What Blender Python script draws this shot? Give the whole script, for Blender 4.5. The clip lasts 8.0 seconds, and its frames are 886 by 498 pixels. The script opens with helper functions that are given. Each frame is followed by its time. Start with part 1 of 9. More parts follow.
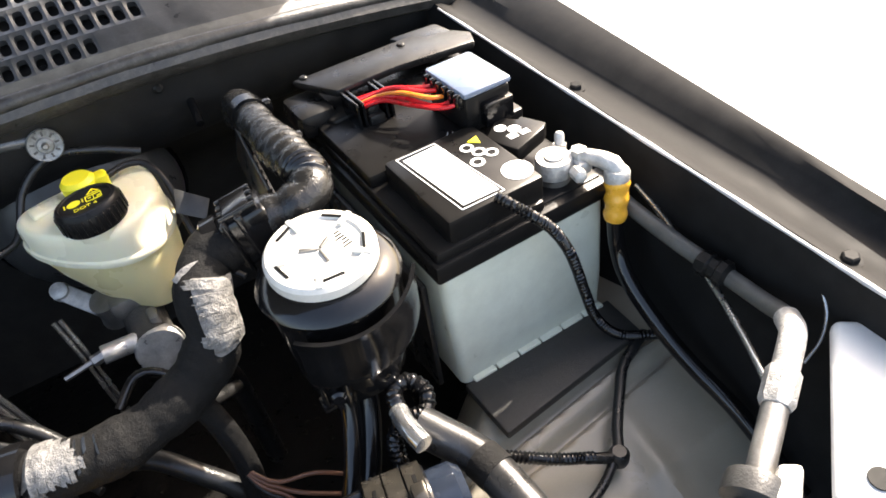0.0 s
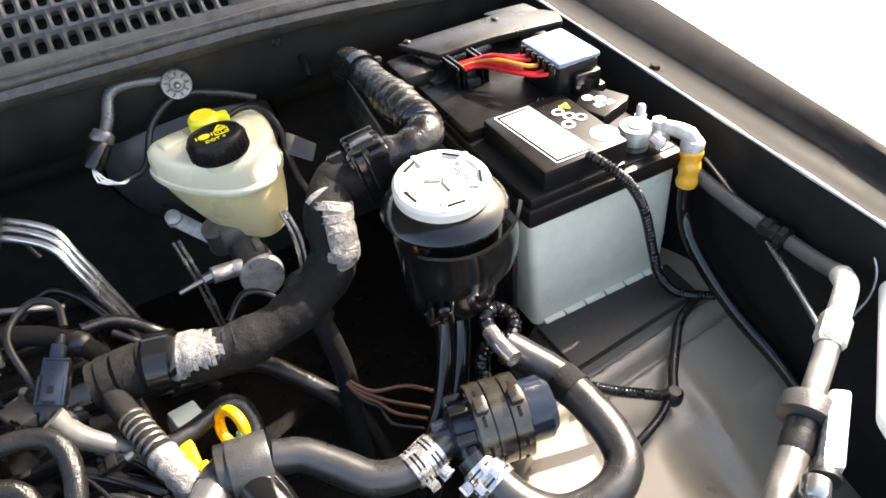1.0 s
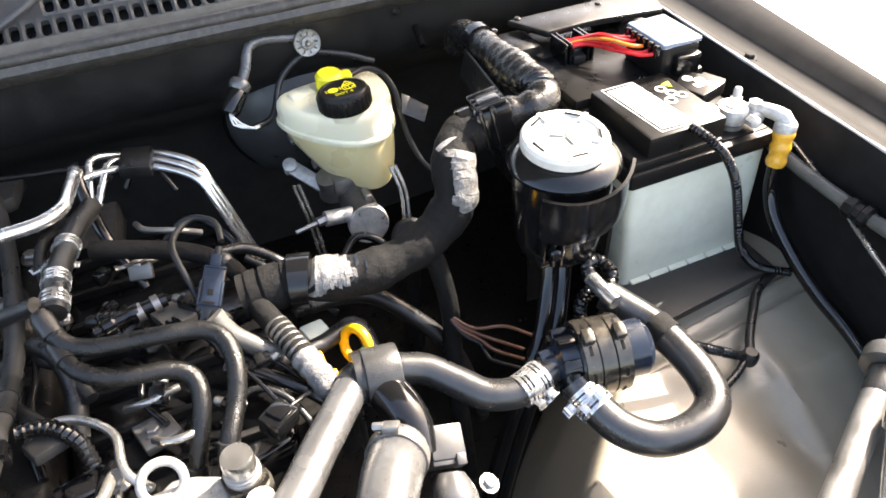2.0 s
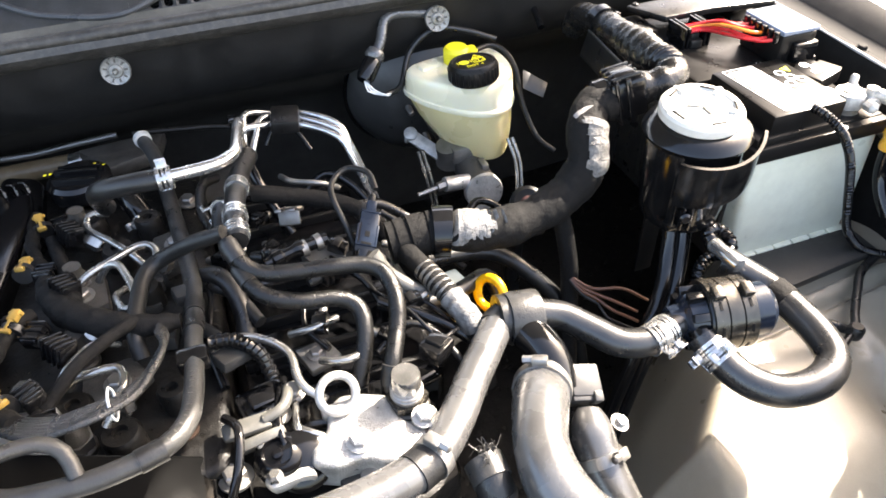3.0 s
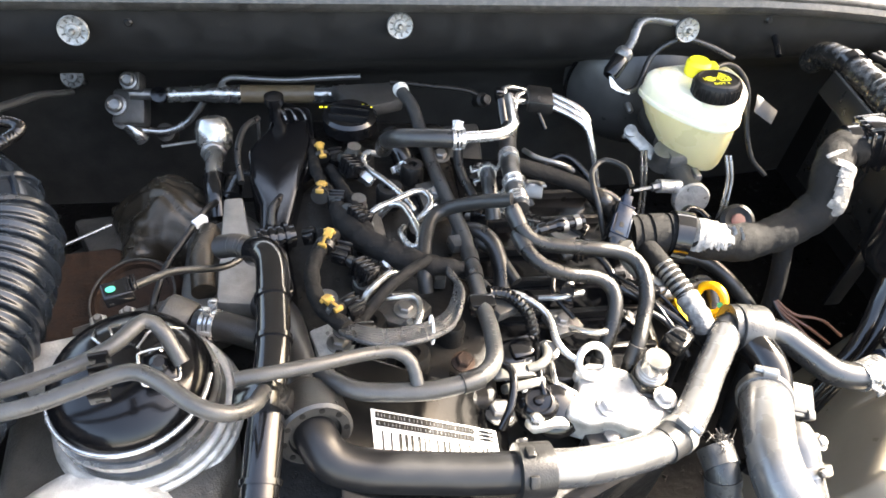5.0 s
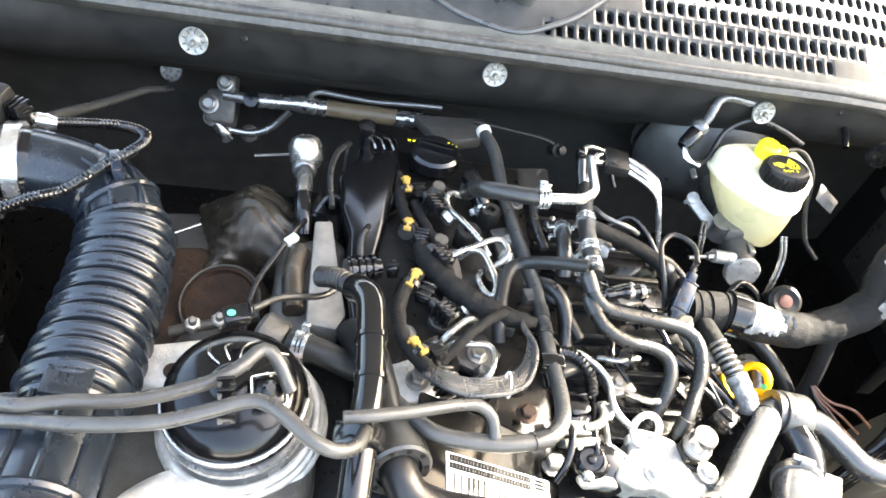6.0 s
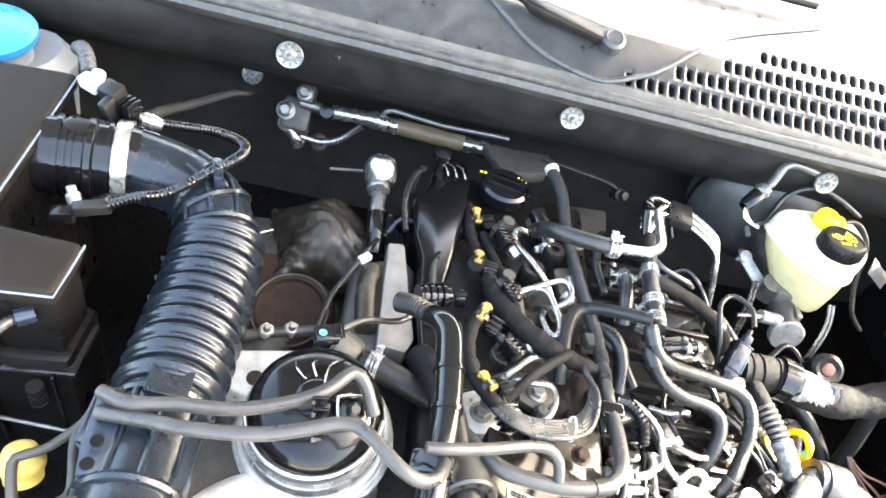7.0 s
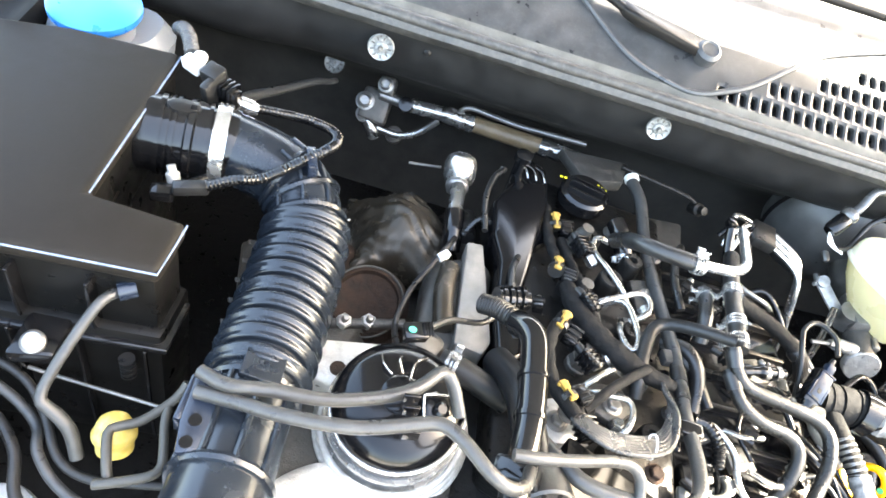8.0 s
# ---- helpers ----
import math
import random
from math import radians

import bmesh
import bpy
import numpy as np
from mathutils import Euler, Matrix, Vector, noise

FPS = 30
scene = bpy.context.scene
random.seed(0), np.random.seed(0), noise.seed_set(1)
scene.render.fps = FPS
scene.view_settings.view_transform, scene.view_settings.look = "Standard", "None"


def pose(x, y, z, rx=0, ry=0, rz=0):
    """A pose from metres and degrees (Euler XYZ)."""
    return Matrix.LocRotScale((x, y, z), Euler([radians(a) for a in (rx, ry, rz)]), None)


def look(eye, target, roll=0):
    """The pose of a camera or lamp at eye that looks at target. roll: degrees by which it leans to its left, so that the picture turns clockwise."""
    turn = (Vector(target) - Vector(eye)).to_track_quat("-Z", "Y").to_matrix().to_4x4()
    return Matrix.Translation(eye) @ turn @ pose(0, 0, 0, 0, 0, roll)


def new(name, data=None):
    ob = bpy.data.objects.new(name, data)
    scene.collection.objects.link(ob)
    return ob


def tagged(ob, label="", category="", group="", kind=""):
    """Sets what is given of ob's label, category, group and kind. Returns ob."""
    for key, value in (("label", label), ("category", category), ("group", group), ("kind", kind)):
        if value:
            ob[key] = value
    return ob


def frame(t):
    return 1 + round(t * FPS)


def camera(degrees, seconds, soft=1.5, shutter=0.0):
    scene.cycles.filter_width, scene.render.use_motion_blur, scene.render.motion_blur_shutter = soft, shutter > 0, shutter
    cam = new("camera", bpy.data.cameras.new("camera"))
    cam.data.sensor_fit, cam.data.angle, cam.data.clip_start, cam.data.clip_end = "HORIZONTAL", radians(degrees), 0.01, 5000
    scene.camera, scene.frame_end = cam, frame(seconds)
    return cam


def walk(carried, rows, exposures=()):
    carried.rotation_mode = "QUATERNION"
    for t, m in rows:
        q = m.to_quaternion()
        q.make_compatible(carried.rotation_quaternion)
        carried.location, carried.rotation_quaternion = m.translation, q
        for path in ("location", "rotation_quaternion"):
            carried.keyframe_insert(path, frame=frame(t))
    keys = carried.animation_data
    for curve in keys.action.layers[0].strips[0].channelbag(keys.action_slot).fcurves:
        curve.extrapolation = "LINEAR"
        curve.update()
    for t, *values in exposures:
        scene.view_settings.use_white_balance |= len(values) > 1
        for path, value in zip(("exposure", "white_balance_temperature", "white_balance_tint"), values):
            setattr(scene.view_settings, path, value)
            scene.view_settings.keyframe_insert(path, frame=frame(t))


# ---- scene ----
cam = camera(65.1, 8.0, soft=1.65)
METRES, EYE, TILT, LEAN, TURN = 0.82, 1.38, -42.24, 6.58, -32.44
ROWS = [
    (0.0, 0.0, 0.0, 0.0, -0.0, -0.0, 0.0),
    (0.5, -0.0407, -0.0438, -0.0289, 0.42, -0.3, -2.22),
    (1.0, -0.0817, -0.0918, -0.0599, 1.22, -0.43, -4.5),
    (1.5, -0.1217, -0.138, -0.0932, 2.34, -0.6, -7.05),
    (3.0, -0.2764, -0.2457, -0.212, 5.94, -0.66, -11.97),
    (3.5, -0.3313, -0.2805, -0.2495, 7.37, -1.14, -14.38),
    (4.0, -0.3877, -0.3093, -0.2716, 8.64, -1.48, -17.24),
    (4.5, -0.4461, -0.3406, -0.2809, 9.56, -2.74, -20.71),
    (5.0, -0.496, -0.3723, -0.2672, 11.35, -5.4, -24.08),
    (6.5, -0.6467, -0.4789, -0.2408, 13.73, -7.15, -35.82),
    (7.0, -0.6858, -0.4979, -0.2546, 15.04, -7.8, -38.61),
    (7.5, -0.7149, -0.5086, -0.2742, 16.95, -9.17, -40.91),
    (8.0, -0.7399, -0.5086, -0.2909, 19.62, -11.24, -42.37),
]
walk(cam, [(t, pose(0, 0, EYE, TILT, LEAN, TURN) @ pose(METRES * x, METRES * y, METRES * z, 90 + pitch, roll, yaw)) for t, x, y, z, yaw, pitch, roll in ROWS], [(0.0, 2.3, 7200, 12), (1.5, 2.72, 7300, 13), (3.0, 2.93, 7300, 13), (5.0, 3.68, 7400, 11), (6.5, 4.42, 7430, 7), (8.0, 4.52, 7430, 7)])

# ---- world and light ----
world = bpy.data.worlds.new("World")
scene.world = world
world.use_nodes = True
wn = world.node_tree.nodes
sky = wn.new("ShaderNodeTexSky")
sky.sky_type = "NISHITA"
sky.sun_disc = False
sky.air_density, sky.dust_density, sky.ozone_density = 1.0, 4.0, 0.3
sky.sun_elevation, sky.sun_rotation = radians(41), radians(73)
wn["Background"].inputs[1].default_value = 0.15
world.node_tree.links.new(sky.outputs[0], wn["Background"].inputs[0])

sun = new("sun", bpy.data.lights.new("sun", "SUN"))
sun.data.energy, sun.data.angle, sun.data.color = 3.7, radians(0.6), (1.0, 0.965, 0.91)
sun.matrix_world = look((11.0, 3.4, 10.0), (0, 0, 0))


# ---- small mesh tools ----
def finish(bm, sharp=38):
    bmesh.ops.recalc_face_normals(bm, faces=bm.faces)
    lim = radians(sharp)
    for f in bm.faces:
        f.smooth = True
    for e in bm.edges:
        if len(e.link_faces) == 2:
            e.smooth = e.calc_face_angle(0) < lim
    return bm


def mesh_of(name, bm, material, shift=None):
    finish(bm)
    if shift is not None:
        bmesh.ops.translate(bm, verts=bm.verts, vec=-shift)
    me = bpy.data.meshes.new(name)
    bm.to_mesh(me)
    bm.free()
    me.materials.append(material)
    return me


def thing(name, at, label, category, group="", kind=""):
    """An Empty at the base of a thing; its parts are built in world metres."""
    ob = new(name)
    ob.empty_display_size = 0.02
    ob.location = at
    return tagged(ob, label, category, group, kind)


def part(name, bm, material, parent, label=""):
    root = parent
    while root.parent:
        root = root.parent
    ob = new(name, mesh_of(name, bm, material, Vector(root.location)))
    ob.parent = parent
    if label:
        tagged(ob, label)
    return ob


def solo(name, bm, material, label, category, group="", kind=""):
    """A thing that is one mesh, with its origin at its base."""
    xs = [v.co for v in bm.verts]
    lo = Vector([min(c[i] for c in xs) for i in range(3)])
    hi = Vector([max(c[i] for c in xs) for i in range(3)])
    at = Vector(((lo.x + hi.x) / 2, (lo.y + hi.y) / 2, lo.z))
    ob = new(name, mesh_of(name, bm, material, at))
    ob.location = at
    return tagged(ob, label, category, group, kind)


def spline(pts, step=0.006):
    """Points along a smooth curve through pts, about step apart."""
    p = [Vector(q) for q in pts]
    p = [p[0] * 2 - p[1]] + p + [p[-1] * 2 - p[-2]]
    out = []
    for i in range(1, len(p) - 2):
        a, b, c, d = p[i - 1:i + 3]
        n = max(2, int((c - b).length / step))
        for k in range(n):
            t = k / n
            out.append(0.5 * ((2 * b) + (c - a) * t + (2 * a - 5 * b + 4 * c - d) * t * t + (3 * b - a - 3 * c + d) * t ** 3))
    out.append(p[-2])
    return out


def frames_on(path):
    """A turning frame (side, up) for each point of a path, with no twist."""
    tang = []
    for i in range(len(path)):
        d = path[min(i + 1, len(path) - 1)] - path[max(i - 1, 0)]
        tang.append(d.normalized() if d.length > 1e-9 else Vector((0, 0, 1)))
    side = tang[0].orthogonal().normalized()
    res = []
    for t in tang:
        side = (side - t * side.dot(t)).normalized()
        res.append((t, side, t.cross(side)))
    return res


def sweep(bm, pts, r, seg=12, step=0.006, smooth=True, caps=True, hollow=0.0):
    """A round tube along pts. r: metres, or a function of (metres along, share of the length)."""
    path = spline(pts, step) if smooth else [Vector(q) for q in pts]
    fr = frames_on(path)
    lens = [0.0]
    for a, b in zip(path, path[1:]):
        lens.append(lens[-1] + (b - a).length)
    rings = []
    for p, (t, s, u), l in zip(path, fr, lens):
        rad = r(l, l / lens[-1]) if callable(r) else r
        rings.append([bm.verts.new(p + (s * math.cos(2 * math.pi * k / seg) + u * math.sin(2 * math.pi * k / seg)) * rad) for k in range(seg)])
    for a, b in zip(rings, rings[1:]):
        for k in range(seg):
            bm.faces.new((a[k], a[(k + 1) % seg], b[(k + 1) % seg], b[k]))
    if caps:
        for ring in (rings[0], rings[-1]):
            if hollow:
                c = sum((v.co for v in ring), Vector()) / seg
                inner = [bm.verts.new(c + (v.co - c) * hollow) for v in ring]
                for k in range(seg):
                    bm.faces.new((ring[k], ring[(k + 1) % seg], inner[(k + 1) % seg], inner[k]))
            else:
                bm.faces.new(ring)
    return bm


def on_path(pts, u):
    """The point and the heading at a share u of the length of a curve through pts."""
    path = spline(pts)
    i = min(int(u * (len(path) - 1)), len(path) - 2)
    return path[i], (path[i + 1] - path[i]).normalized()


def ribbed(r, pitch, depth, soft=True):
    """A radius with rings along it."""
    def f(l, u):
        w = (l / pitch) % 1.0
        return r + depth * (0.5 + 0.5 * math.cos(2 * math.pi * w)) if soft else r + (depth if w < 0.45 else 0)
    return f


def turned(bm, profile, at, axis=(0, 0, 1), seg=24, flats=0):
    """A body of revolution: profile of (radius, height) along axis from at."""
    at, ax = Vector(at), Vector(axis).normalized()
    s = ax.orthogonal().normalized()
    u = ax.cross(s)
    n = flats or seg
    rings = []
    for r, h in profile:
        if r < 1e-6:
            rings.append([bm.verts.new(at + ax * h)])
        else:
            rings.append([bm.verts.new(at + ax * h + (s * math.cos(2 * math.pi * k / n) + u * math.sin(2 * math.pi * k / n)) * r) for k in range(n)])
    for a, b in zip(rings, rings[1:]):
        for k in range(n):
            j = (k + 1) % n
            if len(a) == 1 and len(b) > 1:
                bm.faces.new((a[0], b[j], b[k]))
            elif len(b) == 1 and len(a) > 1:
                bm.faces.new((a[k], a[j], b[0]))
            elif len(a) > 1:
                bm.faces.new((a[k], a[j], b[j], b[k]))
    for ring in (rings[0], rings[-1]):
        if len(ring) > 2:
            bm.faces.new(ring)
    return bm


def block(bm, lo, hi, bevel=0.002, m=None, seg=2):
    """A box with rounded edges, from corner lo to corner hi, turned by m."""
    lo, hi = Vector(lo), Vector(hi)
    made = bmesh.ops.create_cube(bm, size=1.0)["verts"]
    for v in made:
        v.co = Vector([lo[i] + (v.co[i] + 0.5) * (hi[i] - lo[i]) for i in range(3)])
    if bevel:
        edges = list({e for v in made for e in v.link_edges})
        res = bmesh.ops.bevel(bm, geom=edges, offset=min(bevel, 0.45 * min(hi - lo)), segments=seg, affect="EDGES", profile=0.5)
        made = list({v for f in res["faces"] for v in f.verts} | {v for v in made if v.is_valid})
    if m is not None:
        bmesh.ops.transform(bm, matrix=m, verts=made)
    return made


def slab(bm, outline, z0, z1, bevel=0.002, seg=2):
    """A plate of any outline, (x, y) or (x, y, dz), from z0 to z1, with rounded edges."""
    lo = [bm.verts.new((p[0], p[1], z0 + (p[2] if len(p) > 2 else 0))) for p in outline]
    hi = [bm.verts.new((p[0], p[1], z1 + (p[2] if len(p) > 2 else 0))) for p in outline]
    n = len(outline)
    fs = [bm.faces.new(lo), bm.faces.new(hi)]
    for k in range(n):
        fs.append(bm.faces.new((lo[k], lo[(k + 1) % n], hi[(k + 1) % n], hi[k])))
    bmesh.ops.recalc_face_normals(bm, faces=fs)
    if bevel:
        edges = list({e for f in fs for e in f.edges})
        bmesh.ops.bevel(bm, geom=edges, offset=bevel, segments=seg, affect="EDGES", profile=0.5)
    return bm


def loft(bm, rings):
    """A skin over closed rings of equally many points, closed at both ends."""
    rs = [[bm.verts.new(p) for p in ring] for ring in rings]
    n = len(rs[0])
    for a, b in zip(rs, rs[1:]):
        for k in range(n):
            bm.faces.new((a[k], a[(k + 1) % n], b[(k + 1) % n], b[k]))
    bm.faces.new(rs[0])
    bm.faces.new(rs[-1])
    return bm


def extrude_x(bm, profile, x0, x1, steps, shape=None):
    """A sheet: a (y, z) profile carried along x; shape(x, y, z) may bend it."""
    cols = []
    for i in range(steps + 1):
        x = x0 + (x1 - x0) * i / steps
        cols.append([bm.verts.new(shape(x, y, z) if shape else (x, y, z)) for y, z in profile])
    for a, b in zip(cols, cols[1:]):
        for k in range(len(profile) - 1):
            bm.faces.new((a[k], a[k + 1], b[k + 1], b[k]))
    return bm


def thicken(bm, d):
    bmesh.ops.recalc_face_normals(bm, faces=bm.faces)
    bmesh.ops.solidify(bm, geom=list(bm.faces), thickness=d)
    return bm


def aim(at, axis, spin=0):
    """A pose whose z lies along axis."""
    q = Vector(axis).normalized().to_track_quat("Z", "Y")
    return Matrix.Translation(Vector(at)) @ q.to_matrix().to_4x4() @ pose(0, 0, 0, 0, 0, spin)


def BM():
    return bmesh.new()


# ---- materials ----
def mat(name, base, rough=0.5, metal=0.0, var=0.25, scale=45, fine=700, bump=0.12, dust=0.0, dust_col=(0.22, 0.2, 0.17), rvar=0.15, spec=0.5, coat=0.0, trans=0.0, sss=0.0, weave=0.0, piece=0.0):
    m = bpy.data.materials.new(name)
    m.use_nodes = True
    nt = m.node_tree
    N, Lk = nt.nodes, nt.links
    b = N["Principled BSDF"]
    co = N.new("ShaderNodeTexCoord")

    def noise_at(s, detail, rough_n=0.55):
        n = N.new("ShaderNodeTexNoise")
        n.inputs["Scale"].default_value, n.inputs["Detail"].default_value, n.inputs["Roughness"].default_value = s, detail, rough_n
        Lk.new(co.outputs["Object"], n.inputs["Vector"])
        return n.outputs[0]

    def ramp(src, a, c, lo, hi):
        r = N.new("ShaderNodeMapRange")
        r.inputs[1].default_value, r.inputs[2].default_value, r.inputs[3].default_value, r.inputs[4].default_value = a, c, lo, hi
        Lk.new(src, r.inputs[0])
        return r.outputs[0]

    def mixed(fac, a, c):
        x = N.new("ShaderNodeMix")
        x.data_type = "RGBA"
        for k, v in ((0, fac), (6, a), (7, c)):
            if isinstance(v, tuple):
                x.inputs[k].default_value = (*v, 1)
            elif isinstance(v, float):
                x.inputs[k].default_value = v
            else:
                Lk.new(v, x.inputs[k])
        return x.outputs[2]

    big, small = noise_at(scale, 4), noise_at(fine, 3)
    dark = tuple(c * (1 - var) for c in base)
    light = tuple(min(1, c * (1 + var)) for c in base)
    col = mixed(ramp(big, 0.3, 0.7, 0.0, 1.0), dark, light)
    col = mixed(ramp(small, 0.35, 0.65, 0.0, 0.35), col, dark)
    if piece:
        oi = N.new("ShaderNodeObjectInfo")
        col = mixed(ramp(oi.outputs["Random"], 0, 1, 0.0, piece), col, dark)
    if dust:
        blot = noise_at(scale * 2.3, 6, 0.7)
        col = mixed(ramp(blot, 0.48, 0.8, 0.0, dust), col, dust_col)
    Lk.new(col, b.inputs["Base Color"])
    Lk.new(ramp(big, 0.25, 0.75, max(0.03, rough - rvar), min(1, rough + rvar)), b.inputs["Roughness"])
    b.inputs["Metallic"].default_value = metal
    b.inputs["Specular IOR Level"].default_value = spec
    b.inputs["Coat Weight"].default_value = coat
    b.inputs["Coat Roughness"].default_value = 0.06
    if trans:
        b.inputs["Transmission Weight"].default_value = trans
    if sss:
        b.inputs["Subsurface Weight"].default_value = sss
        b.inputs["Subsurface Radius"].default_value = (0.012, 0.01, 0.006)
    height = small
    if weave:
        wv = N.new("ShaderNodeTexVoronoi")
        wv.inputs["Scale"].default_value = weave
        Lk.new(co.outputs["Object"], wv.inputs["Vector"])
        height = wv.outputs["Distance"]
    if bump:
        bp = N.new("ShaderNodeBump")
        bp.inputs["Strength"].default_value, bp.inputs["Distance"].default_value = bump, 0.0012
        Lk.new(height, bp.inputs["Height"])
        bp2 = N.new("ShaderNodeBump")
        bp2.inputs["Strength"].default_value, bp2.inputs["Distance"].default_value = bump * 0.8, 0.004
        Lk.new(big, bp2.inputs["Height"])
        Lk.new(bp.outputs[0], bp2.inputs["Normal"])
        Lk.new(bp2.outputs[0], b.inputs["Normal"])
    return m


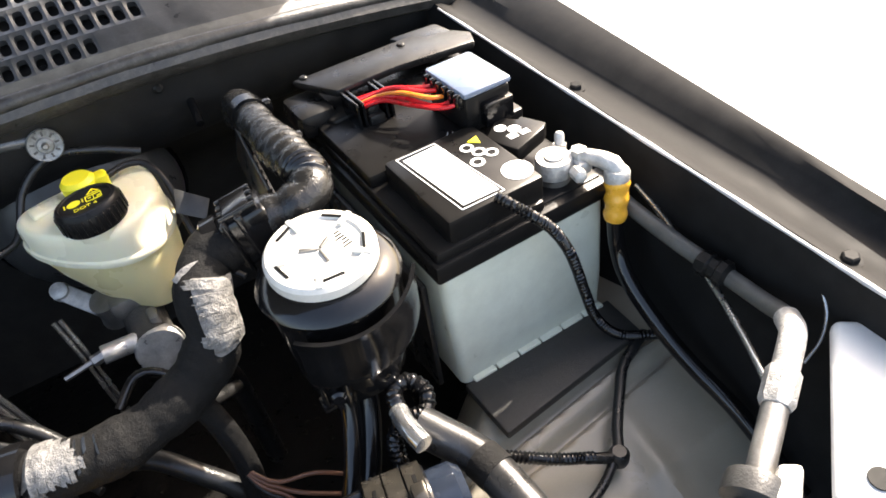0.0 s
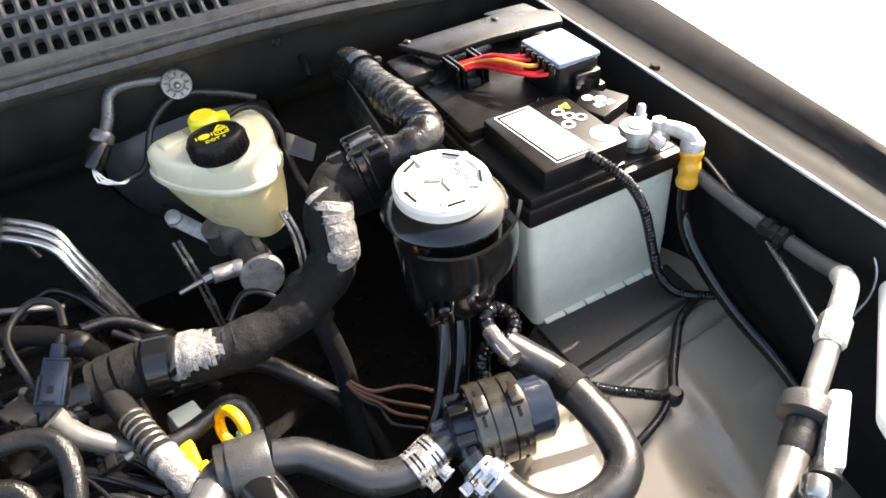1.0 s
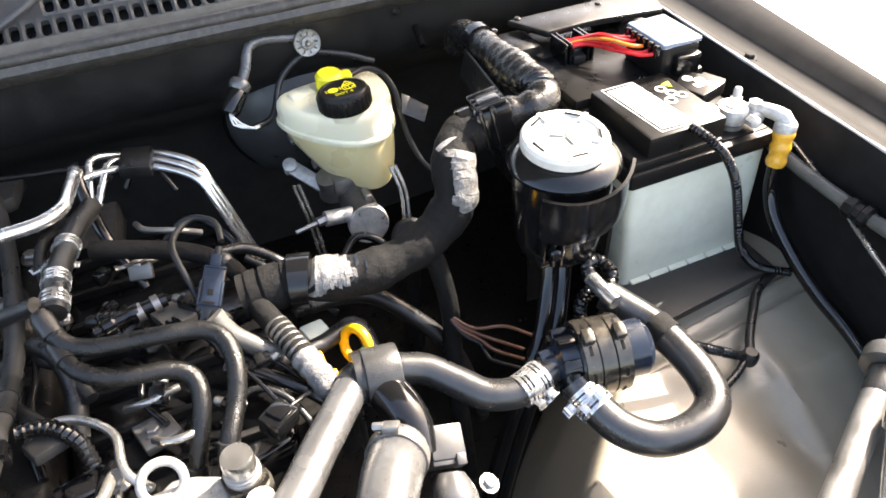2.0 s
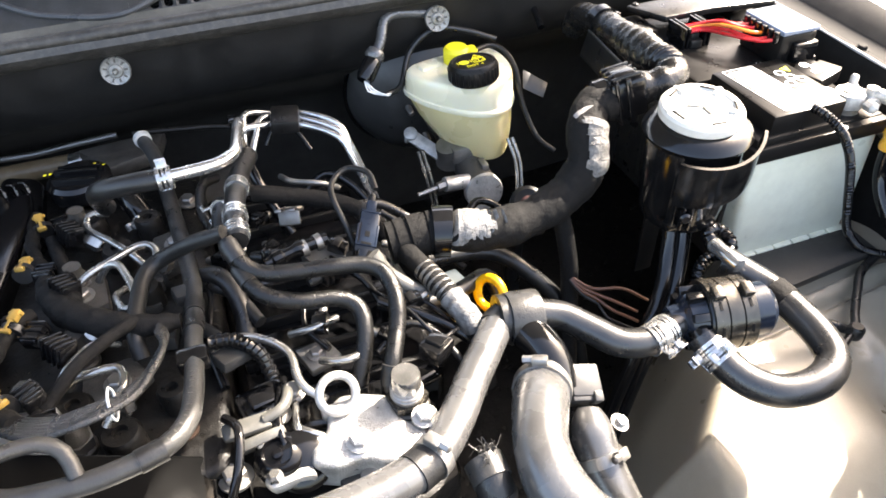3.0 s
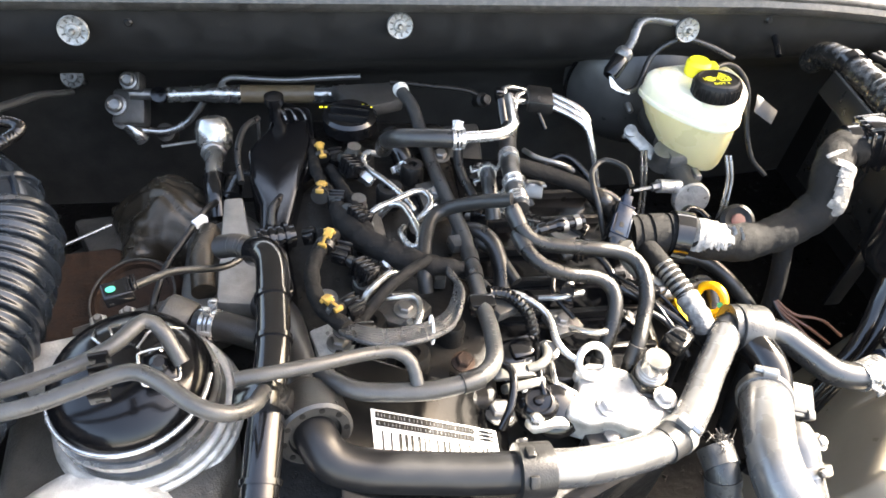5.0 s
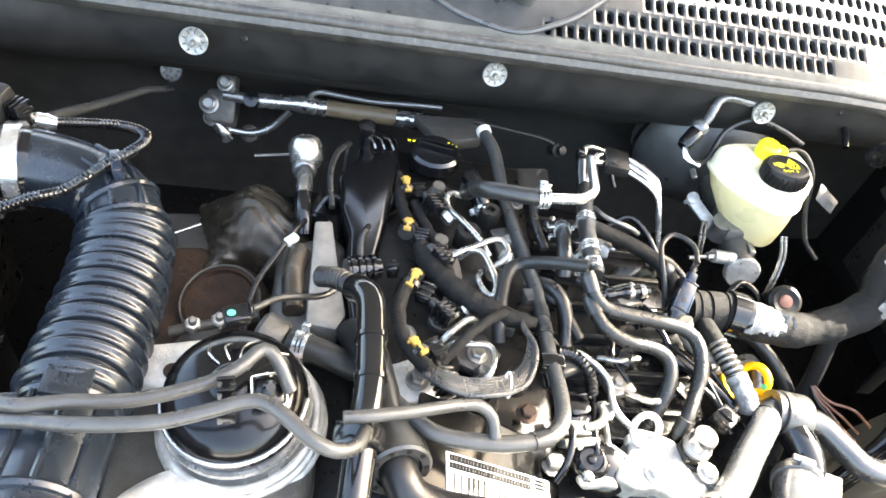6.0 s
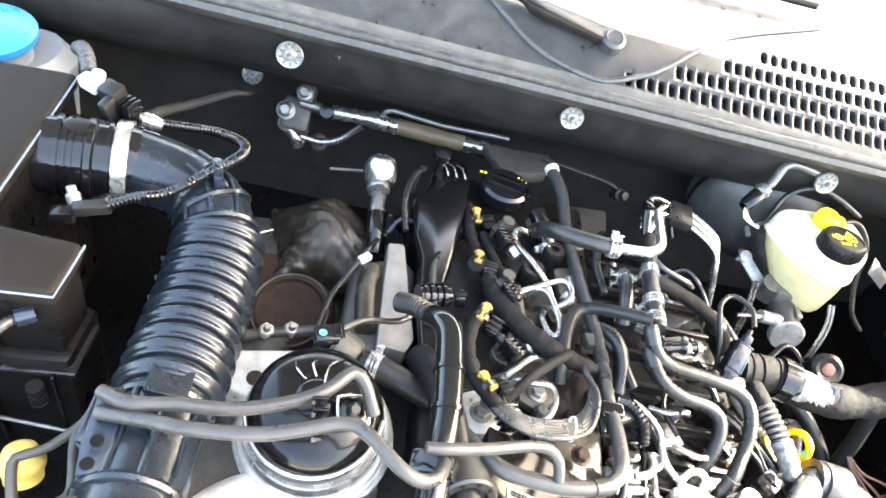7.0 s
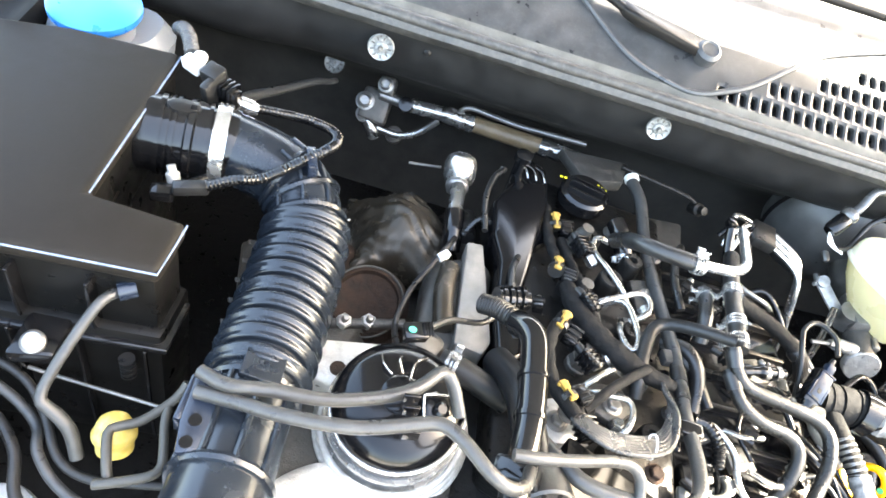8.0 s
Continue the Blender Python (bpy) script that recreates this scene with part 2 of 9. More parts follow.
M = dict(
    black=mat("black_plastic", (0.010, 0.0097, 0.0095), 0.34, dust=0.10, dust_col=(0.05, 0.045, 0.04), bump=0.15, spec=0.3),
    satin=mat("satin_black_plastic", (0.0095, 0.009, 0.0086), 0.32, var=0.1, bump=0.04, spec=0.15, rvar=0.08, dust=0.08, dust_col=(0.03, 0.028, 0.025)),
    gloss=mat("gloss_black_plastic", (0.005, 0.005, 0.0054), 0.11, dust=0.05, dust_col=(0.03, 0.028, 0.026), bump=0.05, rvar=0.06, spec=0.42),
    rubber=mat("black_rubber", (0.012, 0.012, 0.012), 0.34, dust=0.2, dust_col=(0.05, 0.047, 0.042), bump=0.25),
    hose=mat("grey_dusty_hose_rubber", (0.0145, 0.0142, 0.0138), 0.36, dust=0.3, dust_col=(0.042, 0.0412, 0.039), bump=0.22, spec=0.3),
    palehose=mat("pale_grey_hose_rubber", (0.032, 0.0319, 0.0308), 0.36, dust=0.4, dust_col=(0.07, 0.068, 0.064), bump=0.25, spec=0.45),
    fabric=mat("cloth_tape", (0.0080, 0.0078, 0.0076), 0.66, dust=0.3, dust_col=(0.024, 0.0235, 0.0225), fine=1400, scale=80, bump=0.8, spec=0.15),
    torn=mat("torn_silver_tape", (0.16, 0.156, 0.149), 0.45, bump=0.8, scale=150, var=0.5),
    braid=mat("braided_sleeve", (0.0058, 0.0057, 0.0054), 0.30, weave=900, bump=0.3, dust=0.12, dust_col=(0.035, 0.035, 0.032), spec=0.36),
    duct=mat("blue_grey_air_duct_rubber", (0.0078, 0.0108, 0.0152), 0.24, dust=0.12, dust_col=(0.024, 0.027, 0.031), bump=0.05, rvar=0.08, spec=0.42),
    steel=mat("zinc_plated_steel", (0.42, 0.41, 0.385), 0.22, metal=0.88, bump=0.12, dust=0.25, dust_col=(0.2, 0.18, 0.15)),
    bright=mat("bright_steel", (0.72, 0.72, 0.71), 0.2, metal=0.92, bump=0.08),
    dull=mat("dull_grey_steel", (0.29, 0.28, 0.265), 0.42, metal=0.85, bump=0.2, dust=0.35),
    cast=mat("cast_aluminium", (0.53, 0.52, 0.495), 0.38, metal=0.6, bump=0.6, dust=0.35, dust_col=(0.18, 0.16, 0.13), scale=70),
    castdark=mat("dirty_cast_alloy", (0.085, 0.08, 0.072), 0.42, metal=0.5, bump=0.6, dust=0.45, dust_col=(0.12, 0.105, 0.085), scale=60),
    iron=mat("oily_dark_iron", (0.0085, 0.008, 0.0074), 0.36, metal=0.0, bump=0.35, dust=0.3, dust_col=(0.026, 0.023, 0.019), scale=90, spec=0.22),
    rust=mat("rusty_iron", (0.034, 0.019, 0.012), 0.75, metal=0.1, bump=0.7, var=0.6, scale=80, dust=0.3, dust_col=(0.07, 0.04, 0.025), spec=0.3),
    foil=mat("crumpled_heat_foil", (0.050, 0.041, 0.030), 0.2, metal=0.5, bump=0.4, scale=40, dust=0.4, dust_col=(0.04, 0.034, 0.028)),
    paint=mat("dark_grey_car_paint", (0.0145, 0.0143, 0.0141), 0.55, metal=0.0, coat=0.0, bump=0.04, dust=0.2, dust_col=(0.030, 0.0285, 0.027), rvar=0.08, spec=0.06),
    bay=mat("grey_bay_paint", (0.28, 0.25, 0.197), 0.36, metal=0.0, coat=0.08, bump=0.05, dust=0.2, dust_col=(0.19, 0.17, 0.135), var=0.12, scale=18),
    # seam: pale colour that stands for sunlight caught on the wing edge
    seam=mat("sun_caught_wing_edge", (0.5, 0.5, 0.5), 0.4, bump=0.2),
    liner=mat("firewall_insulation", (0.0155, 0.0152, 0.015), 0.55, bump=0.3, dust=0.3, dust_col=(0.036, 0.033, 0.03), scale=25, spec=0.3),
    cowl=mat("weathered_grey_cowl_plastic", (0.030, 0.032, 0.0343), 0.38, bump=0.10, dust=0.2, dust_col=(0.12, 0.115, 0.105)),
    seal=mat("worn_rubber_seal", (0.034, 0.0325, 0.030), 0.42, bump=0.5, dust=0.45, dust_col=(0.15, 0.14, 0.125), scale=60, var=0.4),
    case=mat("milky_battery_plastic", (0.58, 0.60, 0.50), 0.38, bump=0.06, var=0.08, sss=0.08, dust=0.12, dust_col=(0.36, 0.33, 0.24)),
    paper=mat("white_label_paper", (0.68, 0.68, 0.66), 0.4, var=0.05, bump=0.05, spec=0.2),
    print=mat("black_print", (0.006, 0.006, 0.006), 0.5, bump=0.0, spec=0.1),
    yellow=mat("yellow_plastic", (0.78, 0.44, 0.012), 0.3, var=0.12, bump=0.08, dust=0.15, dust_col=(0.4, 0.24, 0.04)),
    lemon=mat("lemon_yellow_plastic", (0.82, 0.72, 0.03), 0.4, var=0.08, bump=0.08),
    ochre=mat("ochre_clip_plastic", (0.36, 0.22, 0.045), 0.4, var=0.35, bump=0.15, dust=0.4, dust_col=(0.05, 0.04, 0.03)),
    cream=mat("translucent_cream_plastic", (0.78, 0.73, 0.54), 0.3, var=0.05, bump=0.04, sss=0.5, scale=14),
    capwhite=mat("off_white_cap_plastic", (0.56, 0.55, 0.51), 0.42, var=0.08, bump=0.12, dust=0.2),
    amber=mat("amber_heat_shrink", (0.75, 0.38, 0.04), 0.25, var=0.25, bump=0.15, sss=0.2),
    red=mat("red_wire", (0.50, 0.008, 0.012), 0.32, var=0.1, bump=0.0),
    orange=mat("orange_wire", (0.72, 0.2, 0.02), 0.35, var=0.1, bump=0.0),
    brown=mat("brown_wire", (0.13, 0.055, 0.03), 0.45, var=0.2, bump=0.0),
    blue=mat("bright_blue_cap_plastic", (0.02, 0.19, 0.58), 0.35, var=0.08, bump=0.05),
    slate=mat("slate_blue_connector_plastic", (0.010, 0.0145, 0.024), 0.2, var=0.12, bump=0.06, dust=0.1, dust_col=(0.05, 0.055, 0.065)),
    # bluegrey: stands for pale blue reflections, on the fuse cover and filter lid edges
    bluegrey=mat("pale_blue_grey_sheen", (0.13, 0.165, 0.23), 0.25, var=0.06, bump=0.05),
    milk=mat("milky_tank_plastic", (0.16, 0.17, 0.185), 0.4, var=0.08, sss=0.3, bump=0.05),
    foam=mat("charcoal_foam_board", (0.022, 0.0215, 0.020), 0.6, bump=0.3, dust=0.15, dust_col=(0.06, 0.056, 0.05)),
    pipebrown=mat("olive_brown_crimped_hose", (0.16, 0.115, 0.065), 0.42, bump=0.25, dust=0.3),
    oldclip=mat("metallised_retaining_stud", (0.25, 0.25, 0.24), 0.35, metal=0.55, bump=0.5, var=0.4, scale=160),
    concrete=mat("pale_sunlit_concrete", (0.62, 0.61, 0.58), 0.85, scale=1.5, fine=60, bump=0.2, var=0.12),
    silver=mat("silvery_grey_hose_rubber", (0.062, 0.0615, 0.0605), 0.27, dust=0.12, dust_col=(0.072, 0.07, 0.067), bump=0.08, spec=1.0, rvar=0.05),
    fluid=mat("cream_plastic_full_of_fluid", (0.75, 0.64, 0.34), 0.32, var=0.06, bump=0.05, sss=0.5, scale=14),
    dullred=mat("dusty_red_plastic", (0.07, 0.014, 0.011), 0.6, dust=0.5, dust_col=(0.06, 0.05, 0.045), bump=0.2),
    # midhose: the hose grey, brightened for the two hoses that lie in sun
    midhose=mat("sunlit_grey_hose_rubber", (0.016, 0.0159, 0.0157), 0.29, dust=0.3, dust_col=(0.038, 0.0372, 0.036), bump=0.14, spec=0.7, rvar=0.06),
    old=mat("dusty_old_yellow_plastic", (0.50, 0.36, 0.075), 0.5, var=0.15, dust=0.45, dust_col=(0.45, 0.4, 0.28), bump=0.15),
    wrinkled=mat("wrinkled_black_wrap", (0.012, 0.0118, 0.0116), 0.24, var=0.4, bump=0.24, scale=170, spec=0.42, rvar=0.10),
    pipeblack=mat("smooth_black_pipe", (0.0085, 0.0087, 0.0093), 0.34, var=0.15, bump=0.04, spec=0.3, rvar=0.06),
    clamp=mat("zinc_spring_clamp", (0.52, 0.515, 0.50), 0.25, metal=0.8, bump=0.06, var=0.25),
    # strip: on the cowl its paleness stands for glare; elsewhere plain pale plastic
    strip=mat("pale_and_glare_grey", (0.085, 0.0833, 0.075), 0.4, bump=0.12, dust=0.3, dust_col=(0.2, 0.19, 0.165)),
    underside=mat("dark_bonnet_liner", (0.07, 0.068, 0.064), 0.6, bump=0.05, dust=0.2),
    matte=mat("matt_black_moulding", (0.0045, 0.0044, 0.0042), 0.35, var=0.15, bump=0.06, spec=0.14),
    lead=mat("dull_lead_alloy", (0.50, 0.485, 0.455), 0.46, metal=0.45, bump=0.5, var=0.3, scale=120, dust=0.3, dust_col=(0.3, 0.29, 0.26)),
    braidgrey=mat("pale_braided_sleeve", (0.024, 0.024, 0.0238), 0.28, weave=900, bump=0.6, spec=0.8),
    # felt: paler than the upper wall, to lift the poorly lit lower part
    felt=mat("lightened_brown_grey_felt", (0.046, 0.043, 0.0385), 0.8, var=0.25, bump=0.4, dust=0.3, dust_col=(0.055, 0.049, 0.042), scale=30, spec=0.1),
    booster=mat("grey_painted_drum", (0.05, 0.049, 0.047), 0.4, bump=0.06, dust=0.3, dust_col=(0.07, 0.066, 0.06)),
    lacquer=mat("glossy_black_lacquer", (0.0035, 0.0035, 0.004), 0.16, var=0.1, bump=0.02, spec=0.3, rvar=0.04),
    # a paler copy of the cast alloy, with the dome's sunlight in its colour
    castlit=mat("sunlit_pale_cast_alloy", (0.74, 0.72, 0.67), 0.55, metal=0.25, bump=0.7, scale=70, dust=0.25, dust_col=(0.35, 0.31, 0.25)),
    strapgrey=mat("dusty_brown_grey_strap", (0.045, 0.041, 0.033), 0.5, bump=0.2, dust=0.4, dust_col=(0.09, 0.08, 0.062)),
    lidblack=mat("matt_worn_lid_plastic", (0.0105, 0.0092, 0.0078), 0.5, var=0.12, bump=0.05, spec=0.09, rvar=0.06, dust=0.06, dust_col=(0.03, 0.027, 0.022)),
    worncast=mat("worn_grey_cast_alloy", (0.20, 0.19, 0.172), 0.45, metal=0.35, bump=0.35, dust=0.3, dust_col=(0.13, 0.115, 0.095), scale=60),
    bandsteel=mat("bronzed_band_steel", (0.085, 0.078, 0.066), 0.2, metal=0.8, var=0.25, bump=0.05, scale=60, dust=0.2, dust_col=(0.06, 0.055, 0.045)),
    # slateblue: the blue of reflected sky, put into the plate's base colour
    slateblue=mat("sky_sheen_slate_plastic", (0.015, 0.022, 0.036), 0.3, spec=0.14, var=0.12, bump=0.04, dust=0.15, dust_col=(0.045, 0.05, 0.056)),
    coverblack=mat("smooth_black_cover_plastic", (0.004, 0.004, 0.004), 0.14, var=0.1, bump=0.01, spec=0.09, rvar=0.03),
    green=mat("green_paint_dot", (0.05, 0.5, 0.3), 0.5, bump=0.0),
)
glass = bpy.data.materials.new("windscreen_glass")
glass.use_nodes = True
gb = glass.node_tree.nodes["Principled BSDF"]
gb.inputs["Base Color"].default_value = (0.9, 0.95, 0.95, 1)
gb.inputs["Roughness"].default_value = 0.06
gb.inputs["Transmission Weight"].default_value = 0.72

# ---- the setting: ground, body shell, cowl, wings ----
bm = BM()
n = 24
grid = [[bm.verts.new(((i / n - 0.5) * 240, (j / n - 0.5) * 240, 0)) for j in range(n + 1)] for i in range(n + 1)]
for i in range(n):
    for j in range(n):
        bm.faces.new((grid[i][j], grid[i + 1][j], grid[i + 1][j + 1], grid[i][j + 1]))
solo("ground", bm, M["concrete"], "pale sunlit concrete forecourt under the car", "ground", kind="structure")

bm = BM()
block(bm, (-1.35, -0.5, 0.56), (0.55, 1.0, 0.6), 0.004)
solo("undertray", bm, M["iron"], "dark oily undertray below the engine", "undertray", kind="structure")


def droop(x):
    """How far the cowl's front edge drops and steps back towards the wing."""
    s = max(0.0, (x - 0.02) / 0.36)
    return min(1.4, s) ** 1.6


def wall_bend(x, y, z):
    k = droop(x)
    top = max(0.0, (z - 0.96) / 0.115)
    y -= 0.022 * math.exp(-((x + 1.08) / 0.13) ** 4) * math.exp(-((z - 1.01) / 0.06) ** 4)
    return (x, y + 0.012 + 0.03 * k, z - 0.035 * k * top)


bm = BM()
extrude_x(bm, [(0.706, 1.082), (0.713, 1.055), (0.722, 1.025), (0.740, 1.0), (0.757, 0.985)], -1.32, 0.47, 60, wall_bend)
thicken(bm, 0.014)
solo("wall_firewall", bm, M["liner"], "dark grey upper firewall behind the engine", "firewall", kind="structure")
# lower wall as its own sheet; its lighter colour stands in for missing light
bm = BM()
extrude_x(bm, [(0.759, 0.986), (0.776, 0.972), (0.812, 0.940), (0.858, 0.908), (0.898, 0.872), (0.912, 0.825), (0.915, 0.75), (0.92, 0.56)], -1.32, 0.47, 60, wall_bend)
thicken(bm, 0.012)
solo("wall_lining", bm, M["felt"], "brown-grey felt low on the firewall, paled to offset weak light", "lining", kind="structure")

def cowl_point(x, v, lift=0.0):
    """A place on the cowl: v metres up its slope from the front bead."""
    k = droop(x)
    y = 0.700 + 0.035 * k + v * 0.86
    z = 1.096 - 0.045 * k + v * 0.50 - 0.25 * v * v
    return Vector((x, y - 0.5 * lift, z + 0.86 * lift))


# front lip of the cowl: a folded metal flange with a worn rubber bead on it
bm = BM()
prof = [(0.0, -0.002), (-0.003, -0.008), (0.0, -0.016), (0.008, -0.021)]
cols = []
for i in range(81):
    x = -1.32 + 1.76 * i / 80
    c = cowl_point(x, 0)
    cols.append([bm.verts.new(c + Vector((0, dy, dz))) for dy, dz in prof])
for a, b in zip(cols, cols[1:]):
    for k in range(len(prof) - 1):
        bm.faces.new((a[k], a[k + 1], b[k + 1], b[k]))
thicken(bm, 0.004)
solo("trim_cowl_flange", bm, M["seal"], "worn dusty cowl flange along the firewall top", "flange", kind="structure")
bm = BM()
sweep(bm, [cowl_point(-1.32 + 1.76 * i / 40, 0.004, 0.002) for i in range(41)], lambda l, u: 0.0075 + 0.0007 * math.sin(l * 37), seg=10, step=0.02)
solo("trim_cowl_seal", bm, M["seal"], "worn rubber bead along the cowl edge", "seal", kind="structure")


# cowl panel with rows of rounded slots
def slot_row(bm, v0, v1, xa, xb, pitch, holes):
    x = xa
    while x < xb - 1e-6:
        xe = min(x + pitch, xb)
        mx, mv, hw, hv = (x + xe) / 2, (v0 + v1) / 2, (xe - x) / 2, (v1 - v0) / 2
        K = 16
        outer, inner = [], []
        for k in range(K):
            a = 2 * math.pi * k / K
            c, s = math.cos(a), math.sin(a)
            q = 1 / max(abs(c), abs(s))
            outer.append((mx + hw * c * q, mv + hv * s * q))
            e = (abs(c) ** 4 + abs(s) ** 4) ** -0.25
            inner.append((mx + hw * 0.64 * c * e, mv + hv * 0.68 * s * e))
        hole = any(lo <= mx <= hi for lo, hi in holes)
        ov = [bm.verts.new(cowl_point(*p)) for p in outer]
        if hole:
            iv = [bm.verts.new(cowl_point(*p, -0.0012)) for p in inner]
            dv = [bm.verts.new(cowl_point(*p, -0.008)) for p in inner]
            for k in range(K):
                j = (k + 1) % K
                bm.faces.new((ov[k], ov[j], iv[j], iv[k]))
                bm.faces.new((iv[k], iv[j], dv[j], dv[k]))
        else:
            bm.faces.new(ov)
        x = xe


PITCH = 0.0155
bm = BM()
rows_of_slots = [(-0.385, 0.03), (-0.316, 0.085), (-0.252, 0.14), (-0.19, 0.185), (0.02, 0.20), (0.05, 0.2), (0.08, 0.15)]
v = 0.024
for r, (a, b) in enumerate(rows_of_slots):
    off = (r % 2) * PITCH / 2
    slot_row(bm, v, v + 0.0295, -0.42 + off, 0.24 + off, PITCH, [(a, b)])
    v += 0.0295
solo("cowl_grille", bm, M["cowl"], "weathered grey cowl grille with rows of rounded slots", "grille", kind="structure")
bm = BM()
cols = []
for i in range(61):
    x = -1.32 + 1.80 * i / 60
    cols.append([bm.verts.new(cowl_point(x, vv, -0.012)) for vv in (0.0, 0.1, 0.2, 0.3)])
for a, b in zip(cols, cols[1:]):
    for k in range(3):
        bm.faces.new((a[k], a[k + 1], b[k + 1], b[k]))
solo("cowl_plenum", bm, M["black"], "black plenum tray beneath the cowl grille", "plenum", kind="structure")


def cowl_sheet(x0, x1, v0, v1, nx, nv, lift=0.0):
    bm = BM()
    cs = [[bm.verts.new(cowl_point(x0 + (x1 - x0) * i / nx, v0 + (v1 - v0) * k / nv, lift)) for k in range(nv + 1)] for i in range(nx + 1)]
    for a, b in zip(cs, cs[1:]):
        for k in range(nv):
            bm.faces.new((a[k], a[k + 1], b[k + 1], b[k]))
    thicken(bm, 0.003)
    return bm


# the front strip is coloured paler than the cowl to give its glare
solo("cowl_front", cowl_sheet(-1.32, 0.46, 0.006, 0.025, 60, 2, 0.0015), M["strip"], "plain front strip of the grey cowl, paled for glare", "cowl", kind="structure")
solo("cowl_left", cowl_sheet(-1.32, -0.408, 0.024, 0.30, 30, 8, 0.001), M["cowl"], "plain grey plastic cowl panel", "cowl", kind="structure")
solo("cowl_right", cowl_sheet(0.238, 0.46, 0.024, 0.244, 10, 8, 0.002), M["cowl"], "plain grey end of the cowl panel", "cowl", kind="structure")
# raised welt where the panel meets the grille
bm = BM()
sweep(bm, [cowl_point(x, v, 0.002) for x, v in ((-0.66, 0.19), (-0.593, 0.115), (-0.52, 0.052), (-0.47, 0.032), (-0.419, 0.025), (-0.375, 0.042), (-0.338, 0.064), (-0.263, 0.130), (-0.214, 0.158), (-0.10, 0.205))], 0.0040, seg=8, step=0.01)
solo("trim_cowl_welt", bm, M["cowl"], "raised welt on the grey cowl panel", "trim", kind="structure")

bm = BM()
extrude_x(bm, [(0.87, 1.178), (1.3, 1.43), (1.75, 1.66)], -1.25, 0.45, 8)
thicken(bm, 0.005)
ws = solo("windscreen", bm, glass, "sloping windscreen glass above the cowl", "windscreen", kind="structure")
ws.visible_shadow = False
bm = BM()
extrude_x(bm, [(0.95, 0.9), (1.4, 1.05), (2.4, 1.1), (2.6, 0.6)], -1.25, 0.45, 4)
solo("dashboard", bm, M["satin"], "dark dashboard behind the windscreen", "dashboard", kind="structure")


# wings: a folded section carried along y
def wing(name, side, label):
    prof = [(0.384, 0.56), (0.386, 0.98), (0.384, 1.020), (0.389, 1.028), (0.398, 1.026), (0.412, 1.018), (0.432, 1.0185), (0.438, 1.021), (0.446, 1.030), (0.454, 1.037), (0.463, 1.038), (0.474, 1.028), (0.50, 0.98), (0.54, 0.80), (0.56, 0.45)]
    bm = BM()
    cols = []
    for i in range(41):
        y = -0.9 + 2.3 * i / 40
        skew = 0.045 * (y - 0.35) - 0.05 * max(0, -y) ** 2
        flare = max(-0.03, 0.125 * (y - 0.30))
        runs = [x + (flare if k > 8 else skew) for k, (x, z) in enumerate(prof)]
        cols.append([bm.verts.new((x if side > 0 else -0.81 - x, y, z + 0.01 * (y - 0.35))) for x, (_, z) in zip(runs, prof)])
    for a, b in zip(cols, cols[1:]):
        for k in range(len(prof) - 1):
            bm.faces.new((a[k], a[k + 1], b[k + 1], b[k]))
    thicken(bm, 0.002)
    return solo(name, bm, M["paint"], label, "wing", kind="structure")


wing("wing_right", 1, "dark grey painted inner wing and wing top")
wing("wing_left", -1, "dark grey painted wing beyond the air box")
# thin pale bead that paints the sunlit line of the wing's inner edge
bm = BM()
sweep(bm, [(0.386 + 0.045 * (y - 0.35), y, 1.0275 + 0.01 * (y - 0.35)) for y in (-0.6, -0.2, 0.1, 0.35, 0.6, 0.72)], lambda l, u: 0.0017 + 0.0004 * math.sin(l * 61), seg=8, step=0.02)
solo("trim_wing_edge", bm, M["seam"], "pale line for the sun on the inner wing edge", "edge", kind="structure")

# wheel arch and floor of the bay on the battery side
bm = BM()
NX, NY = 70, 330
def arch(x, y):
    z = 0.812 + 0.03 * math.exp(-((y - 0.33) / 0.07) ** 2)
    z -= 0.9 * max(0.0, 0.13 - y) ** 1.5
    z -= 2.6 * max(0.0, 0.028 + 1.0 * max(0.0, y - 0.17) - x) ** 1.2
    z -= 0.55 * max(0.0, x - 0.20) ** 1.25 * max(0.0, min(1.0, (0.20 - y) / 0.08))
    for line, deep in ((0.286, 0.011), (0.262, 0.008)):
        z -= deep * math.exp(-((y - line - 0.09 * (x - 0.16)) / 0.0065) ** 4) * min(1.0, max(0.0, (x - 0.09) / 0.03))
    z += 0.007 * math.exp(-((x - 0.274 - 0.15 * (y - 0.18)) / 0.010) ** 2 - ((y - 0.17) / 0.06) ** 2)
    z -= 0.016 * math.exp(-((x - 0.243) / 0.028) ** 2 - ((y - 0.145) / 0.05) ** 2)
    return z
cs = [[bm.verts.new((-0.06 + 0.45 * i / NX, -0.3 + 0.74 * k / NY, arch(-0.06 + 0.45 * i / NX, -0.3 + 0.74 * k / NY))) for k in range(NY + 1)] for i in range(NX + 1)]
for a, b in zip(cs, cs[1:]):
    for k in range(NY):
        bm.faces.new((a[k], a[k + 1], b[k + 1], b[k]))
thicken(bm, -0.003)
solo("wheel_arch", bm, M["bay"], "dusty grey painted wheel arch beside the battery", "wheel arch", kind="structure")

# front of the bay behind the viewer, and the raised bonnet that shades it
bm = BM()
block(bm, (-1.25, -0.42, 0.60), (0.45, -0.34, 0.93), 0.02)
solo("front_panel", bm, M["paint"], "dark grey front cross panel of the bay", "panel", kind="structure")
bm = BM()
BY, BZ, BL = 0.93, 1.13, 1.15
cols = []
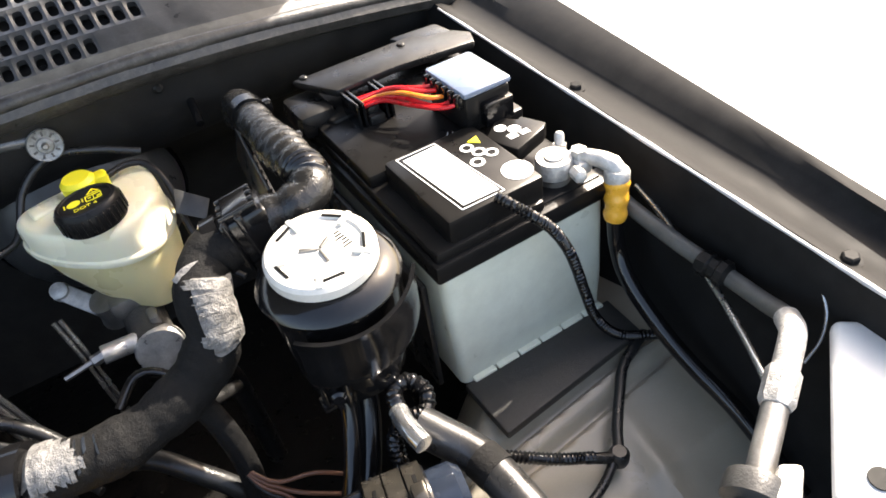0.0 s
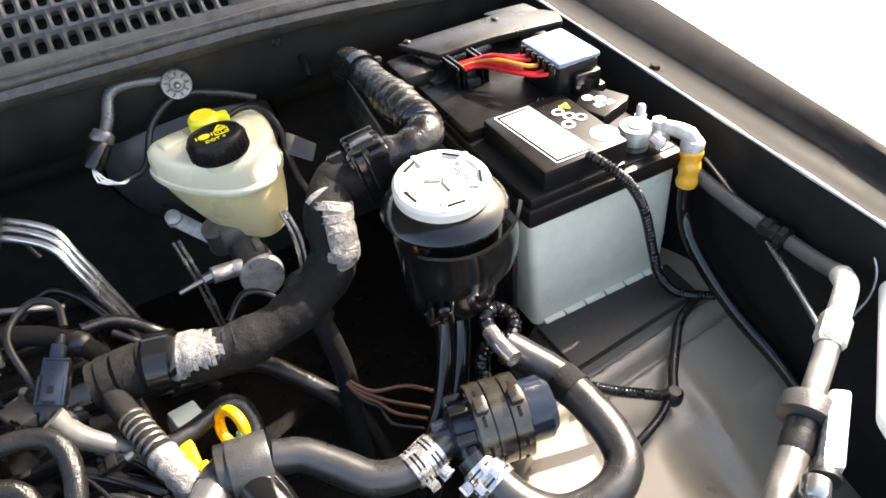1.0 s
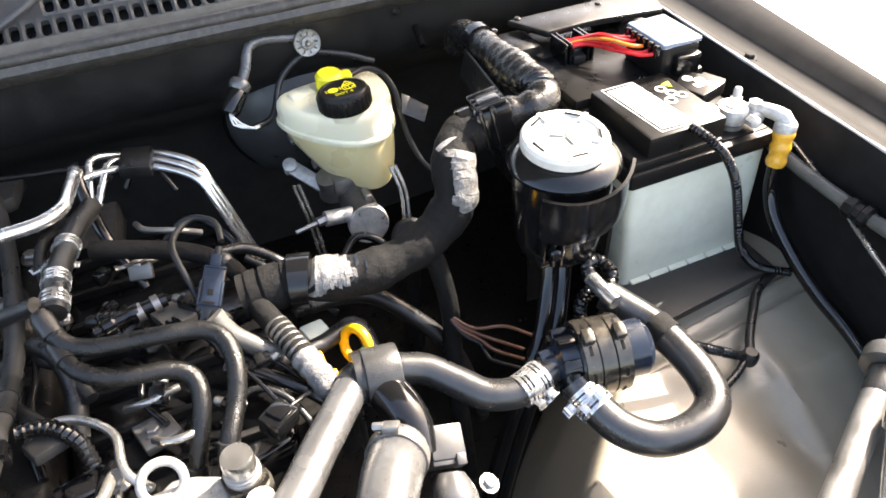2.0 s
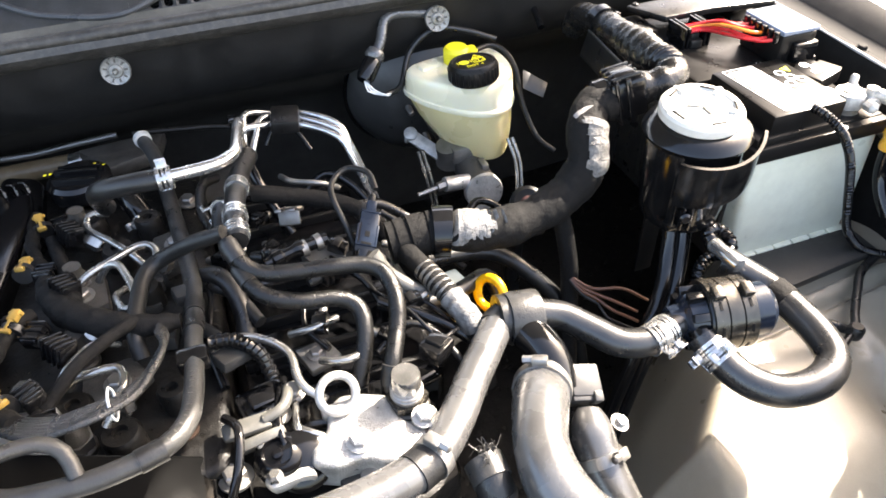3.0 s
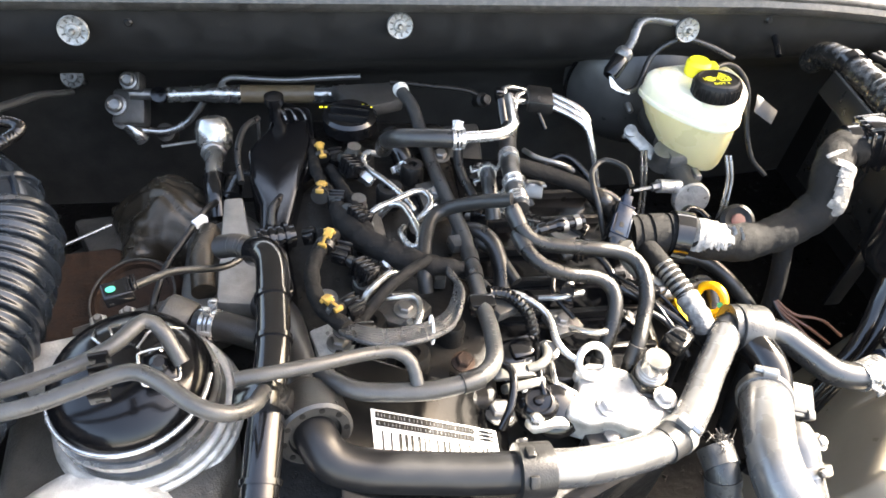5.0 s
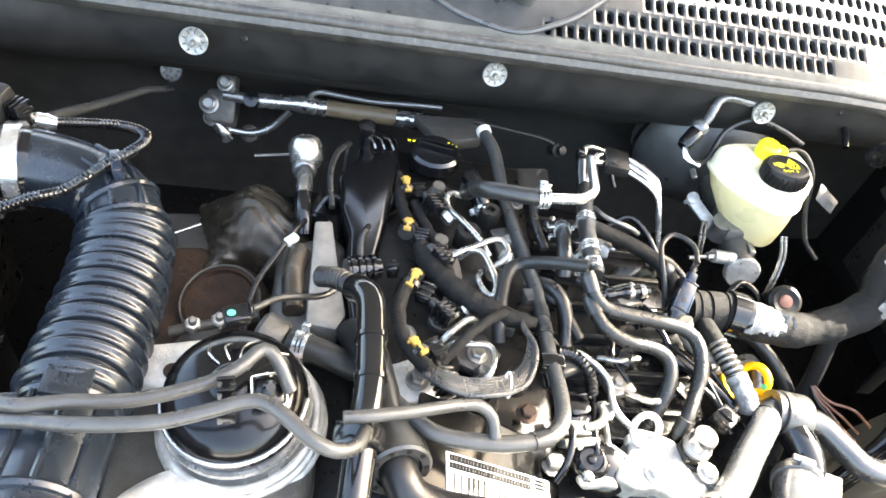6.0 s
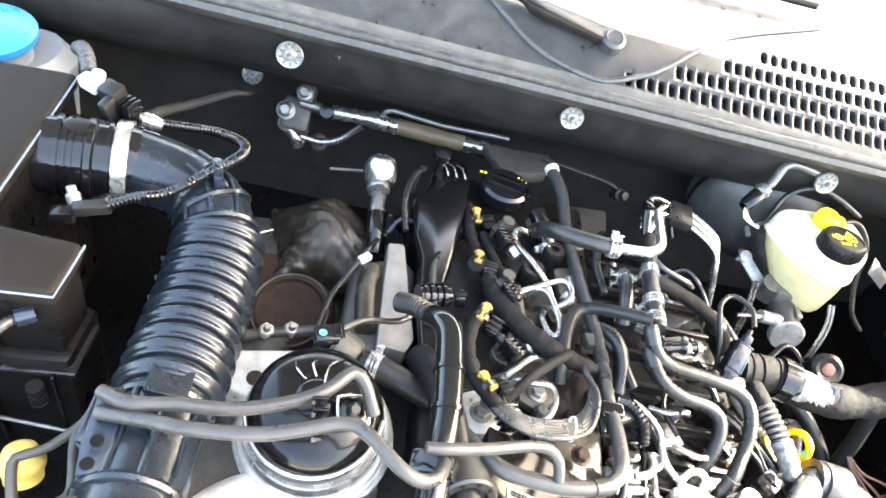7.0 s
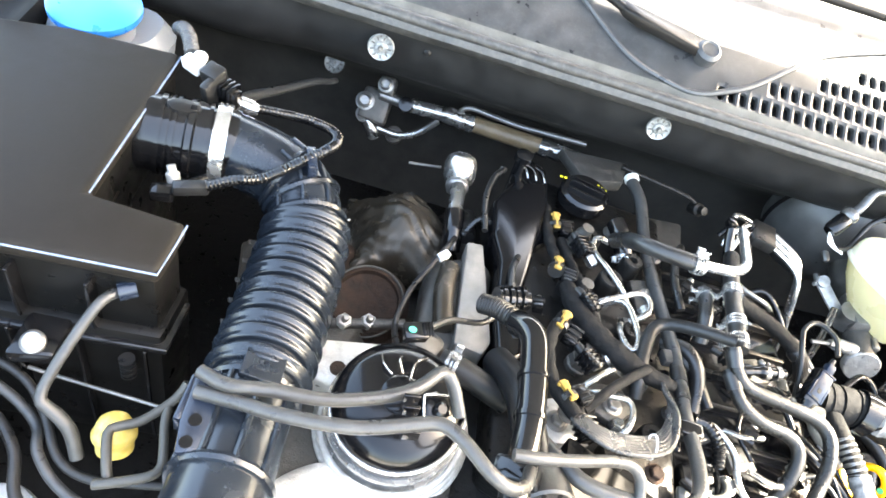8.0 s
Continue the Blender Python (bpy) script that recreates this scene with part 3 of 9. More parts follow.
for i in range(19):
    u = 0.145 + 0.855 * i / 18
    cols.append([bm.verts.new((x, BY - BL * u * math.cos(radians(57)), BZ + BL * u * math.sin(radians(57)) + 0.03 * math.sin(u * math.pi))) for x in (-1.23, -0.82, -0.41, 0.0, 0.452)])
for a, b in zip(cols, cols[1:]):
    for k in range(4):
        bm.faces.new((a[k], a[k + 1], b[k + 1], b[k]))
thicken(bm, 0.02)
solo("bonnet", bm, M["underside"], "dark grey bonnet propped open above the engine", "bonnet", kind="structure")

# ---- shared small things ----
def band(bm, at, axis, r, w=0.012, t=0.0014, seg=24):
    """A flat ring round an axis."""
    at, ax = Vector(at), Vector(axis).normalized()
    turned(bm, [(r, -w / 2), (r + t, -w / 2), (r + t, w / 2), (r, w / 2)], at, ax, seg)
    return bm


def spring_clamp(parent, at, axis, r, spin=0, w=0.013, material="clamp"):
    """A spring clamp: a band with two upturned ears."""
    bm = BM()
    along = Vector(axis).normalized()
    for o, b in ((-0.36, 0.28), (0.0, 0.16), (0.36, 0.28)):
        band(bm, Vector(at) + along * (o * w), along, r, w * b, 0.0013)
    m = aim(at, axis, spin)
    for a in (90, 180, 270):
        ma = aim(at, axis, spin + a)
        block(bm, (r, -0.002, -w * 0.4), (r + 0.0014, 0.002, w * 0.4), 0.0003, ma, seg=1)
    for s in (-1, 1):
        block(bm, (r - 0.001, s * 0.006 - 0.001, -w * 0.32), (r + 0.008, s * 0.006 + 0.001, w * 0.32), 0.0006, m)
        block(bm, (r + 0.006, min(s * 0.006, s * 0.011), -w * 0.32), (r + 0.008, max(s * 0.006, s * 0.011), w * 0.32), 0.0006, m)
    return part("clamp", bm, M[material], parent, "sprung steel hose clamp")


def screw_clamp(parent, at, axis, r, spin=0, w=0.010, material="dull"):
    """A worm-drive clamp: a band with a screw housing."""
    bm = BM()
    band(bm, at, axis, r, w, 0.0014)
    m = aim(at, axis, spin)
    block(bm, (r, -0.007, -w * 0.5), (r + 0.007, 0.007, w * 0.5), 0.0015, m)
    turned(bm, [(0.0035, 0), (0.0035, 0.008), (0.002, 0.009)], m @ Vector((r + 0.0045, 0.006, 0)), m.to_3x3() @ Vector((0, 1, 0)), flats=6)
    return part("clamp", bm, M[material], parent, "worm-drive steel hose clamp")


def hose(name, label, pts, r, material, category="hose", seg=14, step=0.006, clamps=(), group=""):
    """A hose with the clamps it carries: (share, radius, kind, spin)."""
    if not clamps:
        return solo(name, sweep(BM(), pts, r, seg, step), M[material], label, category, group)
    ob = thing(name, pts[0], label, category, group)
    part("tube", sweep(BM(), pts, r, seg, step), M[material], ob)
    for u, rr, kind, spin in clamps:
        p, d = on_path(pts, u)
        if kind == "spring":
            spring_clamp(ob, p, d, rr, spin)
        elif kind == "screw":
            screw_clamp(ob, p, d, rr, spin)
        else:
            part("tape", band(BM(), p, d, rr, 0.018, 0.0006), M[kind], ob)
    return ob


def hex_bolt(name, at, axis, r, label, material="dull", group=""):
    bm = BM()
    turned(bm, [(r * 1.45, 0), (r * 1.45, r * 0.25), (r * 1.2, r * 0.3)], at, axis, 20)
    turned(bm, [(r, r * 0.2), (r, r * 0.95), (r * 0.8, r * 1.1), (0, r * 1.1)], at, axis, flats=6)
    return solo(name, bm, M[material], label, "bolt", group)


def bar_text(bm, x0, y0, x1, y1, z, tilt=None):
    vs = [bm.verts.new(p) for p in ((x0, y0, z), (x1, y0, z), (x1, y1, z), (x0, y1, z))]
    bm.faces.new(vs)
    if tilt is not None:
        bmesh.ops.transform(bm, matrix=tilt, verts=vs)


# ---- battery corner ----
bat = thing("battery", (0.26, 0.49, 0.852), "car battery with milky white case and black lid", "battery")
bm = BM()
def rrect(x0, x1, y0, y1, z, c=0.008, k=4):
    pts = []
    for cx, cy, a0 in ((x1 - c, y0 + c, -90), (x1 - c, y1 - c, 0), (x0 + c, y1 - c, 90), (x0 + c, y0 + c, 180)):
        for i in range(k + 1):
            a = radians(a0 + 90 * i / k)
            pts.append(Vector((cx + c * math.cos(a), cy + c * math.sin(a), z)))
    return pts
loft(bm, [rrect(0.176, 0.341, 0.353, 0.628, 0.853), rrect(0.174, 0.344, 0.354, 0.630, 0.90), rrect(0.172, 0.347, 0.361, 0.632, 0.990)])
part("case", bm, M["case"], bat, "milky white plastic case")
for k in range(6):
    bm = BM()
    x = 0.186 + 0.026 * k
    block(bm, (x, 0.347, 0.853), (x + 0.0245, 0.356, 0.8585), 0.0015)
    part("foot", bm, M["case"], bat)
bm = BM()
block(bm, (0.169, 0.357, 0.984), (0.350, 0.636, 1.004), 0.004)
block(bm, (0.173, 0.361, 1.002), (0.282, 0.634, 1.014), 0.004)
block(bm, (0.282, 0.366, 1.000), (0.346, 0.40, 1.006), 0.002)
lid = part("lid", bm, M["satin"], bat, "black lid")
bm = BM()
block(bm, (0.190, 0.365, 1.010), (0.284, 0.472, 1.0362), 0.004)
block(bm, (0.175, 0.474, 1.010), (0.346, 0.63, 1.026), 0.004)
part("raised_cover", bm, M["satin"], bat, "raised black cover panel")
bm = BM()
slab(bm, [(0.2045, 0.461), (0.238, 0.462), (0.245, 0.374), (0.211, 0.3755)], 1.0363, 1.0368, 0)
part("label", bm, M["paper"], bat, "white paper label")
bm = BM()
for k in range(7):
    y = 0.452 - k * 0.011
    bar_text(bm, 0.239, y - 0.004, 0.2415, y, 1.0371)
for a, b in (((0.2005, 0.466), (0.2395, 0.4655)), ((0.2005, 0.466), (0.2075, 0.3715)), ((0.2075, 0.3715), (0.2475, 0.3705)), ((0.2395, 0.4655), (0.2475, 0.3705))):
    sweep(bm, [(*a, 1.0364), (*b, 1.0364)], 0.0006, seg=4, smooth=False)
part("print", bm, M["paper"], bat, "fine white printed border")
for x, y, r, c in ((0.2575, 0.440, 0.0062, "paper"), (0.2625, 0.4285, 0.0062, "paper"), (0.2705, 0.4205, 0.006, "paper"), (0.2530, 0.4165, 0.0066, "paper"), (0.2715, 0.3855, 0.0135, "paper")):
    part("sticker", turned(BM(), [(r, 0), (r, 0.0005), (0, 0.0005)], (x, y, 1.0363), seg=28), M[c], bat, "round white warning sticker")
part("sticker", turned(BM(), [(0.007, 0), (0.007, 0.0006), (0, 0.0006)], (0.2695, 0.4455, 1.0363), flats=3), M["lemon"], bat, "yellow warning triangle")
bm = BM()
for x, y in ((0.2575, 0.440), (0.2625, 0.4285), (0.2705, 0.4205), (0.2530, 0.4165)):
    band(bm, (x, y, 1.0369), (0, 0, 1), 0.0030, 0.0002, 0.0008, 12)
for x in (0.262, 0.266, 0.270, 0.274, 0.278):
    bar_text(bm, x, 0.3845, x + 0.0025, 0.3860, 1.0369)
part("print", bm, M["print"], bat)
# scrawled chalk mark
bm = BM()
for a, b in (((0.243, 0.482), (0.256, 0.466)), ((0.245, 0.468), (0.257, 0.480)), ((0.244, 0.481), (0.259, 0.479)), ((0.258, 0.477), (0.266, 0.486)), ((0.265, 0.474), (0.270, 0.484))):
    sweep(bm, [(*a, 1.0268), (*b, 1.0268)], 0.0005, seg=4, smooth=False)
part("scrawl", bm, M["paper"], bat, "scratched pale scrawl")
bm = BM()
slab(bm, [(0.281, 0.445), (0.309, 0.468), (0.322, 0.452), (0.327, 0.455), (0.338, 0.430), (0.330, 0.424), (0.292, 0.412)], 1.018, 1.0335, 0.002)
part("terminal_cover", bm, M["satin"], bat, "black cover over the far terminal")
bm = BM()
for x, y, r in ((0.300, 0.449, 0.0045), (0.309, 0.440, 0.005)):
    band(bm, (x, y, 1.0340), (0, 0, 1), r, 0.0004, 0.0012, 16)
bar_text(bm, 0.297, 0.428, 0.306, 0.436, 1.0340)
bar_text(bm, 0.309, 0.427, 0.318, 0.434, 1.0340)
part("print", bm, M["paper"], bat, "small white symbols")
part("terminal", turned(BM(), [(0.0145, 0), (0.0145, 0.006), (0.010, 0.008), (0.0092, 0.024), (0.008, 0.0255), (0, 0.0255)], (0.312, 0.388, 1.005)), M["dull"], bat, "lead terminal post")

# clamp, lug and cable on the near terminal
tc = thing("battery_clamp", (0.312, 0.388, 1.012), "bright metal battery clamp with bolted cable lug", "battery clamp")
bm = BM()
turned(bm, [(0.0095, 0), (0.0160, 0), (0.0165, 0.004), (0.0165, 0.013), (0.0155, 0.016), (0.0095, 0.016)], (0.312, 0.388, 1.013))
block(bm, (0.322, 0.366, 1.013), (0.338, 0.392, 1.026), 0.003)
part("ring", bm, M["lead"], tc)
bm = BM()
turned(bm, [(0.0045, 0), (0.0045, 0.026), (0.003, 0.028)], (0.330, 0.402, 1.008), (0.15, 0.2, 1), 12)
turned(bm, [(0.0068, 0.010), (0.0068, 0.017)], (0.330, 0.402, 1.008), (0.15, 0.2, 1), flats=6)
turned(bm, [(0.0072, 0.0), (0.0072, 0.008), (0.004, 0.009)], (0.331, 0.378, 1.026), flats=6)
turned(bm, [(0.0062, 0), (0.0062, 0.012), (0.003, 0.014)], (0.320, 0.370, 1.02), (-0.2, -1, 0.1), flats=6)
part("bolt", bm, M["lead"], tc)
LUG = [(0.331, 0.381, 1.026), (0.338, 0.368, 1.027), (0.346, 0.352, 1.025), (0.347, 0.345, 1.015)]
bm = BM()
sweep(bm, LUG, lambda l, u: 0.0062 + 0.003 * u, seg=12)
turned(bm, [(0.0105, -0.010), (0.0112, -0.006), (0.0112, 0.002), (0.009, 0.005), (0, 0.006)], (0.3465, 0.3465, 1.018))
part("lug", bm, M["lead"], tc)
part("heat_shrink", sweep(BM(), [(0.3465, 0.3460, 1.012), (0.345, 0.3435, 0.998), (0.343, 0.3415, 0.984), (0.342, 0.341, 0.974)], lambda l, u: 0.0108 + 0.0008 * math.sin(l * 420) - 0.001 * u, seg=16, step=0.002), M["amber"], tc, "amber heat-shrink sleeve")
hose("battery_cable", "thick black earth cable hanging beside the battery", [(0.342, 0.341, 0.982), (0.343, 0.337, 0.945), (0.340, 0.318, 0.918), (0.343, 0.282, 0.888), (0.349, 0.24, 0.862), (0.356, 0.19, 0.84), (0.36, 0.12, 0.80)], 0.0078, "gloss", "cable")

# corrugated cord that hangs over the battery's end
cord = [(0.237, 0.366, 1.037), (0.243, 0.352, 1.034), (0.255, 0.342, 1.022), (0.272, 0.338, 1.0), (0.286, 0.333, 0.968), (0.297, 0.326, 0.92), (0.306, 0.319, 0.885), (0.325, 0.305, 0.862), (0.36, 0.29, 0.852)]
solo("corrugated_conduit", sweep(BM(), cord, ribbed(0.0042, 0.0036, 0.0012), 10, 0.0012), M["gloss"], "thin black corrugated conduit hanging over the battery", "conduit")

# foam board wedge in front of the battery
bm = BM()
slab(bm, [(0.176, 0.352, 0.0), (0.176, 0.284, 0.004), (0.345, 0.300, 0.004), (0.350, 0.352, 0.0)], 0.845, 0.856, 0.0025)
pad = solo("foam_board", bm, M["foam"], "charcoal foam board lying before the battery", "board")

# fuse carrier on the battery
fz = thing("fuse_box", (0.30, 0.51, 1.026), "black fuse box with a cover tinted by reflected sky", "fuse box")
bm = BM()
block(bm, (0.279, 0.470, 1.026), (0.328, 0.536, 1.062), 0.003)
part("body", bm, M["satin"], fz)
for k in range(6):
    bm = BM()
    block(bm, (0.272, 0.474 + k * 0.0102, 1.052), (0.282, 0.480 + k * 0.0102, 1.0665), 0.0012)
    part("tooth", bm, M["gloss"], fz)
bm = BM()
block(bm, (0.294, 0.461, 1.030), (0.326, 0.474, 1.054), 0.003)
part("plug", bm, M["gloss"], fz)
# the cover's blue reflection is given as its own colour
bm = BM()
block(bm, (0.277, 0.468, 1.0625), (0.329, 0.537, 1.069), 0.003)
part("cover", bm, M["bluegrey"], fz, "glossy cover in a painted blue-grey reflection")
for k, (y0, y1, c, lift) in enumerate(((0.486, 0.546, "red", 0.010), (0.497, 0.551, "red", 0.016), (0.508, 0.553, "orange", 0.022), (0.520, 0.557, "red", 0.026), (0.531, 0.560, "red", 0.02), (0.541, 0.563, "red", 0.014))):
    solo("fuse_wire", sweep(BM(), [(0.279, y0 - 0.010, 1.057), (0.262, y0 + 0.001 - 0.004 * (k % 3), 1.050 + lift * 0.4 - 0.003 * (k % 2)), (0.246, (y0 + y1) / 2, 1.046 + lift * 0.55), (0.234, y1, 1.046 + lift * 0.2), (0.216, y1 + 0.012, 1.043)], 0.0022, 8, 0.004), M[c], ("orange" if c == "orange" else "red") + " insulated wire running to the fuse box", "wire", "fuse box wires")
clipb = thing("cable_clip", (0.22, 0.565, 1.02), "black wire clip with a grey latch beside the fuse box", "clip")
bm = BM()
for x in (0.206, 0.212, 0.236, 0.242):
    block(bm, (x, 0.548, 1.018), (x + 0.003, 0.584, 1.052), 0.001)
block(bm, (0.204, 0.546, 1.016), (0.247, 0.586, 1.022), 0.002)
part("bracket", bm, M["gloss"], clipb)
bm = BM()
block(bm, (0.217, 0.546, 1.024), (0.234, 0.558, 1.036), 0.003)
block(bm, (0.219, 0.552, 1.034), (0.232, 0.566, 1.043), 0.003)
part("latch", bm, M["hose"], clipb, "grey latch")

# black relay tray and hood behind the battery
tray = thing("relay_tray", (0.25, 0.6, 1.0), "black moulded tray and hood behind the battery", "tray")
bm = BM()
slab(bm, [(0.178, 0.640), (0.205, 0.588), (0.270, 0.590), (0.362, 0.578), (0.372, 0.600), (0.360, 0.618), (0.330, 0.626), (0.320, 0.640)], 1.044, 1.053, 0.003)
slab(bm, [(0.165, 0.640), (0.19, 0.575), (0.25, 0.58), (0.36, 0.57), (0.36, 0.64)], 0.98, 1.03, 0.004)
part("hood", bm, M["black"], tray)
bm = BM()
slab(bm, [(0.184, 0.548), (0.196, 0.500), (0.212, 0.486), (0.345, 0.494), (0.350, 0.56), (0.19, 0.57)], 1.010, 1.020, 0.003)
block(bm, (0.186, 0.494, 0.97), (0.196, 0.57, 1.014), 0.003)
part("tray", bm, M["satin"], tray)
for x, y, z in ((0.207, 0.489, 1.020), (0.190, 0.636, 1.052), (0.300, 0.627, 1.052)):
    part("screw", turned(BM(), [(0.0045, 0), (0.0045, 0.002), (0.003, 0.0032), (0, 0.0032)], (x, y, z), seg=12), M["iron"], tray)
bm = BM()
slab(bm, [(0.32, 0.60), (0.365, 0.615), (0.36, 0.655), (0.30, 0.66)], 1.03, 1.050, 0.006)
part("cap", bm, M["black"], tray)
bm = BM()
block(bm, (0.16, 0.585, 1.012), (0.20, 0.64, 1.04), 0.008)
part("corner", bm, M["black"], tray)

# black side panel between battery and fluid tank
bm = BM()
block(bm, (0.157, 0.366, 0.853), (0.163, 0.628, 0.984), 0.002)
for y in (0.40, 0.46, 0.52, 0.58):
    block(bm, (0.154, y, 0.856), (0.158, y + 0.006, 0.98), 0.001)
solo("battery_shield", bm, M["black"], "ribbed black plastic shield beside the battery", "shield")

# main loom with its large connector
ml = thing("main_loom", (0.1, 0.45, 1.0), "thick taped wiring loom with a large black connector", "wiring loom")
part("trunk", sweep(BM(), [(0.124, 0.672, 1.020), (0.122, 0.652, 1.042), (0.119, 0.61, 1.056), (0.117, 0.56, 1.061), (0.118, 0.51, 1.062)], lambda l, u: 0.0165 + 0.0004 * math.sin(l * 190) + 0.0003 * math.sin(l * 410 + 1), 20, 0.002), M["wrinkled"], ml, "wrinkled black wrap")
part("shell", sweep(BM(), [(0.116, 0.535, 1.062), (0.119, 0.50, 1.062), (0.121, 0.470, 1.062)], lambda l, u: 0.0178 + 0.0022 * math.sin(min(1, u * 1.4) * math.pi) + 0.0005 * math.sin(l * 500), 20, 0.002), M["wrinkled"], ml, "wrinkled black wrap")
part("neck", sweep(BM(), [(0.121, 0.473, 1.062), (0.120, 0.458, 1.062), (0.116, 0.449, 1.061)], ribbed(0.0165, 0.006, 0.0025), 18, 0.0015), M["gloss"], ml, "ribbed glossy neck")
part("elbow", sweep(BM(), [(0.118, 0.452, 1.062), (0.110, 0.440, 1.060), (0.094, 0.440, 1.056), (0.072, 0.446, 1.052)], lambda l, u: 0.0175 + 0.0012 * math.sin(l * 300), 16, 0.003), M["wrinkled"], ml, "taped grey elbow")
for y, w in ((0.595, 0.012), (0.520, 0.010)):
    bm = BM()
    band(bm, (0.1175, y, 1.0605), (0, 1, 0.03), 0.0168, w, 0.0014, 20)
    block(bm, (0.130, y - w * 0.4, 1.056), (0.141, y + w * 0.4, 1.068), 0.002)
    part("saddle", bm, M["gloss"], ml, "glossy black saddle clip")
m = aim((0.060, 0.449, 1.048), (-0.95, 0.12, -0.2), 10)
bm = BM()
block(bm, (-0.021, -0.021, -0.020), (0.021, 0.021, 0.018), 0.005, m)
block(bm, (-0.016, 0.018, -0.012), (0.016, 0.027, 0.010), 0.002, m)
block(bm, (-0.024, -0.024, -0.003), (0.024, 0.024, 0.003), 0.002, m)
block(bm, (-0.024, -0.024, 0.010), (0.024, 0.024, 0.014), 0.002, m)
turned(bm, [(0.020, 0.016), (0.0235, 0.018), (0.0235, 0.030), (0.020, 0.033)], m @ Vector((0, 0, 0)), m.to_3x3() @ Vector((0, 0, 1)), 24)
for k in range(4):
    block(bm, (-0.020 + 0.011 * k, 0.020, -0.016), (-0.015 + 0.011 * k, 0.026, 0.014), 0.001, m)
part("connector", bm, M["gloss"], ml, "square black connector")
LO = [(0.046, 0.449, 1.045), (0.022, 0.445, 1.040), (0.006, 0.425, 1.028), (0.0, 0.408, 1.0), (-0.022, 0.400, 0.978), (-0.06, 0.392, 0.966), (-0.10, 0.389, 0.962), (-0.135, 0.395, 0.963), (-0.17, 0.405, 0.965), (-0.215, 0.408, 0.962)]
part("sleeve", sweep(BM(), LO, lambda l, u: 0.0205 + 0.0009 * math.sin(l * 140) + 0.0008 * math.sin(l * 61 + 1) + 0.0004 * math.sin(l * 410), 18, 0.004), M["fabric"], ml, "grey cloth-taped sleeve")
for u0, u1 in ((0.15, 0.29), (0.635, 0.79)):
    bm = BM()
    path = [on_path(LO, u0 + (u1 - u0) * k / 40)[0] for k in range(41)]
    sweep(bm, path, lambda l, u: 0.0230 + 0.0004 * math.sin(l * 300), 120, 0.0007, caps=False)
    keep = Vector((0.75, -0.3, 0.65)) if u0 < 0.5 else Vector((0.2, -0.2, 1.0))
    gone = []
    for f in bm.faces:
        c = f.calc_center_median()
        i = min(range(41), key=lambda j: (path[j] - c).length)
        rag = 0.35 * noise.noise(c * 34) + 0.08 * noise.noise(c * 130)
        need = 0.30 if u0 < 0.5 else 0.95 - 0.72 * i / 40
        if (c - path[i]).normalized().dot(keep.normalized()) < need + rag:
            gone.append(f)
    bmesh.ops.delete(bm, geom=gone, context="FACES")
    part("torn_tape", bm, M["torn"], ml, "torn silvery tape")
m = aim(on_path(LO, 0.83)[0], on_path(LO, 0.83)[1])
part("collar", sweep(BM(), [on_path(LO, 0.80)[0], on_path(LO, 0.83)[0], on_path(LO, 0.86)[0]], 0.0265, 18, 0.004), M["gloss"], ml, "glossy black split collar")
bm = BM()
for k in range(4):
    p, d = on_path(LO, 0.87 + 0.03 * k)
    band(bm, p, d, 0.0218, 0.0095, 0.0007)
part("tape", bm, M["fabric"], ml)
BR = [(-0.205, 0.408, 0.960), (-0.202, 0.385, 0.963), (-0.190, 0.347, 0.960), (-0.180, 0.318, 0.954), (-0.171, 0.296, 0.942), (-0.165, 0.286, 0.91), (-0.163, 0.28, 0.87)]
hose("taped_branch", "cloth-taped wiring branch with wound wire", BR, lambda l, u: 0.0106 + 0.0003 * math.sin(l * 260) + 0.0002 * math.sin(l * 610), "fabric", "wiring loom")
bm = BM()
for k in range(30):
    p, d = on_path(BR, 0.26 + 0.0065 * k)
    band(bm, p, d + Vector((0.14 * math.sin(k * 2.1), 0.14 * math.cos(k), 0)), 0.0108, 0.0008, 0.0005, 18)
tagged(solo("wire_winding", bm, M["dull"], "silver wire wound round the wiring branch", "winding"), kind="stuff")
bm = BM()
pth = [on_path(BR, 0.48 + 0.04 * k)[0] for k in range(6)]
sweep(bm, pth, lambda l, u: 0.0117 + 0.0005 * math.sin(l * 620) + 0.0004 * math.sin(l * 257), 20, 0.0015)
solo("torn_wrap", bm, M["torn"], "frayed silvery tape round the wiring branch", "tape")

# cable trough beside the loom
rb = thing("cable_trough", (0.092, 0.545, 1.0), "thin black plastic trough beside the loom", "trough")
mr = pose(0.094, 0.548, 1.036, 0, 14, -6)
bm = BM()
block(bm, (-0.0015, -0.066, -0.016), (0.0015, 0.050, 0.014), 0.001, mr)
block(bm, (-0.0015, -0.066, -0.018), (0.016, 0.050, -0.015), 0.001, mr)
part("channel", bm, M["satin"], rb)
for k in range(7):
    bm = BM()
    block(bm, (0.001, -0.058 + k * 0.016, -0.014), (0.005, -0.056 + k * 0.016, 0.010), 0.0006, mr)
    part("rib", bm, M["gloss"], rb)
part("lip", sweep(BM(), [mr @ Vector((0, -0.066, 0.0145)), mr @ Vector((0, 0.050, 0.0145))], 0.0016, 8, smooth=False), M["seal"], rb, "worn pale lip")

# ---- steering fluid tank ----
ps = thing("steering_fluid_tank", (0.088, 0.357, 0.90), "glossy black fluid tank with an off-white cap", "fluid tank")
C = Vector((0.087, 0.358, 0))
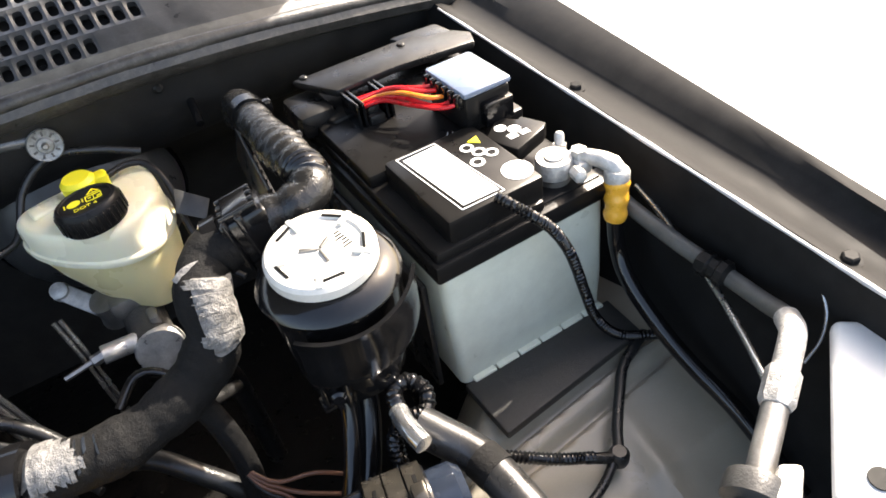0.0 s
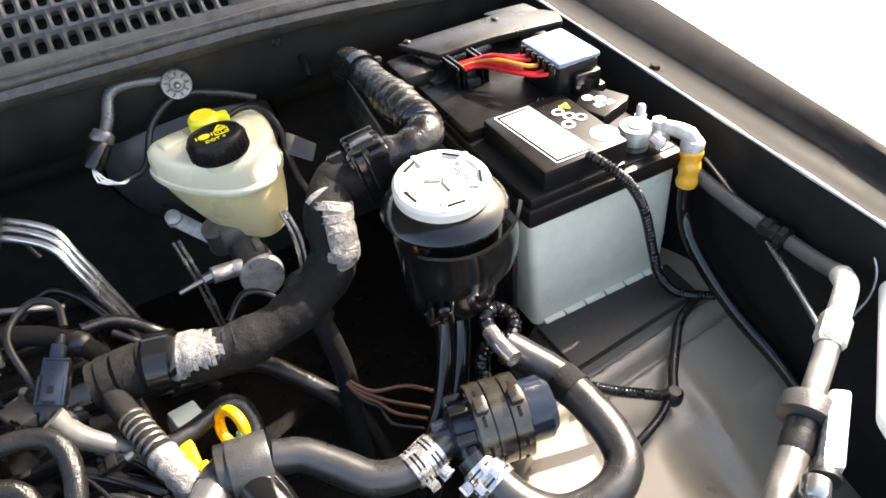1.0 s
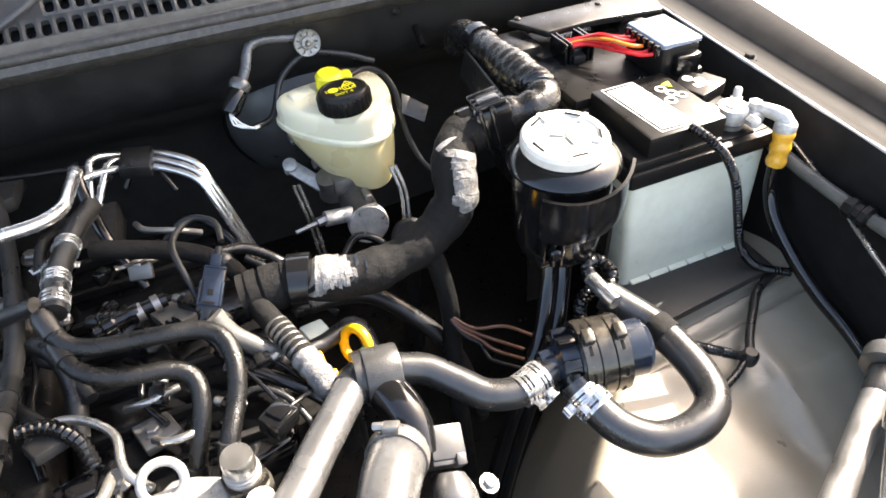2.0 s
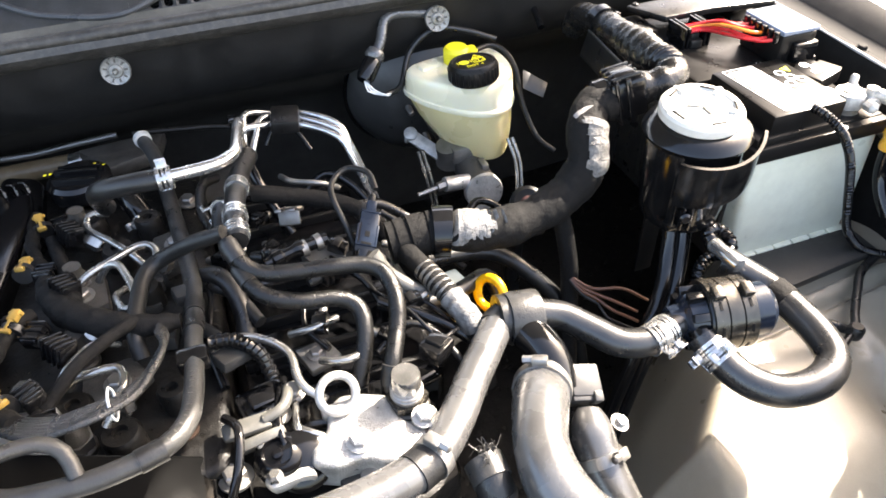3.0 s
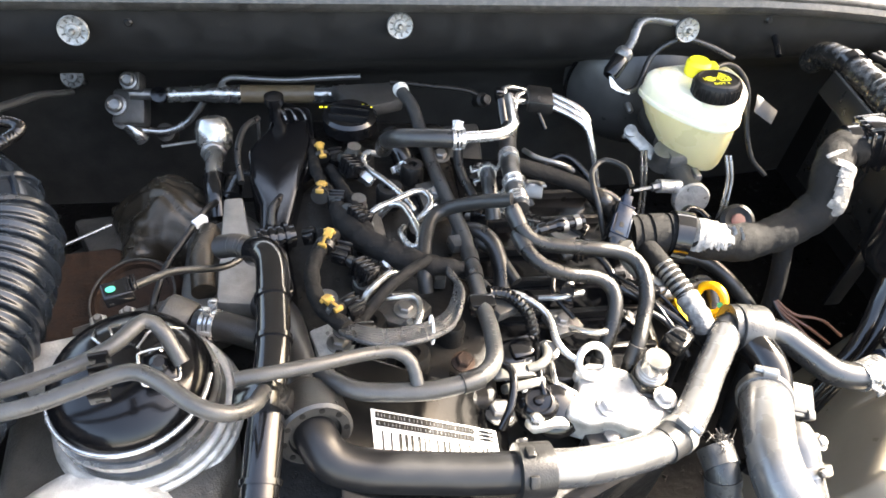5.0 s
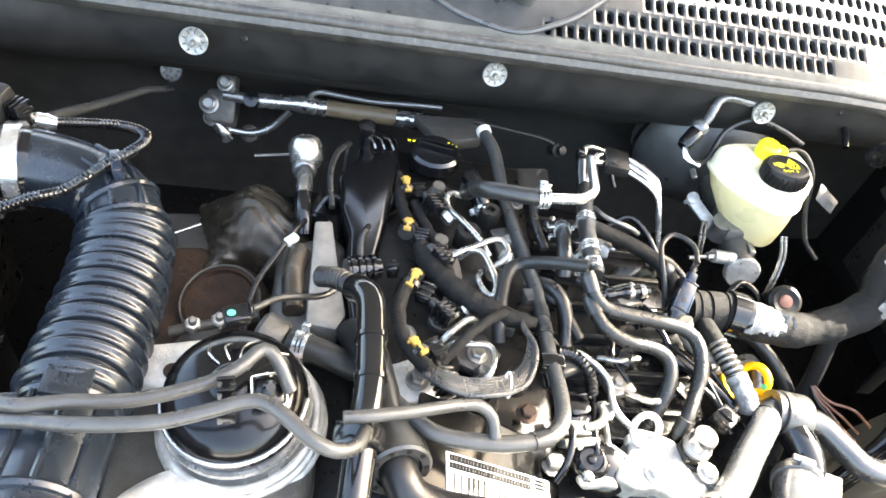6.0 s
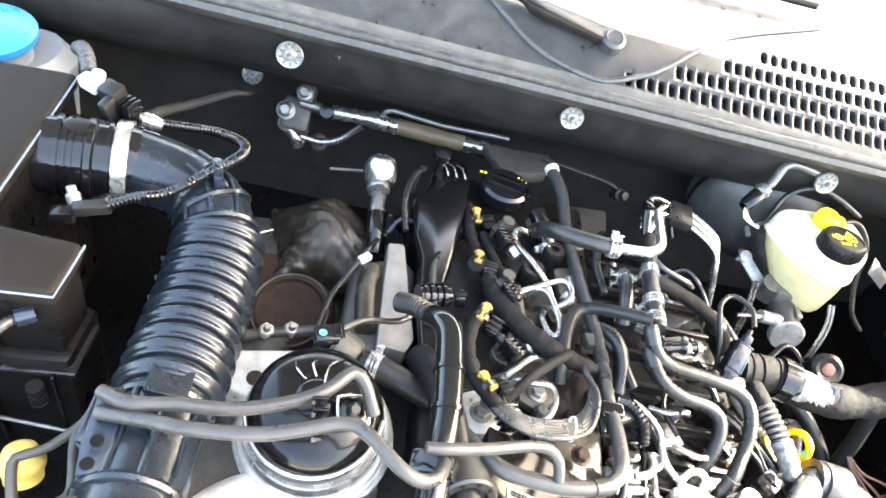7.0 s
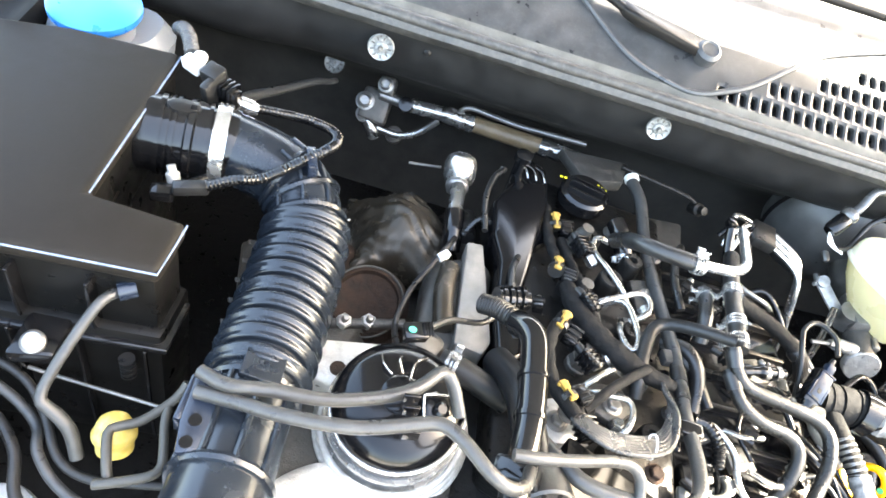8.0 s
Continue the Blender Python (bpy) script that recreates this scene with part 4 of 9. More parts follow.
part("tank", turned(BM(), [(0.026, 0.948), (0.037, 0.951), (0.0405, 0.957), (0.0425, 0.972), (0.0445, 1.0), (0.047, 1.035), (0.046, 1.046), (0.040, 1.052), (0.0375, 1.056), (0.0375, 1.062), (0.02, 1.062)], C, seg=40), M["gloss"], ps)
part("shoulder_ring", turned(BM(), [(0.038, 1.046), (0.0500, 1.047), (0.0525, 1.052), (0.0490, 1.058), (0.039, 1.064)], C, seg=40), M["gloss"], ps)
capm = pose(C.x - 0.001, C.y, 1.060, 4, -2, 12)
bm = BM()
turned(bm, [(0.0375, 0.006), (0.0395, 0.008), (0.0395, 0.015), (0.0370, 0.018), (0.031, 0.0185), (0.029, 0.0165), (0.012, 0.0162), (0, 0.0162)], (0, 0, 0), seg=44)
bmesh.ops.transform(bm, matrix=capm, verts=bm.verts)
cp = part("cap", bm, M["capwhite"], ps, "off-white screw cap")
for k in range(5):
    bm = BM()
    block(bm, (0.024, -0.0022, 0.0155), (0.0375, 0.0022, 0.0195), 0.0008, capm @ pose(0, 0, 0, 0, 0, 72 * k + 17))
    part("lug", bm, M["capwhite"], cp)
    bm = BM()
    block(bm, (0.0295, -0.0075, 0.0180), (0.0318, 0.0075, 0.0192), 0.0004, capm @ pose(0, 0, 0, 0, 0, 72 * k + 35))
    part("groove", bm, M["print"], cp, "dark groove")
for a in (20, 140, 260):
    bm = BM()
    block(bm, (0.001, -0.0012, 0.015), (0.014, 0.0012, 0.0182), 0.0006, capm @ pose(0, 0, 0, 0, 0, a))
    part("arrow", bm, M["dull"], cp, "grey embossed arrow")
bm = BM()
for k in range(6):
    bar_text(bm, 0.012 + 0.0016 * (k % 3), -0.012 + 0.003 * k, 0.020, -0.0105 + 0.003 * k, 0.0164, capm)
part("print", bm, M["print"], cp, "dark embossed marks")
bm = BM()
arc = [(C.x + 0.0575 * math.cos(radians(a)), C.y + 0.0575 * math.sin(radians(a))) for a in range(-138, -34, 6)]
outer = [Vector((x, y, 0)) for x, y in arc]
rows = []
for z, k in ((0.997, 0.90), (1.000, 0.97), (1.006, 0.995), (1.024, 1.0), (1.040, 1.01), (1.049, 1.04)):
    rise = (z - 0.997) / 0.052
    rows.append([bm.verts.new((C.x + (p.x - C.x) * k, C.y + (p.y - C.y) * k, z + rise * (0.014 * (i / 19) ** 2.2 - 0.004 * math.sin(i / 19 * math.pi)) + (1 - rise) * 0.012 * (i / 19) ** 2)) for i, p in enumerate(outer)])
for a, b in zip(rows, rows[1:]):
    for k in range(len(a) - 1):
        bm.faces.new((a[k], a[k + 1], b[k + 1], b[k]))
thicken(bm, 0.003)
part("holder", bm, M["gloss"], ps, "glossy black wrap-round holder")
bm = BM()
for x, y, z, w in ((0.046, 0.319, 0.985, 0.004), (0.053, 0.314, 0.985, 0.004), (0.060, 0.311, 0.985, 0.004)):
    block(bm, (x, y - 0.003, z - 0.016), (x + w, y + 0.008, z + 0.050), 0.0015)
block(bm, (0.044, 0.316, 0.966), (0.067, 0.328, 0.975), 0.002)
turned(bm, [(0.006, 0), (0.006, 0.010), (0.004, 0.012), (0, 0.012)], (0.058, 0.318, 0.985), (-0.3, -1, 0.1), 16)
block(bm, (0.080, 0.396, 0.83), (0.104, 0.402, 1.035), 0.003)
part("bracket", bm, M["gloss"], ps, "ribbed black bracket")
for k, dx in enumerate((0.0, 0.016)):
    hose("fluid_hose", "glossy black fluid hose below the tank", [(0.070 + dx, 0.345, 0.955), (0.062 + dx, 0.328, 0.925), (0.040 + dx, 0.300, 0.89), (0.016 + dx, 0.283, 0.86), (-0.012 + dx, 0.268, 0.80), (-0.045 + dx, 0.25, 0.70)], 0.0085, "gloss", group="tank hoses")

# ---- brake fluid ----
br = thing("brake_fluid_tank", (-0.05, 0.63, 0.90), "cream translucent brake fluid tank with black cap", "brake fluid tank")
top = [(-0.116, 0.668), (-0.100, 0.684), (-0.055, 0.692), (-0.008, 0.696), (0.012, 0.690), (0.021, 0.668), (0.020, 0.632), (0.006, 0.604), (-0.018, 0.586), (-0.045, 0.584), (-0.078, 0.605), (-0.104, 0.634)]
for _ in range(2):
    top = [p for a, b in zip(top, top[1:] + top[:1]) for p in ((a[0] * 0.75 + b[0] * 0.25, a[1] * 0.75 + b[1] * 0.25), (a[0] * 0.25 + b[0] * 0.75, a[1] * 0.25 + b[1] * 0.75))]
def ring_of(z, grow, cx=-0.045, cy=0.642, dx=0.0, dy=0.0, lean=0.0):
    return [Vector((cx + (x - cx) * grow + dx, cy + (y - cy) * grow + dy, z + lean * (x - cx))) for x, y in top]
bm = BM()
loft(bm, [ring_of(0.968, 0.985, lean=-0.10), ring_of(0.969, 1.045, lean=-0.10), ring_of(0.972, 1.055, lean=-0.10), ring_of(0.975, 1.045, lean=-0.10), ring_of(0.977, 1.01, lean=-0.08), ring_of(0.996, 1.0), ring_of(1.003, 0.98), ring_of(1.0065, 0.94), ring_of(1.008, 0.88)])
part("upper_shell", bm, M["cream"], br, "cream translucent plastic")
bm = BM()
block(bm, (-0.014, -0.010, 0.0), (0.016, 0.008, 0.007), 0.003, pose(-0.082, 0.664, 1.005, 0, 0, 14), 3)
part("filling_dome", bm, M["cream"], br, "cream translucent plastic")
bm = BM()
loft(bm, [ring_of(0.897, 0.46, dx=0.016, dy=-0.020), ring_of(0.899, 0.54, dx=0.016, dy=-0.020), ring_of(0.905, 0.60, dx=0.015, dy=-0.019), ring_of(0.925, 0.75, dx=0.011, dy=-0.012), ring_of(0.945, 0.89, dx=0.005, dy=-0.006, lean=-0.05), ring_of(0.9675, 0.99, lean=-0.10)])
part("lower_shell", bm, M["fluid"], br, "yellowed shell full of fluid")
part("neck", turned(BM(), [(0.024, 1.0), (0.024, 1.016), (0.02, 1.018)], (-0.043, 0.610, 0), seg=28), M["cream"], br)
bm = BM()
prof = [(0.0285, 0.0), (0.0300, 0.003), (0.0300, 0.019), (0.0275, 0.023), (0.0245, 0.0235), (0.0240, 0.0222), (0, 0.0222)]
turned(bm, prof, (0, 0, 0), seg=36)
dm = pose(-0.043, 0.609, 1.009, -6, -3, 0)
bmesh.ops.transform(bm, matrix=dm, verts=bm.verts)
dcap = part("cap", bm, M["satin"], br, "ribbed black screw cap")
for k in range(30):
    bm = BM()
    block(bm, (0.0294, -0.0012, 0.003), (0.0310, 0.0012, 0.018), 0.0004, dm @ pose(0, 0, 0, 0, 0, 12 * k), seg=1)
    part("ridge", bm, M["satin"], dcap)
# yellow signs and lettering on the cap
bm = BM()
band(bm, (-0.010, 0.002, 0.0226), (0, 0, 1), 0.0050, 0.0003, 0.0012, 20)
turned(bm, [(0.0036, 0), (0.0036, 0.0003), (0, 0.0003)], (-0.010, 0.002, 0.0225), seg=16)
for s in (-1, 1):
    bar_text(bm, -0.010 + s * 0.0082 - 0.0007, -0.002, -0.010 + s * 0.0082 + 0.0007, 0.006, 0.0228)
for a, b in (((0.003, 0.009), (0.0085, 0.0175)), ((0.0085, 0.0175), (0.014, 0.009)), ((0.003, 0.009), (0.014, 0.009)), ((0.0085, 0.0115), (0.0085, 0.0150))):
    sweep(bm, [(*a, 0.0227), (*b, 0.0227)], 0.0006, seg=4, smooth=False)
for a, b in (((0.001, -0.004), (0.001, 0.006)), ((0.008, -0.005), (0.008, 0.005)), ((0.015, -0.004), (0.015, 0.006)), ((0.001, 0.006), (0.008, 0.005)), ((0.008, 0.005), (0.015, 0.006)), ((0.001, -0.004), (0.008, -0.005)), ((0.008, -0.005), (0.015, -0.004)), ((0.011, -0.001), (0.014, 0.0)), ((0.003, 0.001), (0.006, 0.001))):
    sweep(bm, [(*a, 0.0227), (*b, 0.0227)], 0.0006, seg=4, smooth=False)
bmesh.ops.transform(bm, matrix=dm, verts=bm.verts)
part("sign", bm, M["lemon"], dcap, "yellow warning signs")
txt = bpy.data.curves.new("lettering", "FONT")
txt.body, txt.size, txt.align_x, txt.extrude = "DOT 4", 0.0072, "CENTER", 0.0002
tmp = new("lettering", txt)
bpy.context.view_layer.update()
tme = bpy.data.meshes.new_from_object(tmp.evaluated_get(bpy.context.evaluated_depsgraph_get()))
bpy.data.objects.remove(tmp)
bm = BM()
bm.from_mesh(tme)
bmesh.ops.transform(bm, matrix=dm @ pose(-0.001, -0.0145, 0.0228), verts=bm.verts)
part("lettering", bm, M["lemon"], dcap, "yellow lettering")
bm = BM()
turned(bm, [(0.0150, 0), (0.0165, 0.004), (0.0165, 0.018), (0.013, 0.022), (0, 0.022)], (-0.045, 0.664, 1.006), (0, 0, 1), 20)
block(bm, (-0.034, 0.655, 1.008), (-0.018, 0.672, 1.024), 0.004)
part("sensor_plug", bm, M["lemon"], br, "yellow level sensor plug")
hose("sensor_lead", "thin black lead from the brake fluid sensor", [(-0.02, 0.664, 1.017), (0.0, 0.672, 1.017), (0.018, 0.668, 1.012), (0.028, 0.645, 0.995), (0.028, 0.615, 0.955), (0.038, 0.59, 0.92), (0.055, 0.57, 0.905)], 0.0034, "black", "cable")
hose("vacuum_lead", "thin black lead arching behind the brake tank", [(-0.145, 0.655, 0.985), (-0.118, 0.672, 0.985), (-0.095, 0.700, 1.015), (-0.06, 0.705, 1.036), (-0.02, 0.700, 1.03), (0.02, 0.69, 1.015)], 0.0038, "rubber", "cable")
bm = BM()
slab(bm, [(0.022, 0.606), (0.030, 0.630), (0.056, 0.606), (0.044, 0.588)], 0.985, 0.9862, 0.0003)
bmesh.ops.rotate(bm, verts=bm.verts, cent=(0.038, 0.607, 0.985), matrix=Matrix.Rotation(radians(38), 3, "X"))
solo("paper_tag", bm, M["palehose"], "small grey printed tag on a lead", "tag")

mc = thing("brake_cylinder", (-0.05, 0.6, 0.86), "dull alloy brake master cylinder under the fluid tank", "brake cylinder")
part("body", sweep(BM(), [(-0.050, 0.566, 0.878), (-0.050, 0.60, 0.884), (-0.052, 0.68, 0.895), (-0.055, 0.76, 0.91)], 0.021, 20, 0.02), M["castdark"], mc)
part("end_plug", turned(BM(), [(0.0, 0.0), (0.0235, 0.0), (0.0250, 0.002), (0.0250, 0.012), (0.021, 0.014)], (-0.049, 0.556, 0.876), (0.1, 1, -0.25), 28), M["cast"], mc, "machined alloy end plug")
part("port", sweep(BM(), [(-0.060, 0.574, 0.886), (-0.085, 0.572, 0.890), (-0.098, 0.571, 0.892)], 0.0095, 14), M["cast"], mc)
part("union", turned(BM(), [(0.006, 0), (0.006, 0.012), (0.003, 0.013), (0.003, 0.04), (0, 0.04)], (-0.096, 0.571, 0.892), (-1, -0.15, -0.05), flats=6), M["dull"], mc)
bm = BM()
block(bm, (-0.046, 0.572, 0.888), (-0.036, 0.592, 0.906), 0.003)
turned(bm, [(0.020, 0), (0.016, 0.012), (0.016, 0.03)], (-0.070, 0.625, 0.888), (-0.2, -0.2, 1), 18)
block(bm, (-0.075, 0.60, 0.895), (-0.025, 0.66, 0.918), 0.005)
part("mount", bm, M["dull"], mc)
bm = BM()
my = pose(-0.098, 0.650, 0.905, 28, 22, -48)
block(bm, (-0.026, -0.009, -0.003), (0.034, 0.009, 0.003), 0.002, my)
block(bm, (-0.026, -0.010, -0.010), (-0.020, 0.010, 0.003), 0.002, my)
turned(bm, [(0.009, 0), (0.009, 0.006), (0.005, 0.008), (0, 0.008)], my @ Vector((-0.022, 0, 0.002)), my.to_3x3() @ Vector((0, 0, 1)), 16)
part("yoke", bm, M["lead"], mc, "worn alloy yoke plate")
bs = thing("brake_booster", (-0.08, 0.78, 0.9), "grey painted brake booster drum on the firewall", "brake booster")
part("drum", turned(BM(), [(0.02, -0.075), (0.05, -0.07), (0.085, -0.05), (0.105, -0.02), (0.112, 0.0), (0.108, 0.03)], (-0.055, 0.80, 0.915), (0, 1, 0.15), 40), M["booster"], bs)
mb = aim((-0.055, 0.80, 0.915), (0, 1, 0.15))
part("rim", sweep(BM(), [mb @ Vector((0.1125 * math.cos(radians(d)), 0.1125 * math.sin(radians(d)), 0)) for d in range(0, 361, 9)], 0.0035, 8, smooth=False), M["gloss"], bs)
for d in (20, 110, 200, 290):
    part("stud", turned(BM(), [(0.005, -0.066), (0.005, -0.085), (0.003, -0.088), (0, -0.088)], mb @ Vector((0.042 * math.cos(radians(d)), 0.042 * math.sin(radians(d)), 0)), (0, 1, 0.15), 10), M["dull"], bs)
for k in range(2):
    hose("brake_pipe", "thin steel brake pipes dropping beside the cylinder", [(-0.006 + 0.006 * k, 0.585, 0.93), (-0.002 + 0.006 * k, 0.565, 0.90), (-0.008 + 0.006 * k, 0.545, 0.86), (-0.02 + 0.006 * k, 0.53, 0.80)], 0.0024, "steel", "pipe", group="brake pipes")
for k in range(2):
    hose("brake_pipe", "thin steel brake pipes dropping beside the cylinder", [(-0.122 + 0.006 * k, 0.60, 0.93), (-0.116 + 0.006 * k, 0.585, 0.89), (-0.112 + 0.006 * k, 0.57, 0.84), (-0.11 + 0.006 * k, 0.56, 0.78)], 0.0024, "steel", "pipe", group="brake pipes")

# vacuum line with its plug, above the booster
vl = thing("vacuum_line", (-0.13, 0.7, 1.0), "grey rigid vacuum line with a black plug", "pipe")
part("tube", sweep(BM(), [(-0.065, 0.712, 1.056), (-0.105, 0.712, 1.062), (-0.124, 0.706, 1.058), (-0.134, 0.692, 1.040), (-0.146, 0.682, 1.026)], 0.0062, 12), M["silver"], vl)
part("collar", turned(BM(), [(0.0105, 0), (0.0125, 0.003), (0.0125, 0.010), (0.0105, 0.013)], (-0.142, 0.686, 1.031), (-0.6, -0.5, -0.62), 18), M["silver"], vl, "pale grey collar")
part("plug", turned(BM(), [(0.0100, 0), (0.0115, 0.004), (0.0115, 0.024), (0.009, 0.030), (0, 0.030)], (-0.149, 0.679, 1.023), (-0.6, -0.55, -0.55), 16), M["gloss"], vl, "glossy black plug")
for k in range(3):
    hose("thin_wire", "thin pale wire looping from the vacuum plug", [(-0.166, 0.663, 1.007), (-0.166 + 0.004 * k, 0.650, 0.998), (-0.150 + 0.003 * k, 0.645 - 0.002 * k, 0.992), (-0.138, 0.652, 0.988)], 0.0011, "paper", "wire", group="vacuum plug wires")

# ---- water valve and its U-bend ----
wv = thing("water_pump", (0.06, 0.235, 0.90), "black coolant pump with ribbed clamped rings", "pump")
AX = Vector((0.96, -0.20, 0.02)).normalized()
P0 = Vector((0.018, 0.243, 0.926))
part("inlet", turned(BM(), [(0.013, -0.012), (0.015, 0.0), (0.022, 0.004), (0.024, 0.016), (0.028, 0.022)], P0, AX, 28), M["slate"], wv)
part("body", turned(BM(), [(0.030, 0.018), (0.032, 0.022), (0.032, 0.058), (0.030, 0.062)], P0, AX, 32), M["gloss"], wv)
part("motor", turned(BM(), [(0.025, 0.060), (0.0255, 0.064), (0.0255, 0.080), (0.020, 0.086), (0, 0.086)], P0, AX, 28), M["slate"], wv, "slate grey motor end")
for h in (0.026, 0.040, 0.054):
    part("ring", band(BM(), P0 + AX * h, AX, 0.0322, 0.0125, 0.0020, 36), M["bandsteel"], wv, "bronze-grey slotted steel band")
for h in (0.026, 0.054):
    for k in range(9):
        bm = BM()
        block(bm, (0.0340, -0.004, -0.0014), (0.0346, 0.004, 0.0014), 0.0002, aim(P0 + AX * h, AX, 40 * k), seg=1)
        part("slot", bm, M["print"], wv)
    bm = BM()
    block(bm, (0.0335, -0.007, -0.005), (0.0400, 0.007, 0.005), 0.0015, aim(P0 + AX * h, AX, 100))
    part("buckle", bm, M["bandsteel"], wv)
for k in range(8):
    bm = BM()
    block(bm, (0.022, -0.004, 0.002), (0.030, 0.004, 0.018), 0.0012, aim(P0, AX, 45 * k))
    part("lug", bm, M["gloss"], wv)
part("outlet", sweep(BM(), [(0.030, 0.232, 0.928), (0.027, 0.214, 0.922), (0.028, 0.200, 0.918)], 0.013, 16), M["gloss"], wv)
U = [(0.0265, 0.219, 0.924), (0.031, 0.198, 0.916), (0.043, 0.170, 0.909), (0.066, 0.150, 0.907), (0.100, 0.146, 0.910), (0.124, 0.158, 0.914), (0.132, 0.182, 0.917), (0.131, 0.212, 0.920), (0.126, 0.248, 0.922), (0.114, 0.272, 0.926), (0.103, 0.292, 0.930)]
hose("bent_coolant_hose", "grey coolant hose bent in a wide U", U, 0.0152, "midhose", clamps=((0.05, 0.0155, "spring", 200), (0.09, 0.0155, "spring", 120), (0.80, 0.0155, "fabric", 0)), seg=18)
hose("pump_pipe", "bright metal pipe joining the coolant hose", [(0.092, 0.262, 0.952), (0.090, 0.280, 0.952), (0.092, 0.300, 0.948)], 0.0075, "bright", "pipe")
LP = [(0.093, 0.302, 0.946), (0.098, 0.318, 0.948), (0.112, 0.322, 0.946), (0.120, 0.310, 0.940), (0.112, 0.298, 0.934), (0.096, 0.304, 0.928), (0.084, 0.302, 0.915), (0.080, 0.29, 0.89), (0.078, 0.27, 0.85)]
solo("corrugated_loop", sweep(BM(), LP, ribbed(0.0058, 0.0045, 0.0016), 12, 0.0015), M["gloss"], "glossy black corrugated conduit in a tight loop", "conduit")
solo("clip_conduit", sweep(BM(), [(0.118, 0.258, 0.908), (0.149, 0.259, 0.884), (0.191, 0.241, 0.862), (0.225, 0.230, 0.846)], ribbed(0.0042, 0.004, 0.0014), 10, 0.0013), M["gloss"], "thin corrugated conduit crossing to the wheel arch", "conduit")
hose("taped_lead", "black taped lead and its shadow strand on the wheel arch", [(0.218, 0.232, 0.848), (0.244, 0.224, 0.840), (0.262, 0.242, 0.843), (0.283, 0.262, 0.846), (0.31, 0.285, 0.85), (0.35, 0.30, 0.852)], 0.0050, "rubber", "cable")
# this second strand is added along the curve of the lead's shadow
hose("taped_lead", "black taped lead and its shadow strand on the wheel arch", [(0.244, 0.224, 0.838), (0.22, 0.212, 0.832), (0.18, 0.202, 0.826), (0.13, 0.2, 0.80)], 0.0042, "rubber", "cable")
part_clip = turned(BM(), [(0.008, -0.004), (0.009, 0.0), (0.009, 0.008), (0.006, 0.012), (0, 0.012)], (0.246, 0.222, 0.834), seg=16)
solo("push_clip", part_clip, M["rubber"], "black push clip holding leads to the arch", "clip")

# ---- air-conditioning lines along the wing ----
ac = thing("wing_pipe", (0.36, 0.25, 0.95), "grey alloy pipe with fittings along the wing", "pipe")
part("tube", sweep(BM(), [(0.372, 0.40, 0.975), (0.365, 0.343, 0.972), (0.364, 0.287, 0.969), (0.366, 0.24, 0.967), (0.361, 0.20, 0.972), (0.350, 0.174, 0.984), (0.332, 0.158, 0.988), (0.310, 0.145, 0.982)], 0.0072, 14), M["strip"], ac)
for at, ax, prof in (((0.3645, 0.252, 0.967), (0.1, -1, 0), [(0.009, -0.012), (0.0115, -0.008), (0.0115, -0.002), (0.0095, 0.0), (0.0095, 0.006), (0.012, 0.008), (0.012, 0.014), (0.008, 0.017)]),):
    part("union", turned(BM(), prof, at, ax, flats=8), M["iron"], ac, "dark threaded union")
part("elbow", sweep(BM(), [(0.350, 0.174, 0.984), (0.338, 0.161, 0.989), (0.318, 0.149, 0.986), (0.300, 0.139, 0.979)], 0.0092, 16, 0.004), M["lead"], ac)
DN = Vector((-0.75, -0.42, -0.14)).normalized()
E0 = Vector((0.312, 0.146, 0.983))
part("nut", turned(BM(), [(0.009, 0), (0.0118, 0.002), (0.0118, 0.026), (0.010, 0.030)], E0, DN, flats=8), M["lead"], ac, "bright hexagonal nut")
part("pipe", turned(BM(), [(0.0088, 0.026), (0.0088, 0.085)], E0, DN, 20), M["dull"], ac)
part("flange", turned(BM(), [(0.009, 0.080), (0.0185, 0.082), (0.0195, 0.085), (0.0195, 0.097), (0.015, 0.100)], E0, DN, 28), M["palehose"], ac, "pale grey collar")
part("dark_sleeve", turned(BM(), [(0.0118, 0.098), (0.0118, 0.122), (0.0105, 0.126)], E0, DN, 24), M["rubber"], ac)
part("lower_pipe", turned(BM(), [(0.0108, 0.12), (0.0108, 0.30)], E0, DN, 20), M["dull"], ac)
hose("thin_wing_pipe", "thin shiny pipe rising to the wing union", [(0.385, 0.36, 0.978), (0.383, 0.33, 0.968), (0.377, 0.299, 0.960), (0.366, 0.255, 0.953), (0.346, 0.210, 0.952), (0.318, 0.167, 0.962), (0.30, 0.14, 0.965)], 0.0030, "steel", "pipe")
bm = BM()
slab(bm, [(0.252, 0.104), (0.264, 0.094), (0.209, 0.0555), (0.196, 0.064)], 0.955, 0.985, 0.004)
solo("valve_block", bm, M["cast"], "pale alloy block beside the wing pipe", "valve block")
fp = thing("front_pipe", (0.19, 0.06, 0.97), "bright thin pipe with a cap at the front of the wing", "pipe")
part("tube", sweep(BM(), [(0.204, 0.0605, 0.976), (0.188, 0.0585, 0.976), (0.165, 0.042, 0.972), (0.13, 0.012, 0.962), (0.08, -0.03, 0.94)], 0.0052, 12), M["steel"], fp)
part("cap", turned(BM(), [(0.006, -0.008), (0.0092, -0.006), (0.0092, 0.005), (0.007, 0.008)], (0.187, 0.0578, 0.976), (-0.8, -0.6, -0.1), 18), M["steel"], fp)
